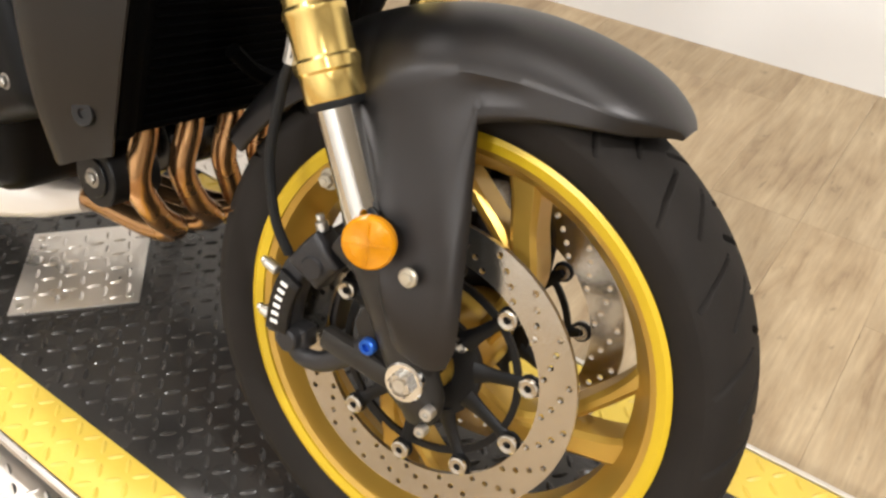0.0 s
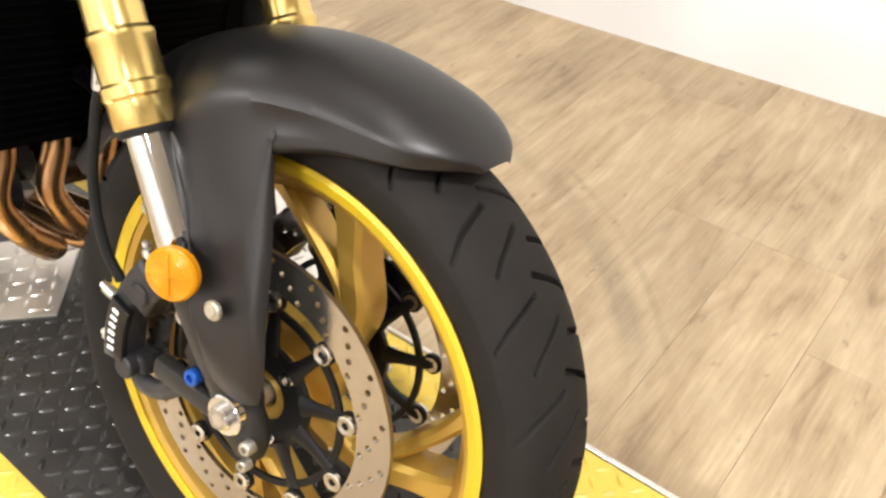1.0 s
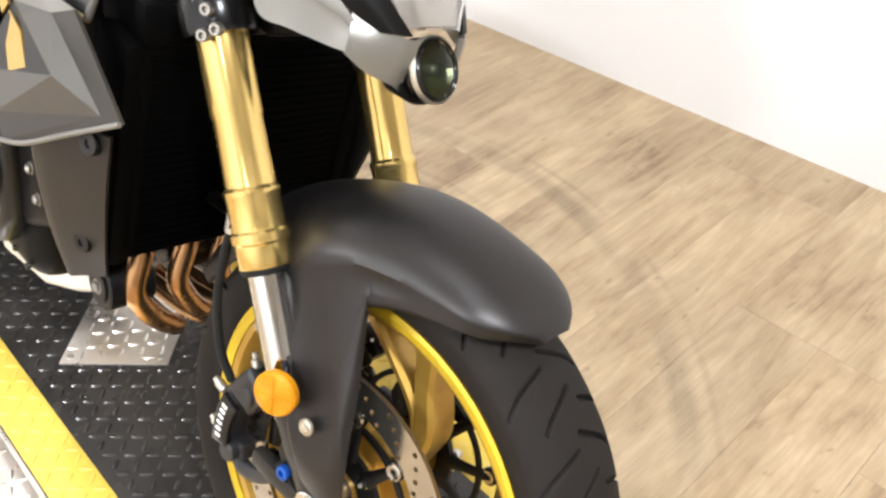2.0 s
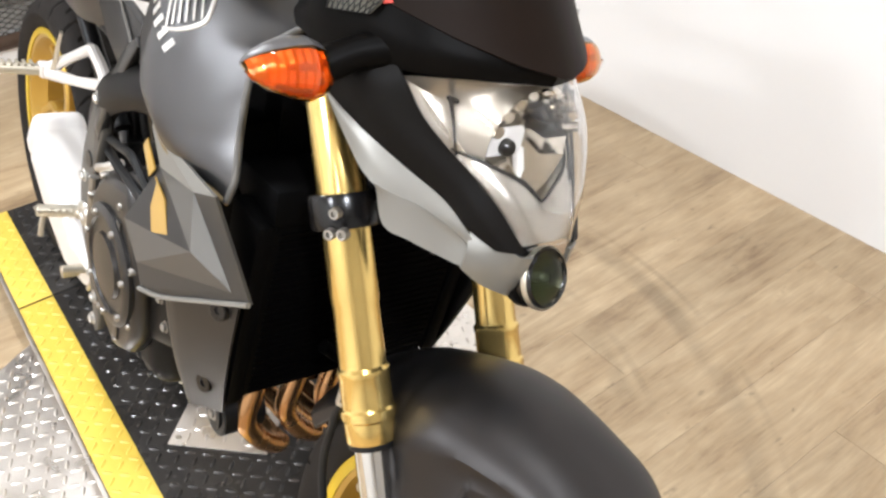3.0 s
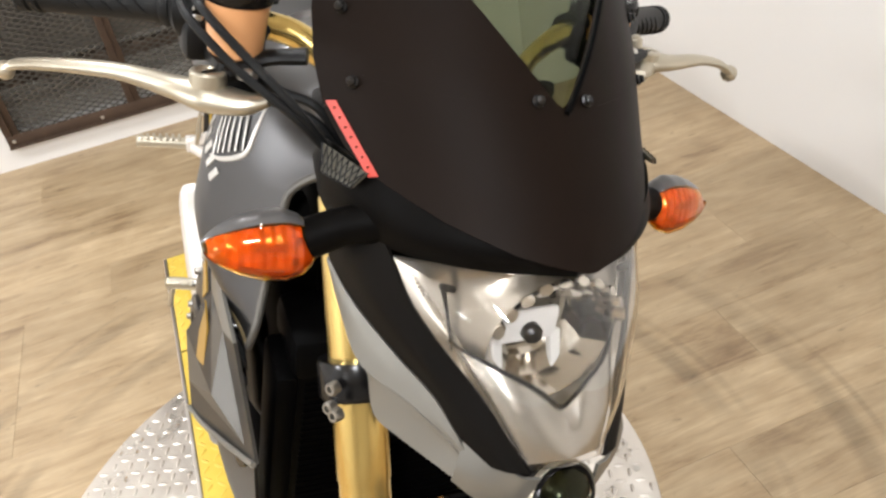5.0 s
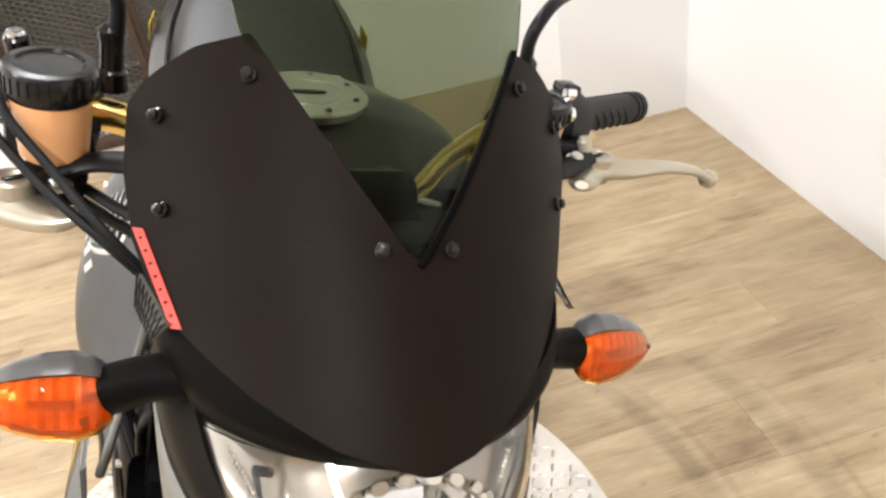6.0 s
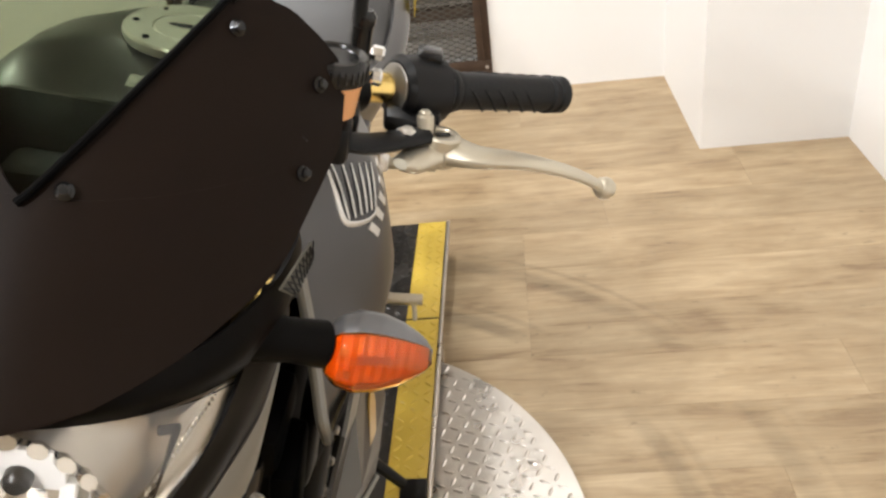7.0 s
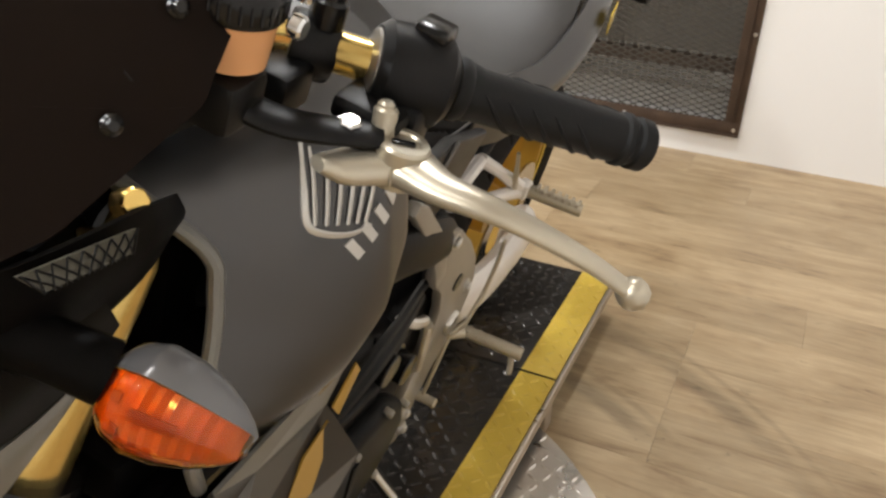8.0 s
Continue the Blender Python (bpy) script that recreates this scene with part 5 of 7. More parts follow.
for s in (-1, 1):
    a, b = V(-0.464, s * 0.352, 0.746), V(-0.396, s * 0.238, 0.7555)
    d = (b - a).normalized()
    L = (b - a).length
    prof = [(0.0, -0.004), (0.0150, -0.004), (0.0168, -0.002), (0.0168, 0.006), (0.0150, 0.008), (0.0150, 0.011), (0.0172, 0.013), (0.0172, 0.017), (0.0154, 0.019),
            (0.0158, 0.025), (0.0158, L - 0.016), (0.0170, L - 0.013), (0.0170, L - 0.009), (0.0185, L - 0.007), (0.0192, L - 0.003), (0.0185, L), (0.0, L)]
    grip = fpart("grip", along(lathe(prof, 36, closed=False, axis="z"), a, b), "rubber", label="black rubber grip with slanted ribs")
    q = d.to_track_quat("Z", "Y").to_matrix().to_4x4()
    for k in range(5):
        z = 0.036 + (L - 0.072) * k / 4
        for ph in (-80, 100):
            line = [V(0.0158 * math.cos(radians(ph + 22 * j)), 0.0158 * math.sin(radians(ph + 22 * j)), z - 0.012 + 0.0062 * j) for j in range(6)]
            rb = tube(line, [0.0004, 0.0016, 0.0018, 0.0016, 0.0012, 0.0004], 6, 2)
            rb.transform(Matrix.Translation(a) @ q)
            fpart("grip_rib", rb, "rubber", grip)
    # switch housing
    c = b + d * 0.024
    sw = fpart("switch_housing", join(along(lathe([(0.0, -0.022), (0.021, -0.022), (0.0265, -0.017), (0.0280, 0.0), (0.0265, 0.019), (0.022, 0.024), (0.0, 0.024)], 32, closed=False, axis="z"), c, c + d),
                                      box(c + V(0.012, 0, -0.022), (0.034, 0.040, 0.034), 0.007)), "black_plastic", label="black switch housing")
    fpart("switch_button", join(box(c + V(-0.006, 0.004 * s, 0.028), (0.022, 0.020, 0.010), 0.003), box(c + V(-0.026, 0, 0.004), (0.010, 0.016, 0.010), 0.003)), "black_gloss", sw)
    fpart("housing_face", rod(c + d * 0.0235, c + d * 0.0255, 0.0200, 28), "dark_steel", sw, "worn grey end face")
    # lever: a broad cast root, a bent blade and a ball end
    if s > 0:
        piv, ball = V(-0.338, 0.238, 0.729), V(-0.352, 0.382, 0.714)
        line = [V(-0.304, 0.207, 0.728), V(-0.318, 0.216, 0.724), piv, V(-0.328, 0.267, 0.733), V(-0.326, 0.305, 0.737), V(-0.337, 0.348, 0.729), ball]
    else:
        piv, ball = V(-0.308, -0.228, 0.713), V(-0.367, -0.372, 0.707)
        line = [V(-0.279, -0.186, 0.712), V(-0.288, -0.204, 0.706), piv + V(0.002, 0, -0.007), V(-0.322, -0.252, 0.709), V(-0.338, -0.292, 0.716), V(-0.354, -0.340, 0.716), V(-0.363, -0.364, 0.713), ball]
    thick = [0.0060, 0.0130, 0.0185, 0.0120, 0.0086, 0.0072, 0.0064] if s > 0 else [0.0080, 0.0150, 0.0200, 0.0145, 0.0100, 0.0078, 0.0066, 0.0060]
    k = 1.0 if s > 0 else 0.80
    lev = join(tube(line, thick, 18, 7, flat=0.62, side=(0, 0, 1)),
               along(lathe([(r * k, h * k) for r, h in ((0, -0.0095), (0.005, -0.0085), (0.0085, -0.0045), (0.0098, 0), (0.0085, 0.0045), (0.005, 0.0085), (0, 0.0095))], 20, closed=False, axis="z"), ball, ball + V(0, 1, 0)))
    lever = fpart("lever", lev, "alu", label="polished aluminium hand lever")
    fpart("pivot_boss", along(lathe([(0, -0.010), (0.0140, -0.010), (0.0150, -0.008), (0.0150, 0.0125), (0.0138, 0.0142), (0.0100, 0.0142), (0.0092, 0.0128), (0, 0.0128)], 28, closed=False, axis="z"), piv, piv + V(0, 0, 1)), "alu", lever)
    fpart("pivot_slot", box(piv + V(0.001, 0.0, 0.0136), (0.004, 0.013, 0.0014), 0.0004, Euler((0, 0, 0.5)).to_matrix()), "black_gloss", lever)
    post = piv + V(0.000, -s * 0.012, 0.004)
    if s > 0:
        fpart("adjuster_post", join(rod(post, post + V(-0.003, -s * 0.004, 0.022), 0.0068, 16), rod(post + V(-0.003, -s * 0.004, 0.020), post + V(-0.0035, -s * 0.005, 0.025), 0.0048, 16)), "alu", lever)
    perch = join(tube([V(-0.300, s * 0.150, 0.742), V(-0.312, s * 0.182, 0.736), piv + V(0.002, -s * 0.012, 0.012)], [0.0135, 0.0125, 0.0110], 16, 5, flat=0.5, side=(0, 0, 1)),
                 box(piv + V(-0.026, -s * 0.026, 0.014), (0.052, 0.040, 0.014), 0.004))
    pc = fpart("lever_perch", perch, "black_plastic", label="black lever perch")
    clamp_y = 0.160 if s > 0 else 0.190
    fpart("bar_clamp", join(along(lathe([(0.0125, -0.013), (0.0180, -0.013), (0.0190, -0.011), (0.0190, 0.011), (0.0180, 0.013), (0.0125, 0.013)], 24, axis="z"), V(-0.371, s * clamp_y, 0.7525), V(-0.371, s * clamp_y, 0.7525) + d),
                            box(V(-0.342, s * clamp_y, 0.738), (0.034, 0.026, 0.026), 0.005)), "black_plastic", pc)
    fpart("lever_bolt", hexbolt(piv + V(0.010, -s * 0.028, 0.012), (0.2, 0, 1), 0.0062, 0.006), "steel", pc)
    # mirror
    mb = V(-0.372, s * 0.165, 0.768)
    mir = fpart("mirror", tube([mb + V(0.003, -s * 0.002, 0.036), mb + V(0.005, -s * 0.004, 0.062), mb + V(0.004, s * 0.002, 0.080), mb + V(-0.012, s * 0.022, 0.094), mb + V(-0.05, s * 0.060, 0.098), mb + V(-0.088, s * 0.100, 0.100)],
                               0.0058, 14, 6), "black_plastic", label="black bar mirror")
    fpart("mirror_collar", along(lathe([(0, 0), (0.0105, 0.0), (0.0105, 0.014), (0.0085, 0.016), (0.0085, 0.036), (0.0095, 0.038), (0.0095, 0.044), (0.0062, 0.048), (0, 0.048)], 18, closed=False, axis="z"), mb, mb + V(0.002, 0, 1)), "black_gloss", mir)
    fpart("mirror_arm", tube([mb + V(-0.082, s * 0.094, 0.100), mb + V(-0.105, s * 0.120, 0.102), mb + V(-0.150, s * 0.165, 0.112)], [0.0060, 0.0085, 0.0095], 14, 4), "black_plastic", mir)
    mc = mb + V(-0.165, s * 0.215, 0.135)
    shape = [(math.copysign(abs(math.cos(t)) ** 0.7, math.cos(t)) * 0.075, math.copysign(abs(math.sin(t)) ** 0.7, math.sin(t)) * 0.042) for t in [2 * math.pi * k / 32 for k in range(32)]]
    fpart("mirror_head", loft([[mc + V(dx, s * y * q, z * q) for y, z in shape] for dx, q in ((0.030, 0.45), (0.024, 0.75), (0.008, 0.97), (-0.006, 1.0), (-0.010, 0.97))]), "black_plastic", mir)
    fpart("mirror_glass", loft([[mc + V(dx, s * y * q, z * q) for y, z in shape] for dx, q in ((-0.0105, 0.94), (-0.012, 0.92))]), "chrome", mir)

# fluid reservoirs: brake by the throttle, clutch on the other bar
for s, rc, up, small, tall in ((-1, V(-0.326, -0.203, 0.736), V(0.10, 0.0, 1).normalized(), 1.0, 1.0), (1, V(-0.301, 0.150, 0.760), V(0.02, -0.05, 1).normalized(), 0.82, 0.70)):
    body = [(0.0, 0.0), (0.019, 0.0), (0.0222, 0.003), (0.0250, 0.036), (0.0262, 0.047), (0.0, 0.047)]
    res = fpart("fluid_reservoir", along(lathe([(r * small, h * small * tall) for r, h in body], 36, closed=False, axis="z"), rc, rc + up), "fluid", label="amber fluid reservoir with black cap")
    cap_prof = [(0.0, 0.046), (0.0275, 0.046), (0.0295, 0.049), (0.0295, 0.063), (0.0275, 0.067), (0.022, 0.0675), (0.020, 0.0655), (0.0, 0.0655)]
    rcap = fpart("reservoir_cap", along(lathe([(r * small, (h - 0.046 + 0.046 * tall) * small) for r, h in cap_prof], 40, closed=False, axis="z"), rc, rc + up), "black_gloss", res)
    for k in range(30):
        a = 2 * math.pi * k / 30
        p = rc + V(0.0295 * small * math.cos(a), 0.0295 * small * math.sin(a), 0)
        fpart("cap_rib", rod(p + up * (0.0045 + 0.046 * tall) * small, p + up * (0.0155 + 0.046 * tall) * small, 0.0009, 5), "black_gloss", res)
    fpart("reservoir_bracket", join(tube([rc + up * 0.02 + V(-0.004, -s * 0.024, 0), rc + V(-0.02, -s * 0.020, 0.0), rc + V(-0.030, -s * 0.008, -0.02)], 0.006, 10, 4), box(rc + V(0.004, 0, -0.016), (0.036, 0.036, 0.030), 0.006)), "black_plastic", res)
    fpart("reservoir_screw", join(rod(rc + up * 0.030 + V(-0.006, s * 0.026, 0), rc + up * 0.030 + V(-0.006, s * 0.034, 0), 0.0062, 12), rod(rc + up * 0.046 + V(-0.010, s * 0.024, 0), rc + up * 0.046 + V(-0.010, s * 0.034, 0), 0.0052, 6)), "chrome", res)
fpart("throttle_housing", join(box(V(-0.392, -0.216, 0.756), (0.042, 0.030, 0.044), 0.010), rod((-0.376, -0.222, 0.778), (-0.366, -0.226, 0.806), 0.0085, 14)), "black_gloss", handlebar)
fpart("throttle_screw", rod((-0.366, -0.226, 0.804), (-0.365, -0.226, 0.809), 0.006, 12), "chrome", handlebar)
for dy, dz in ((0.0, 0.0), (0.010, 0.007)):
    fpart("control_cable", tube([V(-0.378, -0.238 + dy, 0.772 + dz), V(-0.315, -0.243 + dy, 0.768 + dz), V(-0.283, -0.214 + dy, 0.738 + dz), V(-0.250, -0.168, 0.703 + dz), V(-0.250, -0.12, 0.65)], 0.0036, 8, 7), "rubber", handlebar)
for dz in (0.0, 0.012):
    fpart("control_cable", tube([V(-0.322, -0.190, 0.716 - dz), V(-0.296, -0.168, 0.712 - dz), V(-0.275, -0.14, 0.700 - dz), V(-0.28, -0.09, 0.62)], 0.0042, 8, 6), "rubber", handlebar)
fpart("control_cable", tube([V(-0.300, 0.150, 0.735), V(-0.288, 0.130, 0.715), V(-0.285, 0.110, 0.690), V(-0.30, 0.07, 0.62)], 0.0042, 8, 6), "rubber", handlebar)
fpart("cowl_nut", rod((-0.268, 0.124, 0.674), (-0.262, 0.136, 0.685), 0.0085, 8), "brass", handlebar, "brass nut beside the cowl")
# instrument pod behind the screen
pod = fpart("instrument_pod", join(box((-0.262, -0.012, 0.722), (0.05, 0.105, 0.062), 0.014, Euler((0, radians(-38), 0)).to_matrix()),
                                   box((-0.235, 0, 0.705), (0.06, 0.08, 0.05), 0.010)), "black_plastic", label="small black instrument pod")
fpart("pod_lip", tube([V(-0.268, 0.062, 0.727), V(-0.264, 0.045, 0.732), V(-0.268, 0.026, 0.730)], 0.0022, 8, 4), "alu_white", pod, "pale lip of the display")
fpart("key_barrel", join(rod((-0.300, 0.028, 0.712), (-0.304, 0.028, 0.738), 0.0095, 18), rod((-0.304, 0.028, 0.737), (-0.3045, 0.028, 0.741), 0.0060, 14)), "black_gloss", pod, "ignition lock")
fpart("screen_stay", join(tube([V(-0.24, 0.05, 0.70), V(-0.215, 0.10, 0.72), V(-0.245, 0.135, 0.765)], 0.006, 8, 4), tube([V(-0.24, -0.05, 0.70), V(-0.215, -0.10, 0.72), V(-0.245, -0.135, 0.765)], 0.006, 8, 4)), "black_plastic", screen)


# --- tank
NOSE = [(0.0, -0.345, 0.000, 0.937), (0.2, -0.347, 0.055, 0.934), (0.35, -0.360, 0.096, 0.913), (0.5, -0.380, 0.138, 0.882), (0.65, -0.370, 0.152, 0.840), (0.8, -0.346, 0.168, 0.792), (0.9, -0.322, 0.181, 0.758), (1.0, -0.325, 0.188, 0.734)]


def nose(v):
    """The tank cover's front edge, from the top (0) to its lower tip (1)."""
    return V(*[lerp_table([(r[0], r[k]) for r in NOSE], v) for k in (1, 2, 3)])


def tank_row(x):
    top = lerp_table([(-0.84, 0.845), (-0.78, 0.880), (-0.70, 0.950), (-0.63, 0.993), (-0.56, 1.006), (-0.50, 1.003), (-0.44, 0.985), (-0.40, 0.960), (-0.30, 0.93)], x)
    w = lerp_table([(-0.84, 0.085), (-0.78, 0.105), (-0.70, 0.138), (-0.62, 0.162), (-0.57, 0.184), (-0.54, 0.205), (-0.50, 0.219), (-0.46, 0.222), (-0.40, 0.217), (-0.34, 0.205), (-0.30, 0.197)], x)
    bot = lerp_table([(-0.84, 0.795), (-0.74, 0.815), (-0.62, 0.828), (-0.57, 0.825), (-0.535, 0.800), (-0.50, 0.764), (-0.46, 0.742), (-0.42, 0.734), (-0.37, 0.736), (-0.325, 0.738)], x)
    return top, w, bot


SECTION = [(0.0, 0.0), (0.38, 0.015), (0.66, 0.110), (0.815, 0.28), (0.925, 0.50), (1.0, 0.76), (0.990, 0.89), (0.930, 1.0)]


def tank_point(u, v):
    """u from the rear (0) to the front edge (1), v from the top (0) down the side (1)."""
    e = nose(v)
    x = -0.84 + (e.x + 0.84) * u
    top, w, bot = tank_row(x)
    pts = [(a * w, top - b * (top - bot)) for a, b in SECTION]
    k = min(v * (len(pts) - 1), len(pts) - 1 - 1e-9)
    i = int(k)
    t = k - i
    g = [pts[max(i - 1, 0)], pts[i], pts[i + 1], pts[min(i + 2, len(pts) - 1)]]
    if i == 0:
        g[0] = (-pts[1][0], pts[1][1])
    out = []
    for c in (0, 1):
        a, b, d, f = (q[c] for q in g)
        out.append(0.5 * (2 * b + (d - a) * t + (2 * a - 5 * b + 4 * d - f) * t * t + (3 * b - a - 3 * d + f) * t ** 3))
    # towards its front the cover wraps inwards to the edge
    turn = max(0.0, (x + 0.50) / (e.x + 0.50)) ** 1.9
    return V(x, out[0] + (e.y - out[0]) * turn, out[1] + (e.z - out[1]) * turn)


def flank(x, z, side, lift=0.0):
    """The place on the tank's flank at a length and height, lifted along the outward normal."""
    lo, hi = 0.12, 1.0
    for _ in range(30):
        v = (lo + hi) / 2
        if tank_point((x + 0.84) / (nose(v).x + 0.84), v).z > z:
            lo = v
        else:
            hi = v
    u = (x + 0.84) / (nose(v).x + 0.84)
    p = tank_point(u, v)
    n = (tank_point(u + 0.01, v) - p).cross(tank_point(u, v + 0.01) - p).normalized()
    if n.y < 0:
        n = -n
    p = p + n * lift
    return V(p.x, side * p.y, p.z)


rows = []
for i in range(91):
    half = [tank_point(i / 90, j / 48) for j in range(49)]
    rows.append([V(p.x, -p.y, p.z) for p in reversed(half[1:])] + half)
tank = bpart("fuel_tank", shell(surf(rows), 0.004, (0, 0, 1)), "tank", label="matt silver-graphite fuel tank", angle=50)
# pale edge bead on the front of the tank cover
line = [nose(0.15 + 0.85 * k / 16) for k in range(17)]
for s in (-1, 1):
    bpart("tank_edge", tube([V(p.x + 0.001, s * p.y, p.z) for p in line], 0.0044 if s < 0 else 0.0060, 10, 2), "silver_plastic" if s < 0 else "wing_silver", tank, "lighter edge bead")
    low = [tank_point(u, 1.0) for u in [0.52 + 0.48 * k / 16 for k in range(17)]]
    bpart("tank_seam", tube([V(p.x, s * (p.y - 0.001), p.z - 0.002) for p in low], 0.0032, 8, 2), "seam_tan", tank, "tan lower edge trim")
cap_c, cap_n = V(-0.537, 0, 1.008), V(0.02, 0, 1).normalized()
# two pale paper labels on the tank, their writing as plain bars
for lx, ly, lw, ld in ((cap_c.x + 0.092, -0.006, 0.036, 0.014), (cap_c.x - 0.073, 0.010, 0.066, 0.009)):
    lip = math.atan2(tank_row(lx + ld / 2)[0] - tank_row(lx - ld / 2)[0], ld)
    lie = Euler((0, -lip, 0)).to_matrix()
    label_c = V(lx, ly, tank_row(lx)[0] + 0.0052)
    tag = bpart("tank_label", box(label_c, (ld, lw, 0.0008), 0.0, lie), "white", label="small white label on the tank")
    if ld > 0.01:
        for k in range(3):
            bpart("label_bar", box(label_c + lie @ V(-0.004 + 0.004 * k, 0.002 * (k % 2), 0.0008), (0.0016, lw * (0.8 - 0.15 * (k % 2)), 0.0004), 0.0, lie), "letter", tag)
cap = bpart("fuel_cap", along(lathe([(0.0, 0.003), (0.030, 0.003), (0.0315, 0.0015), (0.033, 0.003), (0.056, 0.003), (0.0585, 0.001), (0.0585, -0.006), (0.0, -0.006)], 56, closed=False, axis="z"), cap_c, cap_c + cap_n), "steel", label="round brushed fuel filler cap")
for k in range(7):
    a = 2 * math.pi * k / 7 + 0.3
    bpart("cap_screw", rod(cap_c + V(0.048 * math.cos(a), 0.048 * math.sin(a), 0.0), cap_c + V(0.048 * math.cos(a), 0.048 * math.sin(a), 0.0045), 0.0035, 10), "black_gloss", cap)
bpart("key_flap", along(slab([(-0.004, -0.013), (0.0, -0.019), (0.004, -0.013), (0.005, 0.0), (0.004, 0.013), (0.0, 0.019), (-0.004, 0.013), (-0.005, 0.0)], 0, 0.002, 0.0004), (0, 0, 0), (0, 0, 1)), "black_gloss", cap).data.transform(
    Matrix.Translation(cap_c + V(0, 0, 0.004)) @ Matrix.Rotation(radians(90), 4, "X"))

# tank badge: a plain fan of feathers over a row of bars in its colour
for s in (-1, 1):
    back = -0.008 if s < 0 else -0.006

    def narrow(x):
        return back - 0.4285 + 0.80 * (x + 0.4285)

    low = 0.014 if s > 0 else 0.0
    for k in range(6):
        u = k / 5
        x0, z0 = narrow(-0.478 + 0.044 * u), 0.878 + 0.018 * u + low * (1 - u)
        x1, z1 = narrow(-0.503 + 0.055 * u + (0.010 - 0.024 * u if s < 0 else 0)), 0.914 + 0.030 * u + low * (1 - u)
        ln = [flank(x0 + (x1 - x0) * q, z0 + (z1 - z0) * q, s, 0.0006) for q in (0, 0.33, 0.66, 1.0)]
        bpart("badge_feather", tube(ln, [0.0026, 0.0029, 0.0026, 0.0014], 8, 3, flat=0.45, side=(0, 1, 0)), "logo", tank)
    ln = [flank(narrow(x), z, s, 0.0006) for x, z in ((-0.484, 0.8745 + low), (-0.460, 0.878 + low * 0.6), (-0.438, 0.887 + low * 0.2), (-0.4285, 0.897), (-0.433, 0.918), (-0.444, 0.947))]
    bpart("badge_sweep", tube(ln, [0.0016, 0.0026, 0.0030, 0.0030, 0.0026, 0.0014], 8, 4, flat=0.5, side=(0, 1, 0)), "logo", tank)
    base = (-0.518, 0.908, -0.450, 0.860) if s < 0 else (-0.519, 0.921, -0.449, 0.875)
    for k in range(5):
        q0, q1 = (k + 0.10) / 5, (k + 0.56) / 5
        quad = []
        for q, up in ((q0, 0), (q1, 0), (q0, -1), (q1, -1)):
            quad.append(flank(base[0] + (base[2] - base[0]) * q + 0.009 * up, base[1] + (base[3] - base[1]) * q + 0.0130 * up, s, 0.0012))
        bpart("badge_bar", shell(surf([quad[:2], quad[2:]]), 0.0016, (0, s, 0)), "logo", tank)

# --- seat, tail, frame
rows = []
for x, z, w, hgt in ((-0.78, 0.868, 0.075, 0.050), (-0.84, 0.850, 0.115, 0.055), (-0.93, 0.842, 0.145, 0.06), (-1.02, 0.848, 0.160, 0.065), (-1.10, 0.872, 0.155, 0.07), (-1.17, 0.915, 0.140, 0.07), (-1.26, 0.935, 0.125, 0.06), (-1.36, 0.945, 0.105, 0.055), (-1.44, 0.945, 0.08, 0.045)):
    ring = []
    for k in range(24):
        a = 2 * math.pi * k / 24
        c, q = math.cos(a), math.sin(a)
        ring.append(V(x, w * math.copysign(abs(c) ** 0.6, c), z - hgt / 2 + hgt / 2 * math.copysign(abs(q) ** 0.7, q)))
    rows.append(ring)
bpart("seat", loft(rows), "leather", label="dark grey vinyl seat")
for s in (-1, 1):
    tail = [
        [(-0.86, 0.118, 0.845), (-0.87, 0.135, 0.80), (-0.88, 0.120, 0.745)],
        [(-1.00, 0.152, 0.842), (-1.00, 0.172, 0.80), (-1.00, 0.150, 0.735)],
        [(-1.15, 0.150, 0.880), (-1.16, 0.180, 0.84), (-1.17, 0.150, 0.78)],
        [(-1.35, 0.112, 0.930), (-1.36, 0.140, 0.90), (-1.37, 0.110, 0.85)],
        [(-1.52, 0.060, 0.950), (-1.53, 0.075, 0.93), (-1.53, 0.055, 0.90)],
    ]
    b = shell(surf(fine([[V(*p) for p in r] for r in tail], 4)), 0.004, (0, 1, 0))
    if s < 0:
        mirror_y(b)
    tl = bpart("tail_panel", b, "tank", label="matt graphite tail panel")
    bpart("tail_mark", shell(surf([[V(-1.19, s * 0.182, 0.872), V(-1.235, s * 0.176, 0.882)], [V(-1.20, s * 0.184, 0.842), V(-1.24, s * 0.178, 0.852)]]), 0.0015), "rim_tape", tl, "gold mark on the tail panel")
bpart("tail_lamp", box((-1.55, 0, 0.93), (0.04, 0.09, 0.035), 0.010), "red", label="red tail lamp")
bpart("plate_bracket", join(tube([V(-1.40, 0, 0.86), V(-1.55, 0, 0.82), V(-1.68, 0, 0.70), V(-1.74, 0, 0.60)], [0.04, 0.045, 0.04, 0.03], 12, 4, flat=0.4, side=(1, 0, 0)), box((-1.66, 0.12, 0.79), (0.045, 0.09, 0.035), 0.014), box((-1.66, -0.12, 0.79), (0.045, 0.09, 0.035), 0.014), rod((-1.66, -0.12, 0.79), (-1.66, 0.12, 0.79), 0.008)), "black_plastic")
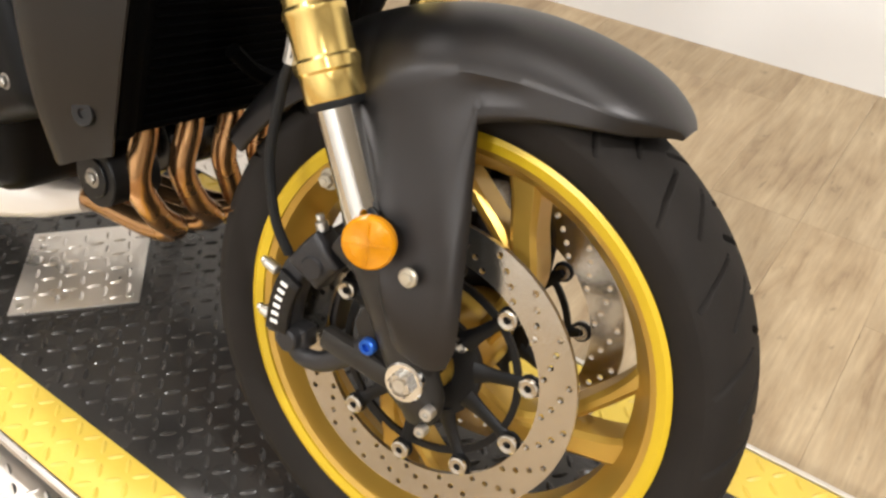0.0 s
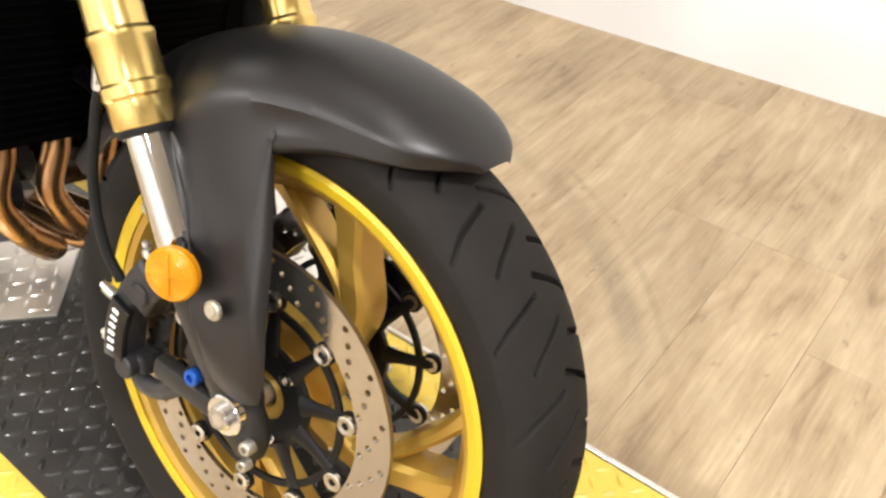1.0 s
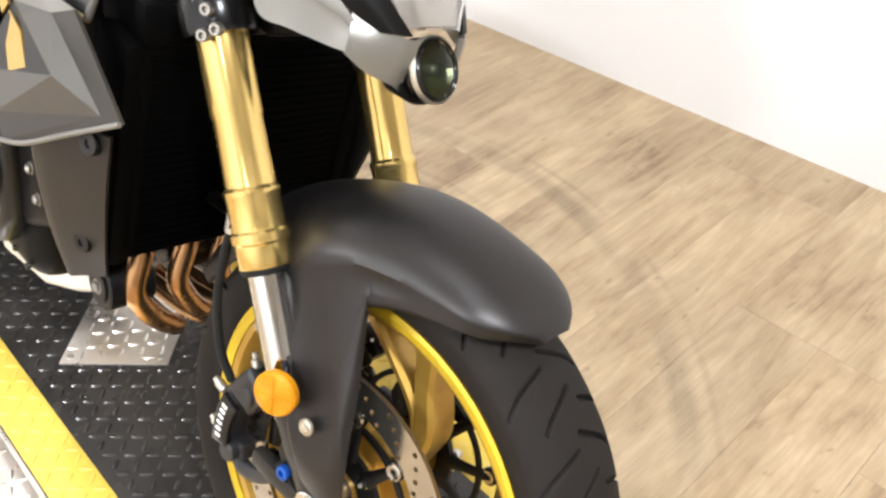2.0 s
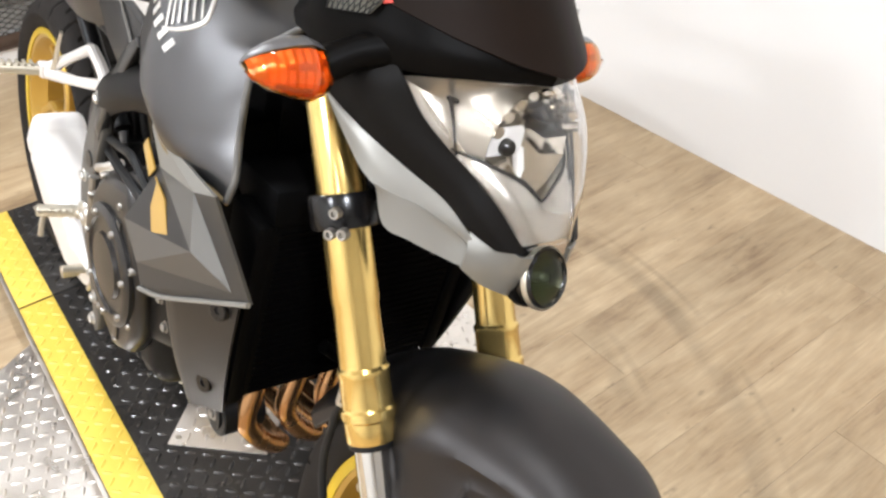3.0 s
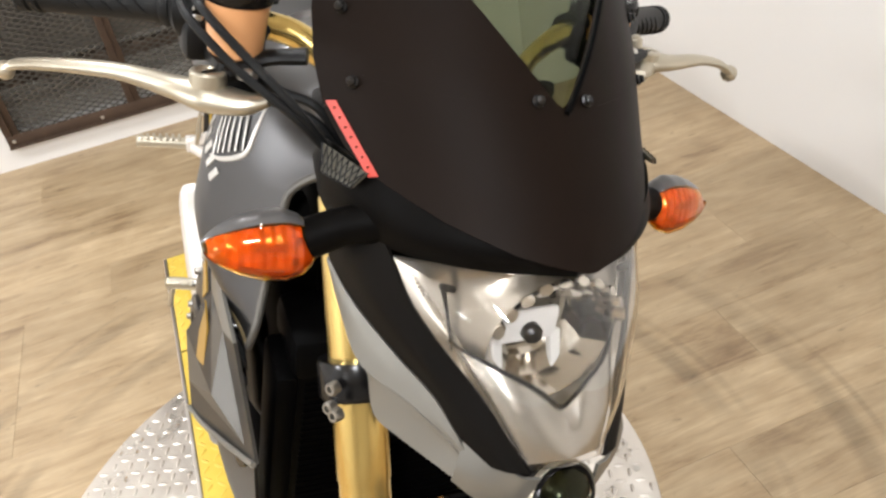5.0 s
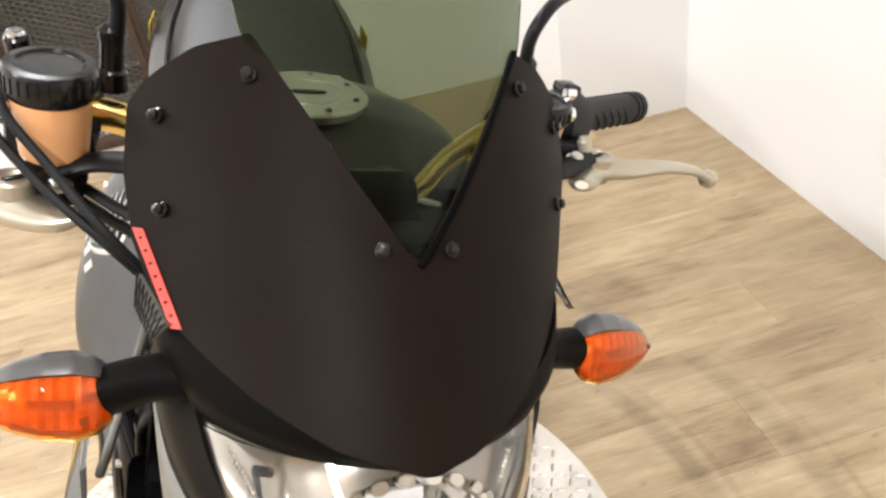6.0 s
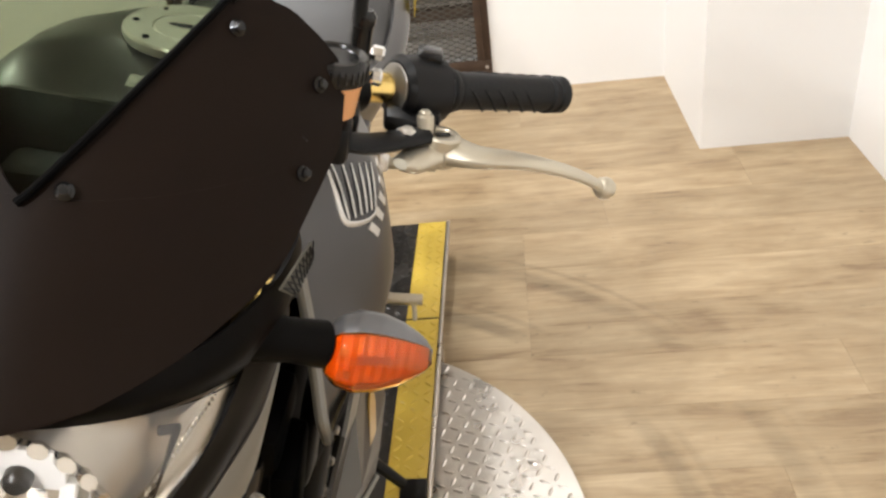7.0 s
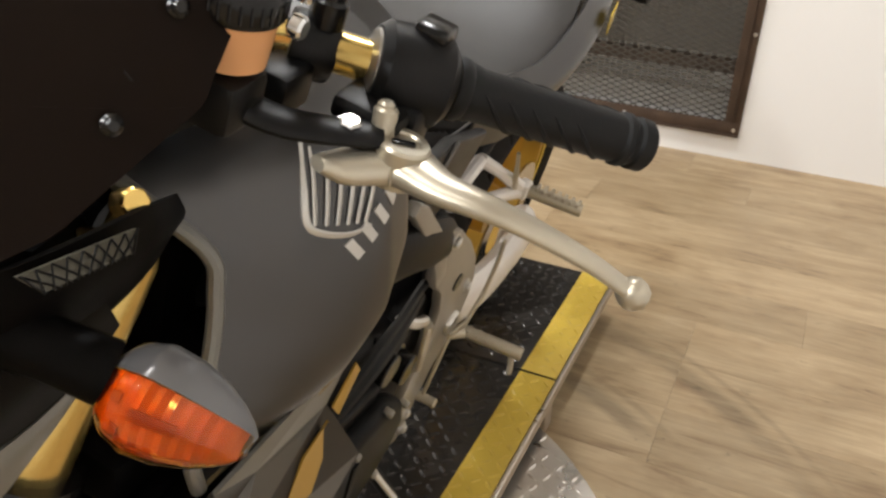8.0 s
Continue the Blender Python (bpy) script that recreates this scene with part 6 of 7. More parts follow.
# spine frame and side plates
for s in (-1, 1):
    fr = [tube([V(-0.36, s * 0.06, 0.86), V(-0.50, s * 0.14, 0.78), V(-0.70, s * 0.165, 0.72), V(-0.86, s * 0.150, 0.62), V(-0.93, s * 0.135, 0.48), V(-0.95, s * 0.12, 0.36)], [0.03, 0.034, 0.032, 0.034, 0.036, 0.03], 14, 6, flat=0.55, side=(0, 1, 0))]
    bpart("frame_beam", join(*fr), "engine_black", label="black frame beam")
    blade = slab([(-0.637, 0.799), (-0.646, 0.810), (-0.675, 0.792), (-0.703, 0.765), (-0.745, 0.725), (-0.779, 0.687), (-0.805, 0.650), (-0.824, 0.615), (-0.805, 0.595), (-0.785, 0.630), (-0.760, 0.664), (-0.730, 0.700), (-0.703, 0.731), (-0.668, 0.768)], s * 0.162, s * 0.176, 0.003)
    bpart("frame_blade", blade, "cast_beige" if s > 0 else "engine_grey", label="silver curved frame blade" if s > 0 else "grey curved frame blade")
    hang_line = [(-0.786, 0.700), (-0.845, 0.668), (-0.905, 0.618), (-0.968, 0.553), (-1.000, 0.500), (-1.010, 0.454), (-1.000, 0.387), (-0.970, 0.355), (-0.949, 0.338), (-0.925, 0.290), (-0.912, 0.263), (-0.890, 0.210), (-0.868, 0.220), (-0.850, 0.260), (-0.845, 0.320), (-0.850, 0.380), (-0.878, 0.450), (-0.872, 0.510), (-0.850, 0.555), (-0.795, 0.612)]
    slim = 1.0 if s > 0 else 0.55
    hang = slab([(-0.786 + (x + 0.786) * slim, z) for x, z in hang_line], s * 0.158, s * 0.174, 0.004)
    hg = bpart("frame_plate", hang, "cast_beige" if s > 0 else "silver_plastic", label="silver cast pivot plate" if s > 0 else "grey cast pivot plate")
    bpart("plate_hole", rod((-0.786 - 0.120 * slim, s * 0.173, 0.544), (-0.786 - 0.120 * slim, s * 0.1765, 0.544), 0.014, 20), "engine_grey", hg)
    bpart("pivot_cap", along(lathe([(0, 0.004), (0.010, 0.004), (0.012, 0.007), (0.020, 0.007), (0.022, 0.004), (0.022, -0.004), (0, -0.004)], 28, closed=False, axis="z"), V(-0.786 - 0.169 * slim, s * 0.174, 0.43), V(-0.786 - 0.169 * slim, s * 0.184, 0.43)), "steel", hg)
    for bx, bz in ((-0.82, 0.665), (-0.965, 0.50), (-0.885, 0.285), (-0.90, 0.235)):
        bpart("bracket_bolt", hexbolt((-0.786 + (bx + 0.786) * slim, s * 0.173, bz), (0, s, 0), 0.008, 0.008), "steel", hg)
    if s > 0:
        bpart("heel_plate", slab([(-1.052, 0.545), (-1.064, 0.500), (-1.052, 0.430), (-1.000, 0.400), (-0.925, 0.432), (-0.895, 0.330), (-0.888, 0.336), (-0.914, 0.446), (-0.995, 0.416), (-1.040, 0.444), (-1.050, 0.500), (-1.044, 0.545)], s * 0.186, s * 0.191, 0.001), "alu", hg, "thin polished heel plate")
    cover = slab([(-0.865, 0.795), (-0.750, 0.828), (-0.672, 0.815), (-0.665, 0.790), (-0.714, 0.705), (-0.763, 0.719), (-0.82, 0.75)], s * 0.140, s * 0.156, 0.005)
    cvp = bpart("side_cover", cover, "dark_panel", label="dark grey side cover under the tank")
    bpart("cover_edge", tube([V(-0.755, s * 0.158, 0.826), V(-0.705, s * 0.159, 0.775), V(-0.712, s * 0.159, 0.715)], 0.0028, 8, 5), "silver_plastic", cvp)
    # rider's peg
    out = 1.0 if s < 0 else 1.45
    pg = V(-0.928 if s < 0 else -1.045, s * (0.152 if s < 0 else 0.160), 0.408 if s < 0 else 0.350)
    peg = bpart("foot_peg", join(rod(pg + V(0.02, 0, -0.004), pg + V(0, s * 0.022, 0), 0.012, 14), rod(pg + V(0, s * 0.018, 0), pg + V(-0.012, s * 0.085 * out, 0.006), 0.011, 14), *[box(pg + V(-0.002 * k, s * (0.03 + 0.011 * k * out), 0.0085), (0.020, 0.005, 0.005), 0.001) for k in range(6)]), "alu", label="silver ribbed foot peg")
    bpart("peg_feeler", tube([pg + V(-0.012, s * 0.074 * out, -0.004), pg + V(-0.013, s * 0.078 * out, -0.025), pg + V(-0.014, s * 0.080 * out, -0.045)], 0.005, 8, 2), "alu", peg)
    # pedal or shifter
    pd = bpart("foot_lever", join(tube([V(-1.03, s * 0.145, 0.318), V(-0.99, s * 0.150, 0.300), V(-0.94, s * 0.152, 0.292), V(-0.915, s * 0.152, 0.294)], [0.010, 0.007, 0.007, 0.008], 10, 5), rod((-0.922, s * 0.145, 0.292), (-0.922, s * 0.206, 0.297), 0.0085, 12)), "alu", label="silver foot lever")
    # passenger peg on its bracket
    pb = bpart("passenger_bracket", join(tube([V(-1.020, s * 0.118, 0.668), V(-1.07, s * 0.140, 0.635), V(-1.122, s * 0.165, 0.597)], [0.010, 0.009, 0.012], 10, 5),
                                         tube([V(-0.935, s * 0.120, 0.632), V(-1.03, s * 0.142, 0.607), V(-1.122, s * 0.165, 0.590)], [0.011, 0.009, 0.012], 10, 5),
                                         tube([V(-1.020, s * 0.118, 0.668), V(-0.975, s * 0.118, 0.652), V(-0.935, s * 0.120, 0.632)], 0.010, 10, 4), box((-1.128, s * 0.170, 0.594), (0.03, 0.02, 0.026), 0.005)), "alu_white", label="silver passenger peg bracket")
    bpart("passenger_peg", join(rod((-1.128, s * 0.176, 0.594), (-1.140, s * 0.265, 0.598), 0.0105, 12), *[box((-1.131 - 0.0016 * k, s * (0.190 + 0.011 * k), 0.606), (0.022, 0.005, 0.006), 0.001) for k in range(7)]), "alu", pb)
    bpart("strap_hook", tube([V(-1.100, s * 0.160, 0.604), V(-1.075, s * 0.160, 0.650), V(-1.055, s * 0.158, 0.685)], [0.006, 0.004, 0.003], 8, 3), "alu", pb)
    for line in ([V(-0.86, s * 0.10, 0.72), V(-1.05, s * 0.11, 0.74), V(-1.25, s * 0.10, 0.85), V(-1.45, s * 0.07, 0.90)], [V(-0.95, s * 0.09, 0.55), V(-1.10, s * 0.10, 0.68), V(-1.25, s * 0.10, 0.82)]):
        bpart("frame_rail", tube(line, 0.015, 12, 4), "black_plastic")
bpart("shock_absorber", tube([V(-1.00, -0.06, 0.60), V(-0.93, -0.06, 0.42), V(-0.90, -0.06, 0.33)], 0.028, 16, 4), "black_gloss", label="black rear shock absorber")

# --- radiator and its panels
# void_black puts the shade between these parts into their colour
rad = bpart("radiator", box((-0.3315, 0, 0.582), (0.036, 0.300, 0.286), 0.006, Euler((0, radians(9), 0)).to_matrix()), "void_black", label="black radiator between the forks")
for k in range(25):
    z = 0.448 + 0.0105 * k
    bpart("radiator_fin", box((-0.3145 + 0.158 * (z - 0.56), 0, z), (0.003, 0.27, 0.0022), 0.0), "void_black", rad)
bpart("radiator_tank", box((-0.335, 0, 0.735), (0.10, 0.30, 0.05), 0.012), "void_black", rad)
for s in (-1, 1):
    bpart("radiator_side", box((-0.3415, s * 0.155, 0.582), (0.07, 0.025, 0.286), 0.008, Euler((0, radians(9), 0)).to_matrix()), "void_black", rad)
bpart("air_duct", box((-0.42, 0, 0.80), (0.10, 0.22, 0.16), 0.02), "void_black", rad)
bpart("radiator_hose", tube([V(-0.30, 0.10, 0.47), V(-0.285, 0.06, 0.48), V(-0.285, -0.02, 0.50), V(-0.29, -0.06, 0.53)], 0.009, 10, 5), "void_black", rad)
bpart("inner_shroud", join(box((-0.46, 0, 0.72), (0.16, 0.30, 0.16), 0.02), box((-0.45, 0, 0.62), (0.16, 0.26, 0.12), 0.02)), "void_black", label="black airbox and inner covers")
for s in (-1, 1):
    # shroud: a faceted blade with its point forward
    pts = {"a": (-0.506, 0.203, 0.750), "b": (-0.463, 0.208, 0.714), "c": (-0.363, 0.208, 0.729), "d": (-0.271, 0.200, 0.653), "m": (-0.325, 0.225, 0.678), "e": (-0.320, 0.203, 0.744), "t": (-0.239, 0.194, 0.656),
           "p": (-0.506, 0.235, 0.627), "q": (-0.452, 0.238, 0.594), "r": (-0.436, 0.238, 0.567), "u": (-0.394, 0.228, 0.578)}

    def facets(*faces):
        bm = bmesh.new()
        vs = {k: bm.verts.new((pts[k][0], s * pts[k][1], pts[k][2])) for k in sorted(set("".join(faces)))}
        for face in faces:
            bm.faces.new([vs[k] for k in face])
        return shell(bm, 0.004, (0.2, s, 0))

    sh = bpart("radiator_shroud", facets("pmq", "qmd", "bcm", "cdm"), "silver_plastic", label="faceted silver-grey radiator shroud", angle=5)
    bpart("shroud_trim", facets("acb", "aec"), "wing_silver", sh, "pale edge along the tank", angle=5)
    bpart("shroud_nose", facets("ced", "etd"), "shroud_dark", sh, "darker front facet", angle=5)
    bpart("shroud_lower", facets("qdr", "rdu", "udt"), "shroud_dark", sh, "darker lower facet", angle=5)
    bpart("shroud_inset", facets("bmp"), "dark_panel", sh, angle=5)
    bpart("shroud_bead", tube([V(x, s * (y + 0.002), z) for x, y, z in (pts["r"], pts["u"], (-0.315, 0.212, 0.618), pts["t"])], 0.0032, 8, 3), "wing_silver", sh, "pale lower edge")
    bpart("shroud_stripe", shell(surf([[V(-0.456, s * 0.2165, 0.705), V(-0.450, s * 0.2165, 0.700)], [V(-0.420, s * 0.2185, 0.694), V(-0.446, s * 0.2245, 0.672)], [V(-0.384, s * 0.2275, 0.663), V(-0.426, s * 0.2305, 0.650)]]), 0.002, (0, s, 0)), "gold_paint", sh, "gold flash on the shroud")
    bpart("shroud_stripe", shell(surf([[V(-0.500, s * 0.210, 0.735), V(-0.508, s * 0.212, 0.722)], [V(-0.466, s * 0.213, 0.710), V(-0.474, s * 0.217, 0.697)]]), 0.002, (0, s, 0)), "gold_paint", sh, "gold flash on the shroud")
    for k in range(26):
        q = (k + 1) / 27
        p0 = V(-0.463, s * 0.2085, 0.714).lerp(V(-0.325, s * 0.2255, 0.678), q)
        p1 = V(-0.363, s * 0.2085, 0.729).lerp(V(-0.271, s * 0.2005, 0.653), q)
        bpart("shroud_rib", rod(p0.lerp(p1, 0.06), p0.lerp(p1, 0.92), 0.0007, 5), "silver_plastic", sh)
    # lower side panel with two rubber-mounted bolts
    rowsP = [
        [(-0.272, 0.190, 0.628), (-0.330, 0.204, 0.618), (-0.395, 0.222, 0.600), (-0.412, 0.216, 0.596)],
        [(-0.292, 0.186, 0.560), (-0.345, 0.200, 0.550), (-0.405, 0.214, 0.540), (-0.424, 0.206, 0.535)],
        [(-0.318, 0.176, 0.480), (-0.365, 0.190, 0.470), (-0.408, 0.200, 0.460), (-0.428, 0.192, 0.455)],
        [(-0.340, 0.165, 0.418), (-0.375, 0.176, 0.404), (-0.402, 0.182, 0.390), (-0.418, 0.178, 0.388)],
    ]
    b = shell(surf(fine([[V(*p) for p in r] for r in rowsP], 3)), 0.004, (0.3, 1, 0))
    if s < 0:
        mirror_y(b)
    pn = bpart("side_panel", b, "dark_panel", label="dark grey lower radiator panel")
    for c, n in ((V(-0.300, s * 0.196, 0.612), (0.25, s, 0.1)), (V(-0.356, s * 0.182, 0.463), (0.25, s, 0.1))):
        nn = Vector(n).normalized()
        bpart("panel_bolt", along(lathe([(0, 0.004), (0.0045, 0.004), (0.005, 0.006), (0.0125, 0.006), (0.0135, 0.003), (0.0135, -0.004), (0, -0.004)], 24, closed=False, axis="z"), c, c + nn), "black_gloss", pn)

# --- engine
eng = bpart("engine", box((-0.70, 0, 0.36), (0.30, 0.34, 0.17), 0.045, seg=4), "engine_black", label="black four-cylinder engine")
bpart("cylinder_block", box((-0.60, 0, 0.50), (0.22, 0.36, 0.26), 0.03, Euler((0, radians(-25), 0)).to_matrix(), 4), "engine_black", eng)
bpart("cylinder_head", box((-0.47, 0, 0.60), (0.16, 0.34, 0.14), 0.03, Euler((0, radians(-30), 0)).to_matrix(), 4), "engine_black", eng)
bpart("gearbox", box((-0.86, 0, 0.42), (0.16, 0.30, 0.24), 0.04, None, 4), "engine_black", eng)
for s in (-1, 1):
    low = 1.0 if s < 0 else 0.62
    cv = bpart("engine_cover", slab([(x, 0.318 + (z - 0.318) * low) for x, z in [(-0.768, 0.470), (-0.745, 0.545), (-0.700, 0.596), (-0.650, 0.615), (-0.585, 0.625), (-0.562, 0.590), (-0.556, 0.480), (-0.558, 0.395), (-0.590, 0.345), (-0.645, 0.318), (-0.710, 0.340), (-0.750, 0.390)]], s * 0.165, s * 0.204, 0.016, 4), "engine_grey" if s < 0 else "engine_black", label="grey clutch casing" if s < 0 else "black alternator casing")
    bpart("casing_rib", slab([(x, 0.318 + (z - 0.318) * low) for x, z in [(-0.640, 0.350), (-0.622, 0.352), (-0.612, 0.440), (-0.606, 0.560), (-0.622, 0.560), (-0.630, 0.440)]], s * 0.200, s * 0.2075, 0.002), "engine_grey" if s < 0 else "engine_black", cv)
    for k in range(8):
        a = radians(45 * k + 15)
        bpart("cover_bolt", capbolt((-0.662 + 0.098 * math.cos(a), s * 0.196, 0.318 + (0.152 + 0.130 * math.sin(a)) * low), (0, s, 0), 0.0055, 0.012), "dark_steel", cv)
    if s < 0:
        ring = lathe([(0.0, s * 0.203), (0.094, s * 0.203), (0.094, s * 0.209), (0.088, s * 0.213), (0.074, s * 0.213), (0.071, s * 0.209), (0.052, s * 0.209), (0.049, s * 0.215), (0.024, s * 0.217), (0.0, s * 0.217)], 48, closed=False)
        ring.transform(Matrix.Translation((-0.655, 0, 0.465)))
        bpart("clutch_cover", ring, "engine_grey", cv, "round clutch cover")
        for k in range(7):
            a = 2 * math.pi * k / 7 + 0.2
            bpart("cover_bolt", capbolt((-0.655 + 0.081 * math.cos(a), s * 0.212, 0.465 + 0.081 * math.sin(a)), (0, s, 0), 0.0050, 0.007), "dark_steel", cv)
    bpart("engine_mount", join(rod((-0.392, s * 0.090, 0.372), (-0.392, s * 0.150, 0.372), 0.034, 28), rod((-0.392, s * 0.150, 0.372), (-0.392, s * 0.153, 0.372), 0.022, 24)), "black_plastic", eng, "round black engine mount")
    bpart("mount_bolt", hexbolt((-0.392, s * 0.152, 0.372), (0, s, 0), 0.0075, 0.006), "dark_steel", eng)
    for k in range(6):
        bpart("crankcase_bolt", capbolt((-0.58 - 0.045 * k, s * 0.166, 0.305 + 0.006 * (k % 3)), (0, s, -0.1), 0.0050, 0.007), "engine_grey", eng)
    for k in range(5):
        bpart("cylinder_bolt", hexbolt((-0.50 - 0.02 * k, s * 0.178, 0.45 + 0.035 * k), (0, s, 0), 0.0065, 0.008), "dark_steel", eng)
    for p, r in ((V(-0.655, s * 0.0, 0.585), 0.026), (V(-0.725, s * 0.0, 0.530), 0.026)):
        bpart("throttle_body", join(rod(p + V(0, s * 0.08, 0), p + V(0, s * 0.178, 0), r, 24), rod(p + V(0, s * 0.17, 0), p + V(0, s * 0.198, 0), r * 0.8, 24)), "black_gloss", eng, "round black intake cap")
    bpart("hose_joint", tube([V(-0.73, s * 0.165, 0.59), V(-0.755, s * 0.178, 0.575), V(-0.785, s * 0.180, 0.560)], 0.0075, 10, 3), "steel", eng)
    bpart("linkage_rod", tube([V(-0.815, s * 0.178, 0.530), V(-0.822, s * 0.180, 0.480), V(-0.836, s * 0.178, 0.430)], 0.0075, 10, 3), "alu" if s > 0 else "dark_steel", eng)
    bpart("sensor_box", box((-0.56, s * 0.165, 0.56), (0.06, 0.03, 0.09), 0.008), "black_gloss", eng)
    for q, w0 in ((0.0, 0.006), (0.022, 0.0075), (0.045, 0.005)):
        bpart("wiring", tube([V(-0.45, s * 0.165, 0.60 - q), V(-0.53, s * 0.190, 0.635 - q), V(-0.60, s * 0.192, 0.66 - 1.8 * q), V(-0.68, s * 0.182, 0.64 - 1.6 * q), V(-0.80, s * 0.16, 0.60 - q)], w0, 8, 5), "rubber", eng)
for y0, y1, y2 in ((-0.100, -0.118, -0.045), (-0.038, -0.058, 0.012), (0.022, 0.004, 0.062), (0.072, 0.058, 0.100)):
    bpart("exhaust_pipe", tube([V(-0.430, y0, 0.520), V(-0.392, y0, 0.475), V(-0.370, y0 - 0.004, 0.430), V(-0.364, y1, 0.378), V(-0.366, y1 + 0.010, 0.348), V(-0.372, (y1 + y2) / 2, 0.312), V(-0.388, y2, 0.280), V(-0.450, y2 * 0.8, 0.254), V(-0.640, y2 * 0.6, 0.235)], 0.0150, 20, 6), "copper", label="heat-tinted copper-coloured exhaust pipe")
bpart("oil_filter", join(rod((-0.47, -0.02, 0.36), (-0.47, 0.08, 0.36), 0.040, 24), rod((-0.47, -0.03, 0.36), (-0.47, -0.018, 0.36), 0.024, 20)), "black_gloss", eng, "black oil filter")
# collector box and silencer
bpart("exhaust_collector", loft([[V(x, y * w, z0 + z * h) for y, z in [(math.copysign(abs(math.cos(t)) ** 0.5, math.cos(t)), math.copysign(abs(math.sin(t)) ** 0.5, math.sin(t))) for t in [2 * math.pi * k / 24 for k in range(24)]]] for x, w, h, z0 in ((-0.585, 0.045, 0.022, 0.238), (-0.64, 0.085, 0.036, 0.228), (-0.72, 0.100, 0.042, 0.205), (-0.88, 0.105, 0.048, 0.190), (-0.96, 0.07, 0.04, 0.20))]), "alu_white", label="steel exhaust collector under the engine")
axis_m, up_m = V(-0.771, 0, 0.637), V(0.637, 0, 0.771)


def silencer_ring(x, y, z, w, h, n=40, power=0.35):
    """A rounded box section across the silencer's axis."""
    ring = []
    for k in range(n):
        a = 2 * math.pi * k / n
        c, q = math.cos(a), math.sin(a)
        ring.append(V(x, y + w * math.copysign(abs(c) ** power, c), z) + up_m * (h * math.copysign(abs(q) ** power, q)))
    return ring


mu = bpart("silencer", loft([silencer_ring(*r) for r in (
    (-0.895, -0.112, 0.245, 0.024, 0.024), (-0.925, -0.124, 0.270, 0.040, 0.040), (-0.965, -0.137, 0.303, 0.047, 0.051), (-1.050, -0.144, 0.375, 0.049, 0.056),
    (-1.128, -0.147, 0.440, 0.048, 0.056), (-1.135, -0.147, 0.446, 0.046, 0.054), (-1.137, -0.147, 0.447, 0.046, 0.054), (-1.142, -0.147, 0.451, 0.048, 0.056),
    (-1.158, -0.147, 0.463, 0.047, 0.054), (-1.166, -0.147, 0.469, 0.043, 0.050))]), "alu_white", label="short pale silver exhaust silencer", angle=35)
bpart("silencer_outlet", rod(V(-1.160, -0.147, 0.464), V(-1.172, -0.147, 0.4745), 0.020, 24), "black_gloss", mu, "dark outlet")
bpart("silencer_clamp", tube([silencer_ring(-0.915, -0.120, 0.262, 0.038, 0.038, 24)[k % 24] for k in range(25)], 0.004, 8, 1), "steel", mu)
bpart("brake_pedal", join(tube([V(-1.00, -0.120, 0.300), V(-0.965, -0.135, 0.272), V(-0.948, -0.150, 0.271)], 0.006, 8, 4), rod((-0.948, -0.146, 0.271), (-0.950, -0.198, 0.271), 0.0075, 12)), "alu", mu, "silver brake pedal")

# --- rear wheel, swingarm, chain side
RW = V(-1.445, 0, 0.327)


def to_rear(bm):
    bm.transform(Matrix.Translation(RW))
    return bm


rear = bpart("rear_wheel", to_rear(lathe(rim_profile(0.2325, 0.078), 96)), "gold_paint", label="gold cast rear wheel rim")
for s in (-1, 1):
    bpart("rim_lip", to_rear(lathe([(0.2335, s * 0.0795), (0.2285, s * 0.0815), (0.2195, s * 0.0792), (0.2195, s * 0.0755), (0.2325, s * 0.0760)], 96)), "rim_tape", rear)
for c in (100, 10, -80, -170):
    b = y_spoke(c, 0.026)
    b.transform(Matrix.Translation((0, -0.035, 0)))
    bpart("spoke", to_rear(b), "gold_paint", rear)
bpart("hub", to_rear(lathe([(0.02, -0.075), (0.05, -0.070), (0.055, -0.05), (0.06, 0.0), (0.05, 0.07), (0.02, 0.07)], 40)), "gold_paint", rear)
bpart("tyre", to_rear(tyre_mesh(0.232, 0.076, 0.315, 0.091, ROAD_TREAD, 480, 60)), "tyre", rear, "black rear tyre", angle=60)
bpart("rear_disc", to_rear(ring_with_holes(0.085, 0.128, [], 0.003, 0.094, 0.099)), "rotor", rear)
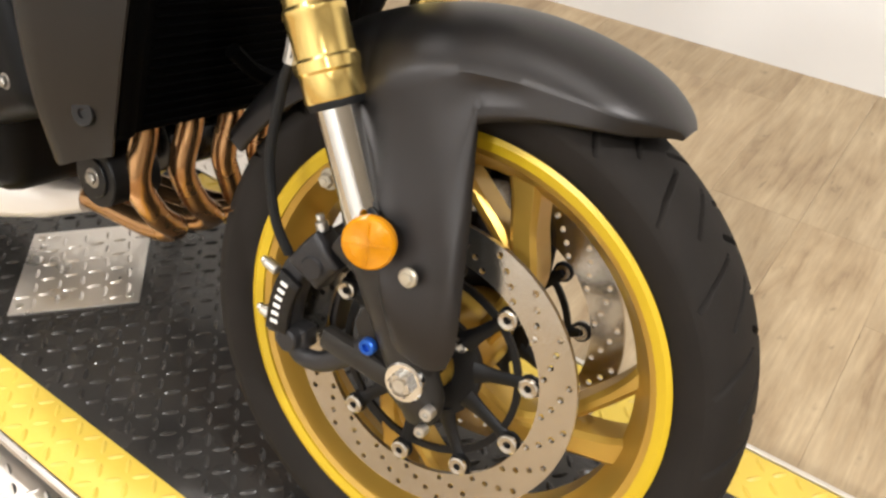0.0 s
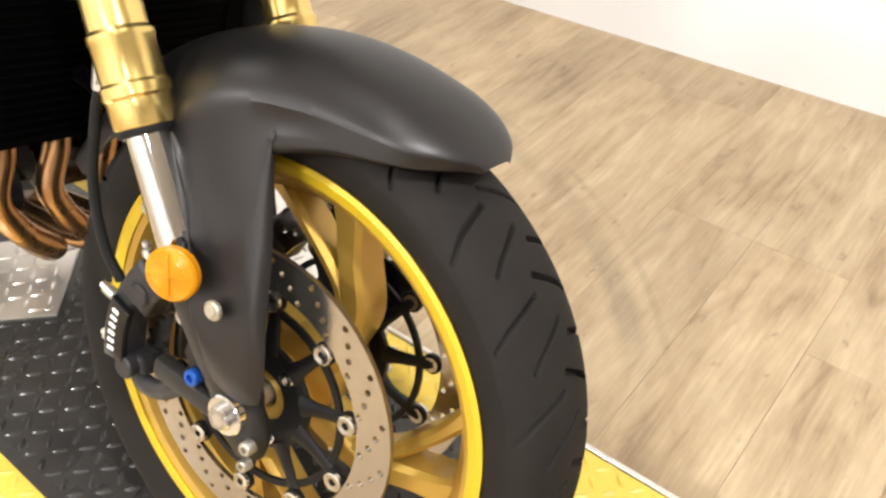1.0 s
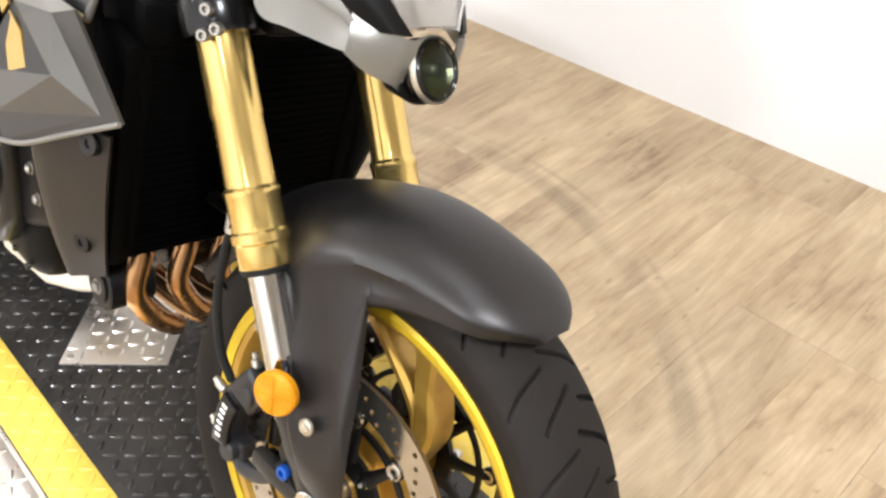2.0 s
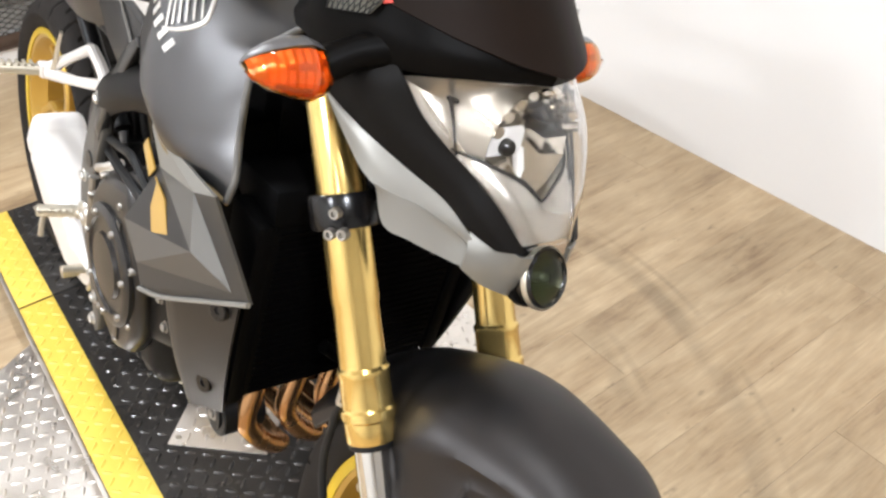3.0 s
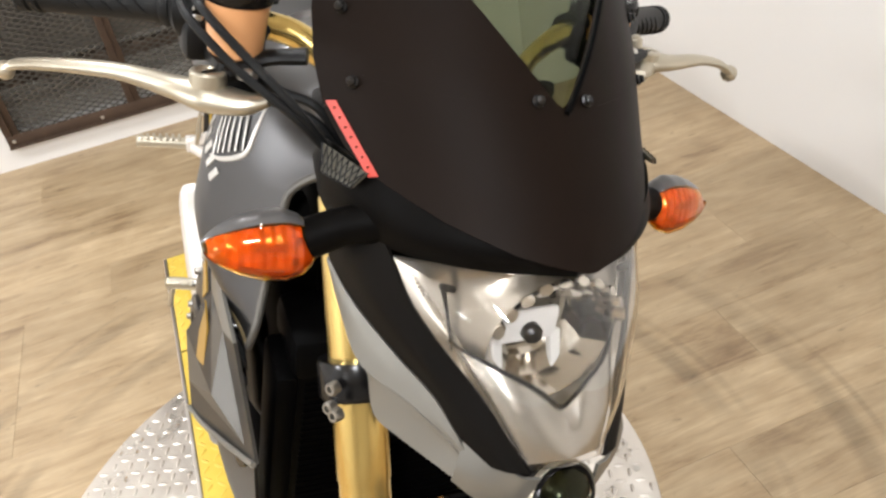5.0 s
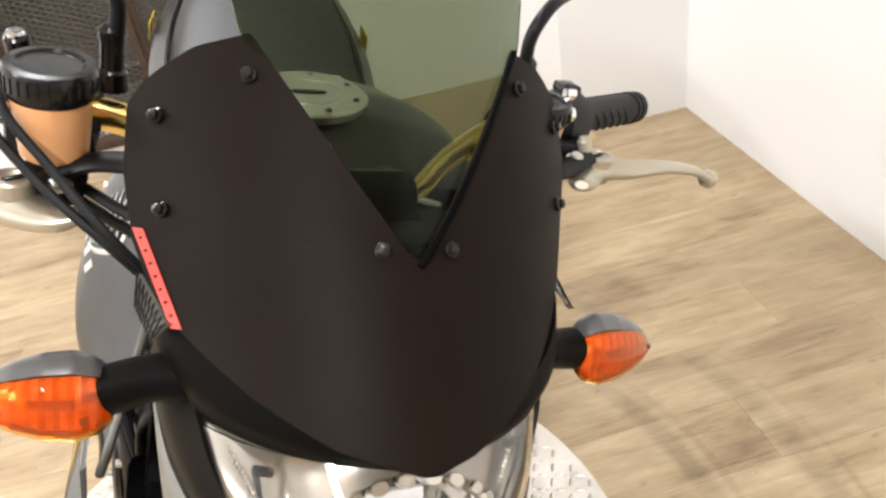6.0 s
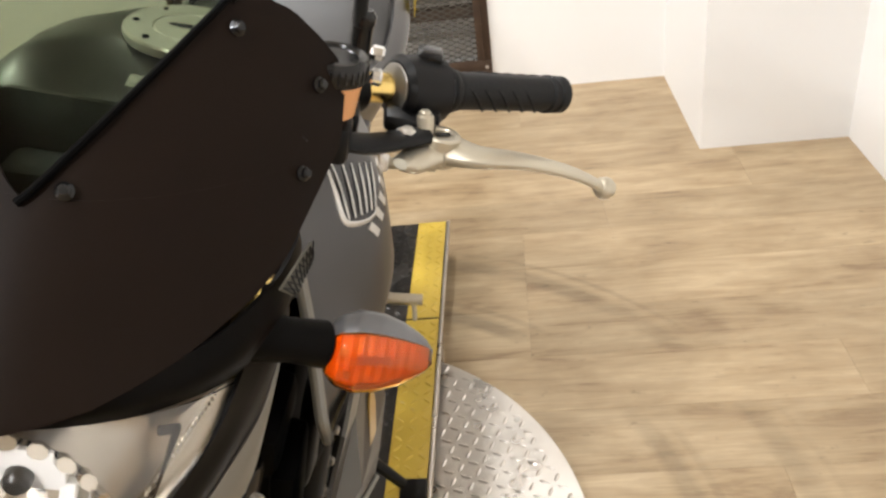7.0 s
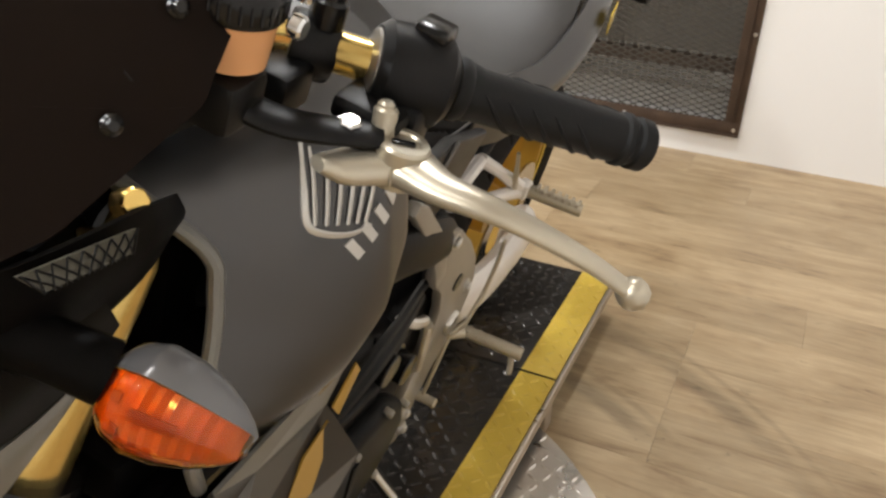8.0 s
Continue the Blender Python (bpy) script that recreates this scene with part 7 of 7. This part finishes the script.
bpart("swingarm", join(tube([V(-0.95, 0.10, 0.38), V(-1.10, 0.145, 0.36), V(-1.30, 0.150, 0.335), V(-1.445, 0.130, 0.315)], [0.05, 0.045, 0.042, 0.06], 16, 5, flat=0.6, side=(0, 1, 0)), tube([V(-0.95, -0.10, 0.38), V(-1.04, -0.10, 0.37), V(-1.10, 0.0, 0.36)], 0.04, 14, 4)), "alu_white", label="silver single-sided swingarm")
# side stand, down on the deck
sd = bpart("side_stand", join(tube([V(-0.80, 0.135, 0.26), V(-0.808, 0.200, 0.205), V(-0.814, 0.300, 0.122)], [0.013, 0.011, 0.010], 12, 4), box((-0.818, 0.322, 0.1005), (0.055, 0.050, 0.009), 0.002, Euler((radians(16.2), 0, 0)).to_matrix()), box((-0.80, 0.13, 0.262), (0.04, 0.03, 0.04), 0.006)), "black_plastic", label="black side stand")
bpart("stand_spring", tube([V(-0.792, 0.155, 0.265), V(-0.797, 0.195, 0.228), V(-0.800, 0.225, 0.205)], 0.005, 8, 3), "steel", sd)


# ---------------------------------------------------------------- floor planks, laid last
PW, PL, PT = 0.182, 1.22, 0.004
plank_mesh = {}


def plank(x0, y0, y1):
    key = round(y1 - y0, 3)
    if key not in plank_mesh:
        bm = box((0, 0, PT / 2), (PW - 0.0005, y1 - y0 - 0.0005, PT), 0.0003, seg=1)
        me = bpy.data.meshes.new("plank")
        bm.to_mesh(me)
        bm.free()
        me.materials.append(M["wood"])
        plank_mesh[key] = me
    ob = new("plank", plank_mesh[key])
    ob.location = (x0 + PW / 2, (y0 + y1) / 2, FLOOR_Z - 0.004)
    ob.parent = floor


rng = random.Random(4)
x = WALL_BACK_X
n = 0
while x < ROOM_X - PW:
    y1 = WALL_LEFT_Y if x > WALL_STEP_X - PW else WALL_STEP_Y + 0.02
    y = y1 + rng.choice((0.15, 0.4, 0.62, 0.85, 1.05)) - 0.0
    top = y1
    while top > ROOM_Y + 0.05:
        lo = max(ROOM_Y, y - PL)
        if top - lo > 0.03:
            plank(x, round(lo, 2), round(top, 2))
        top = lo
        y = lo
    x += PW
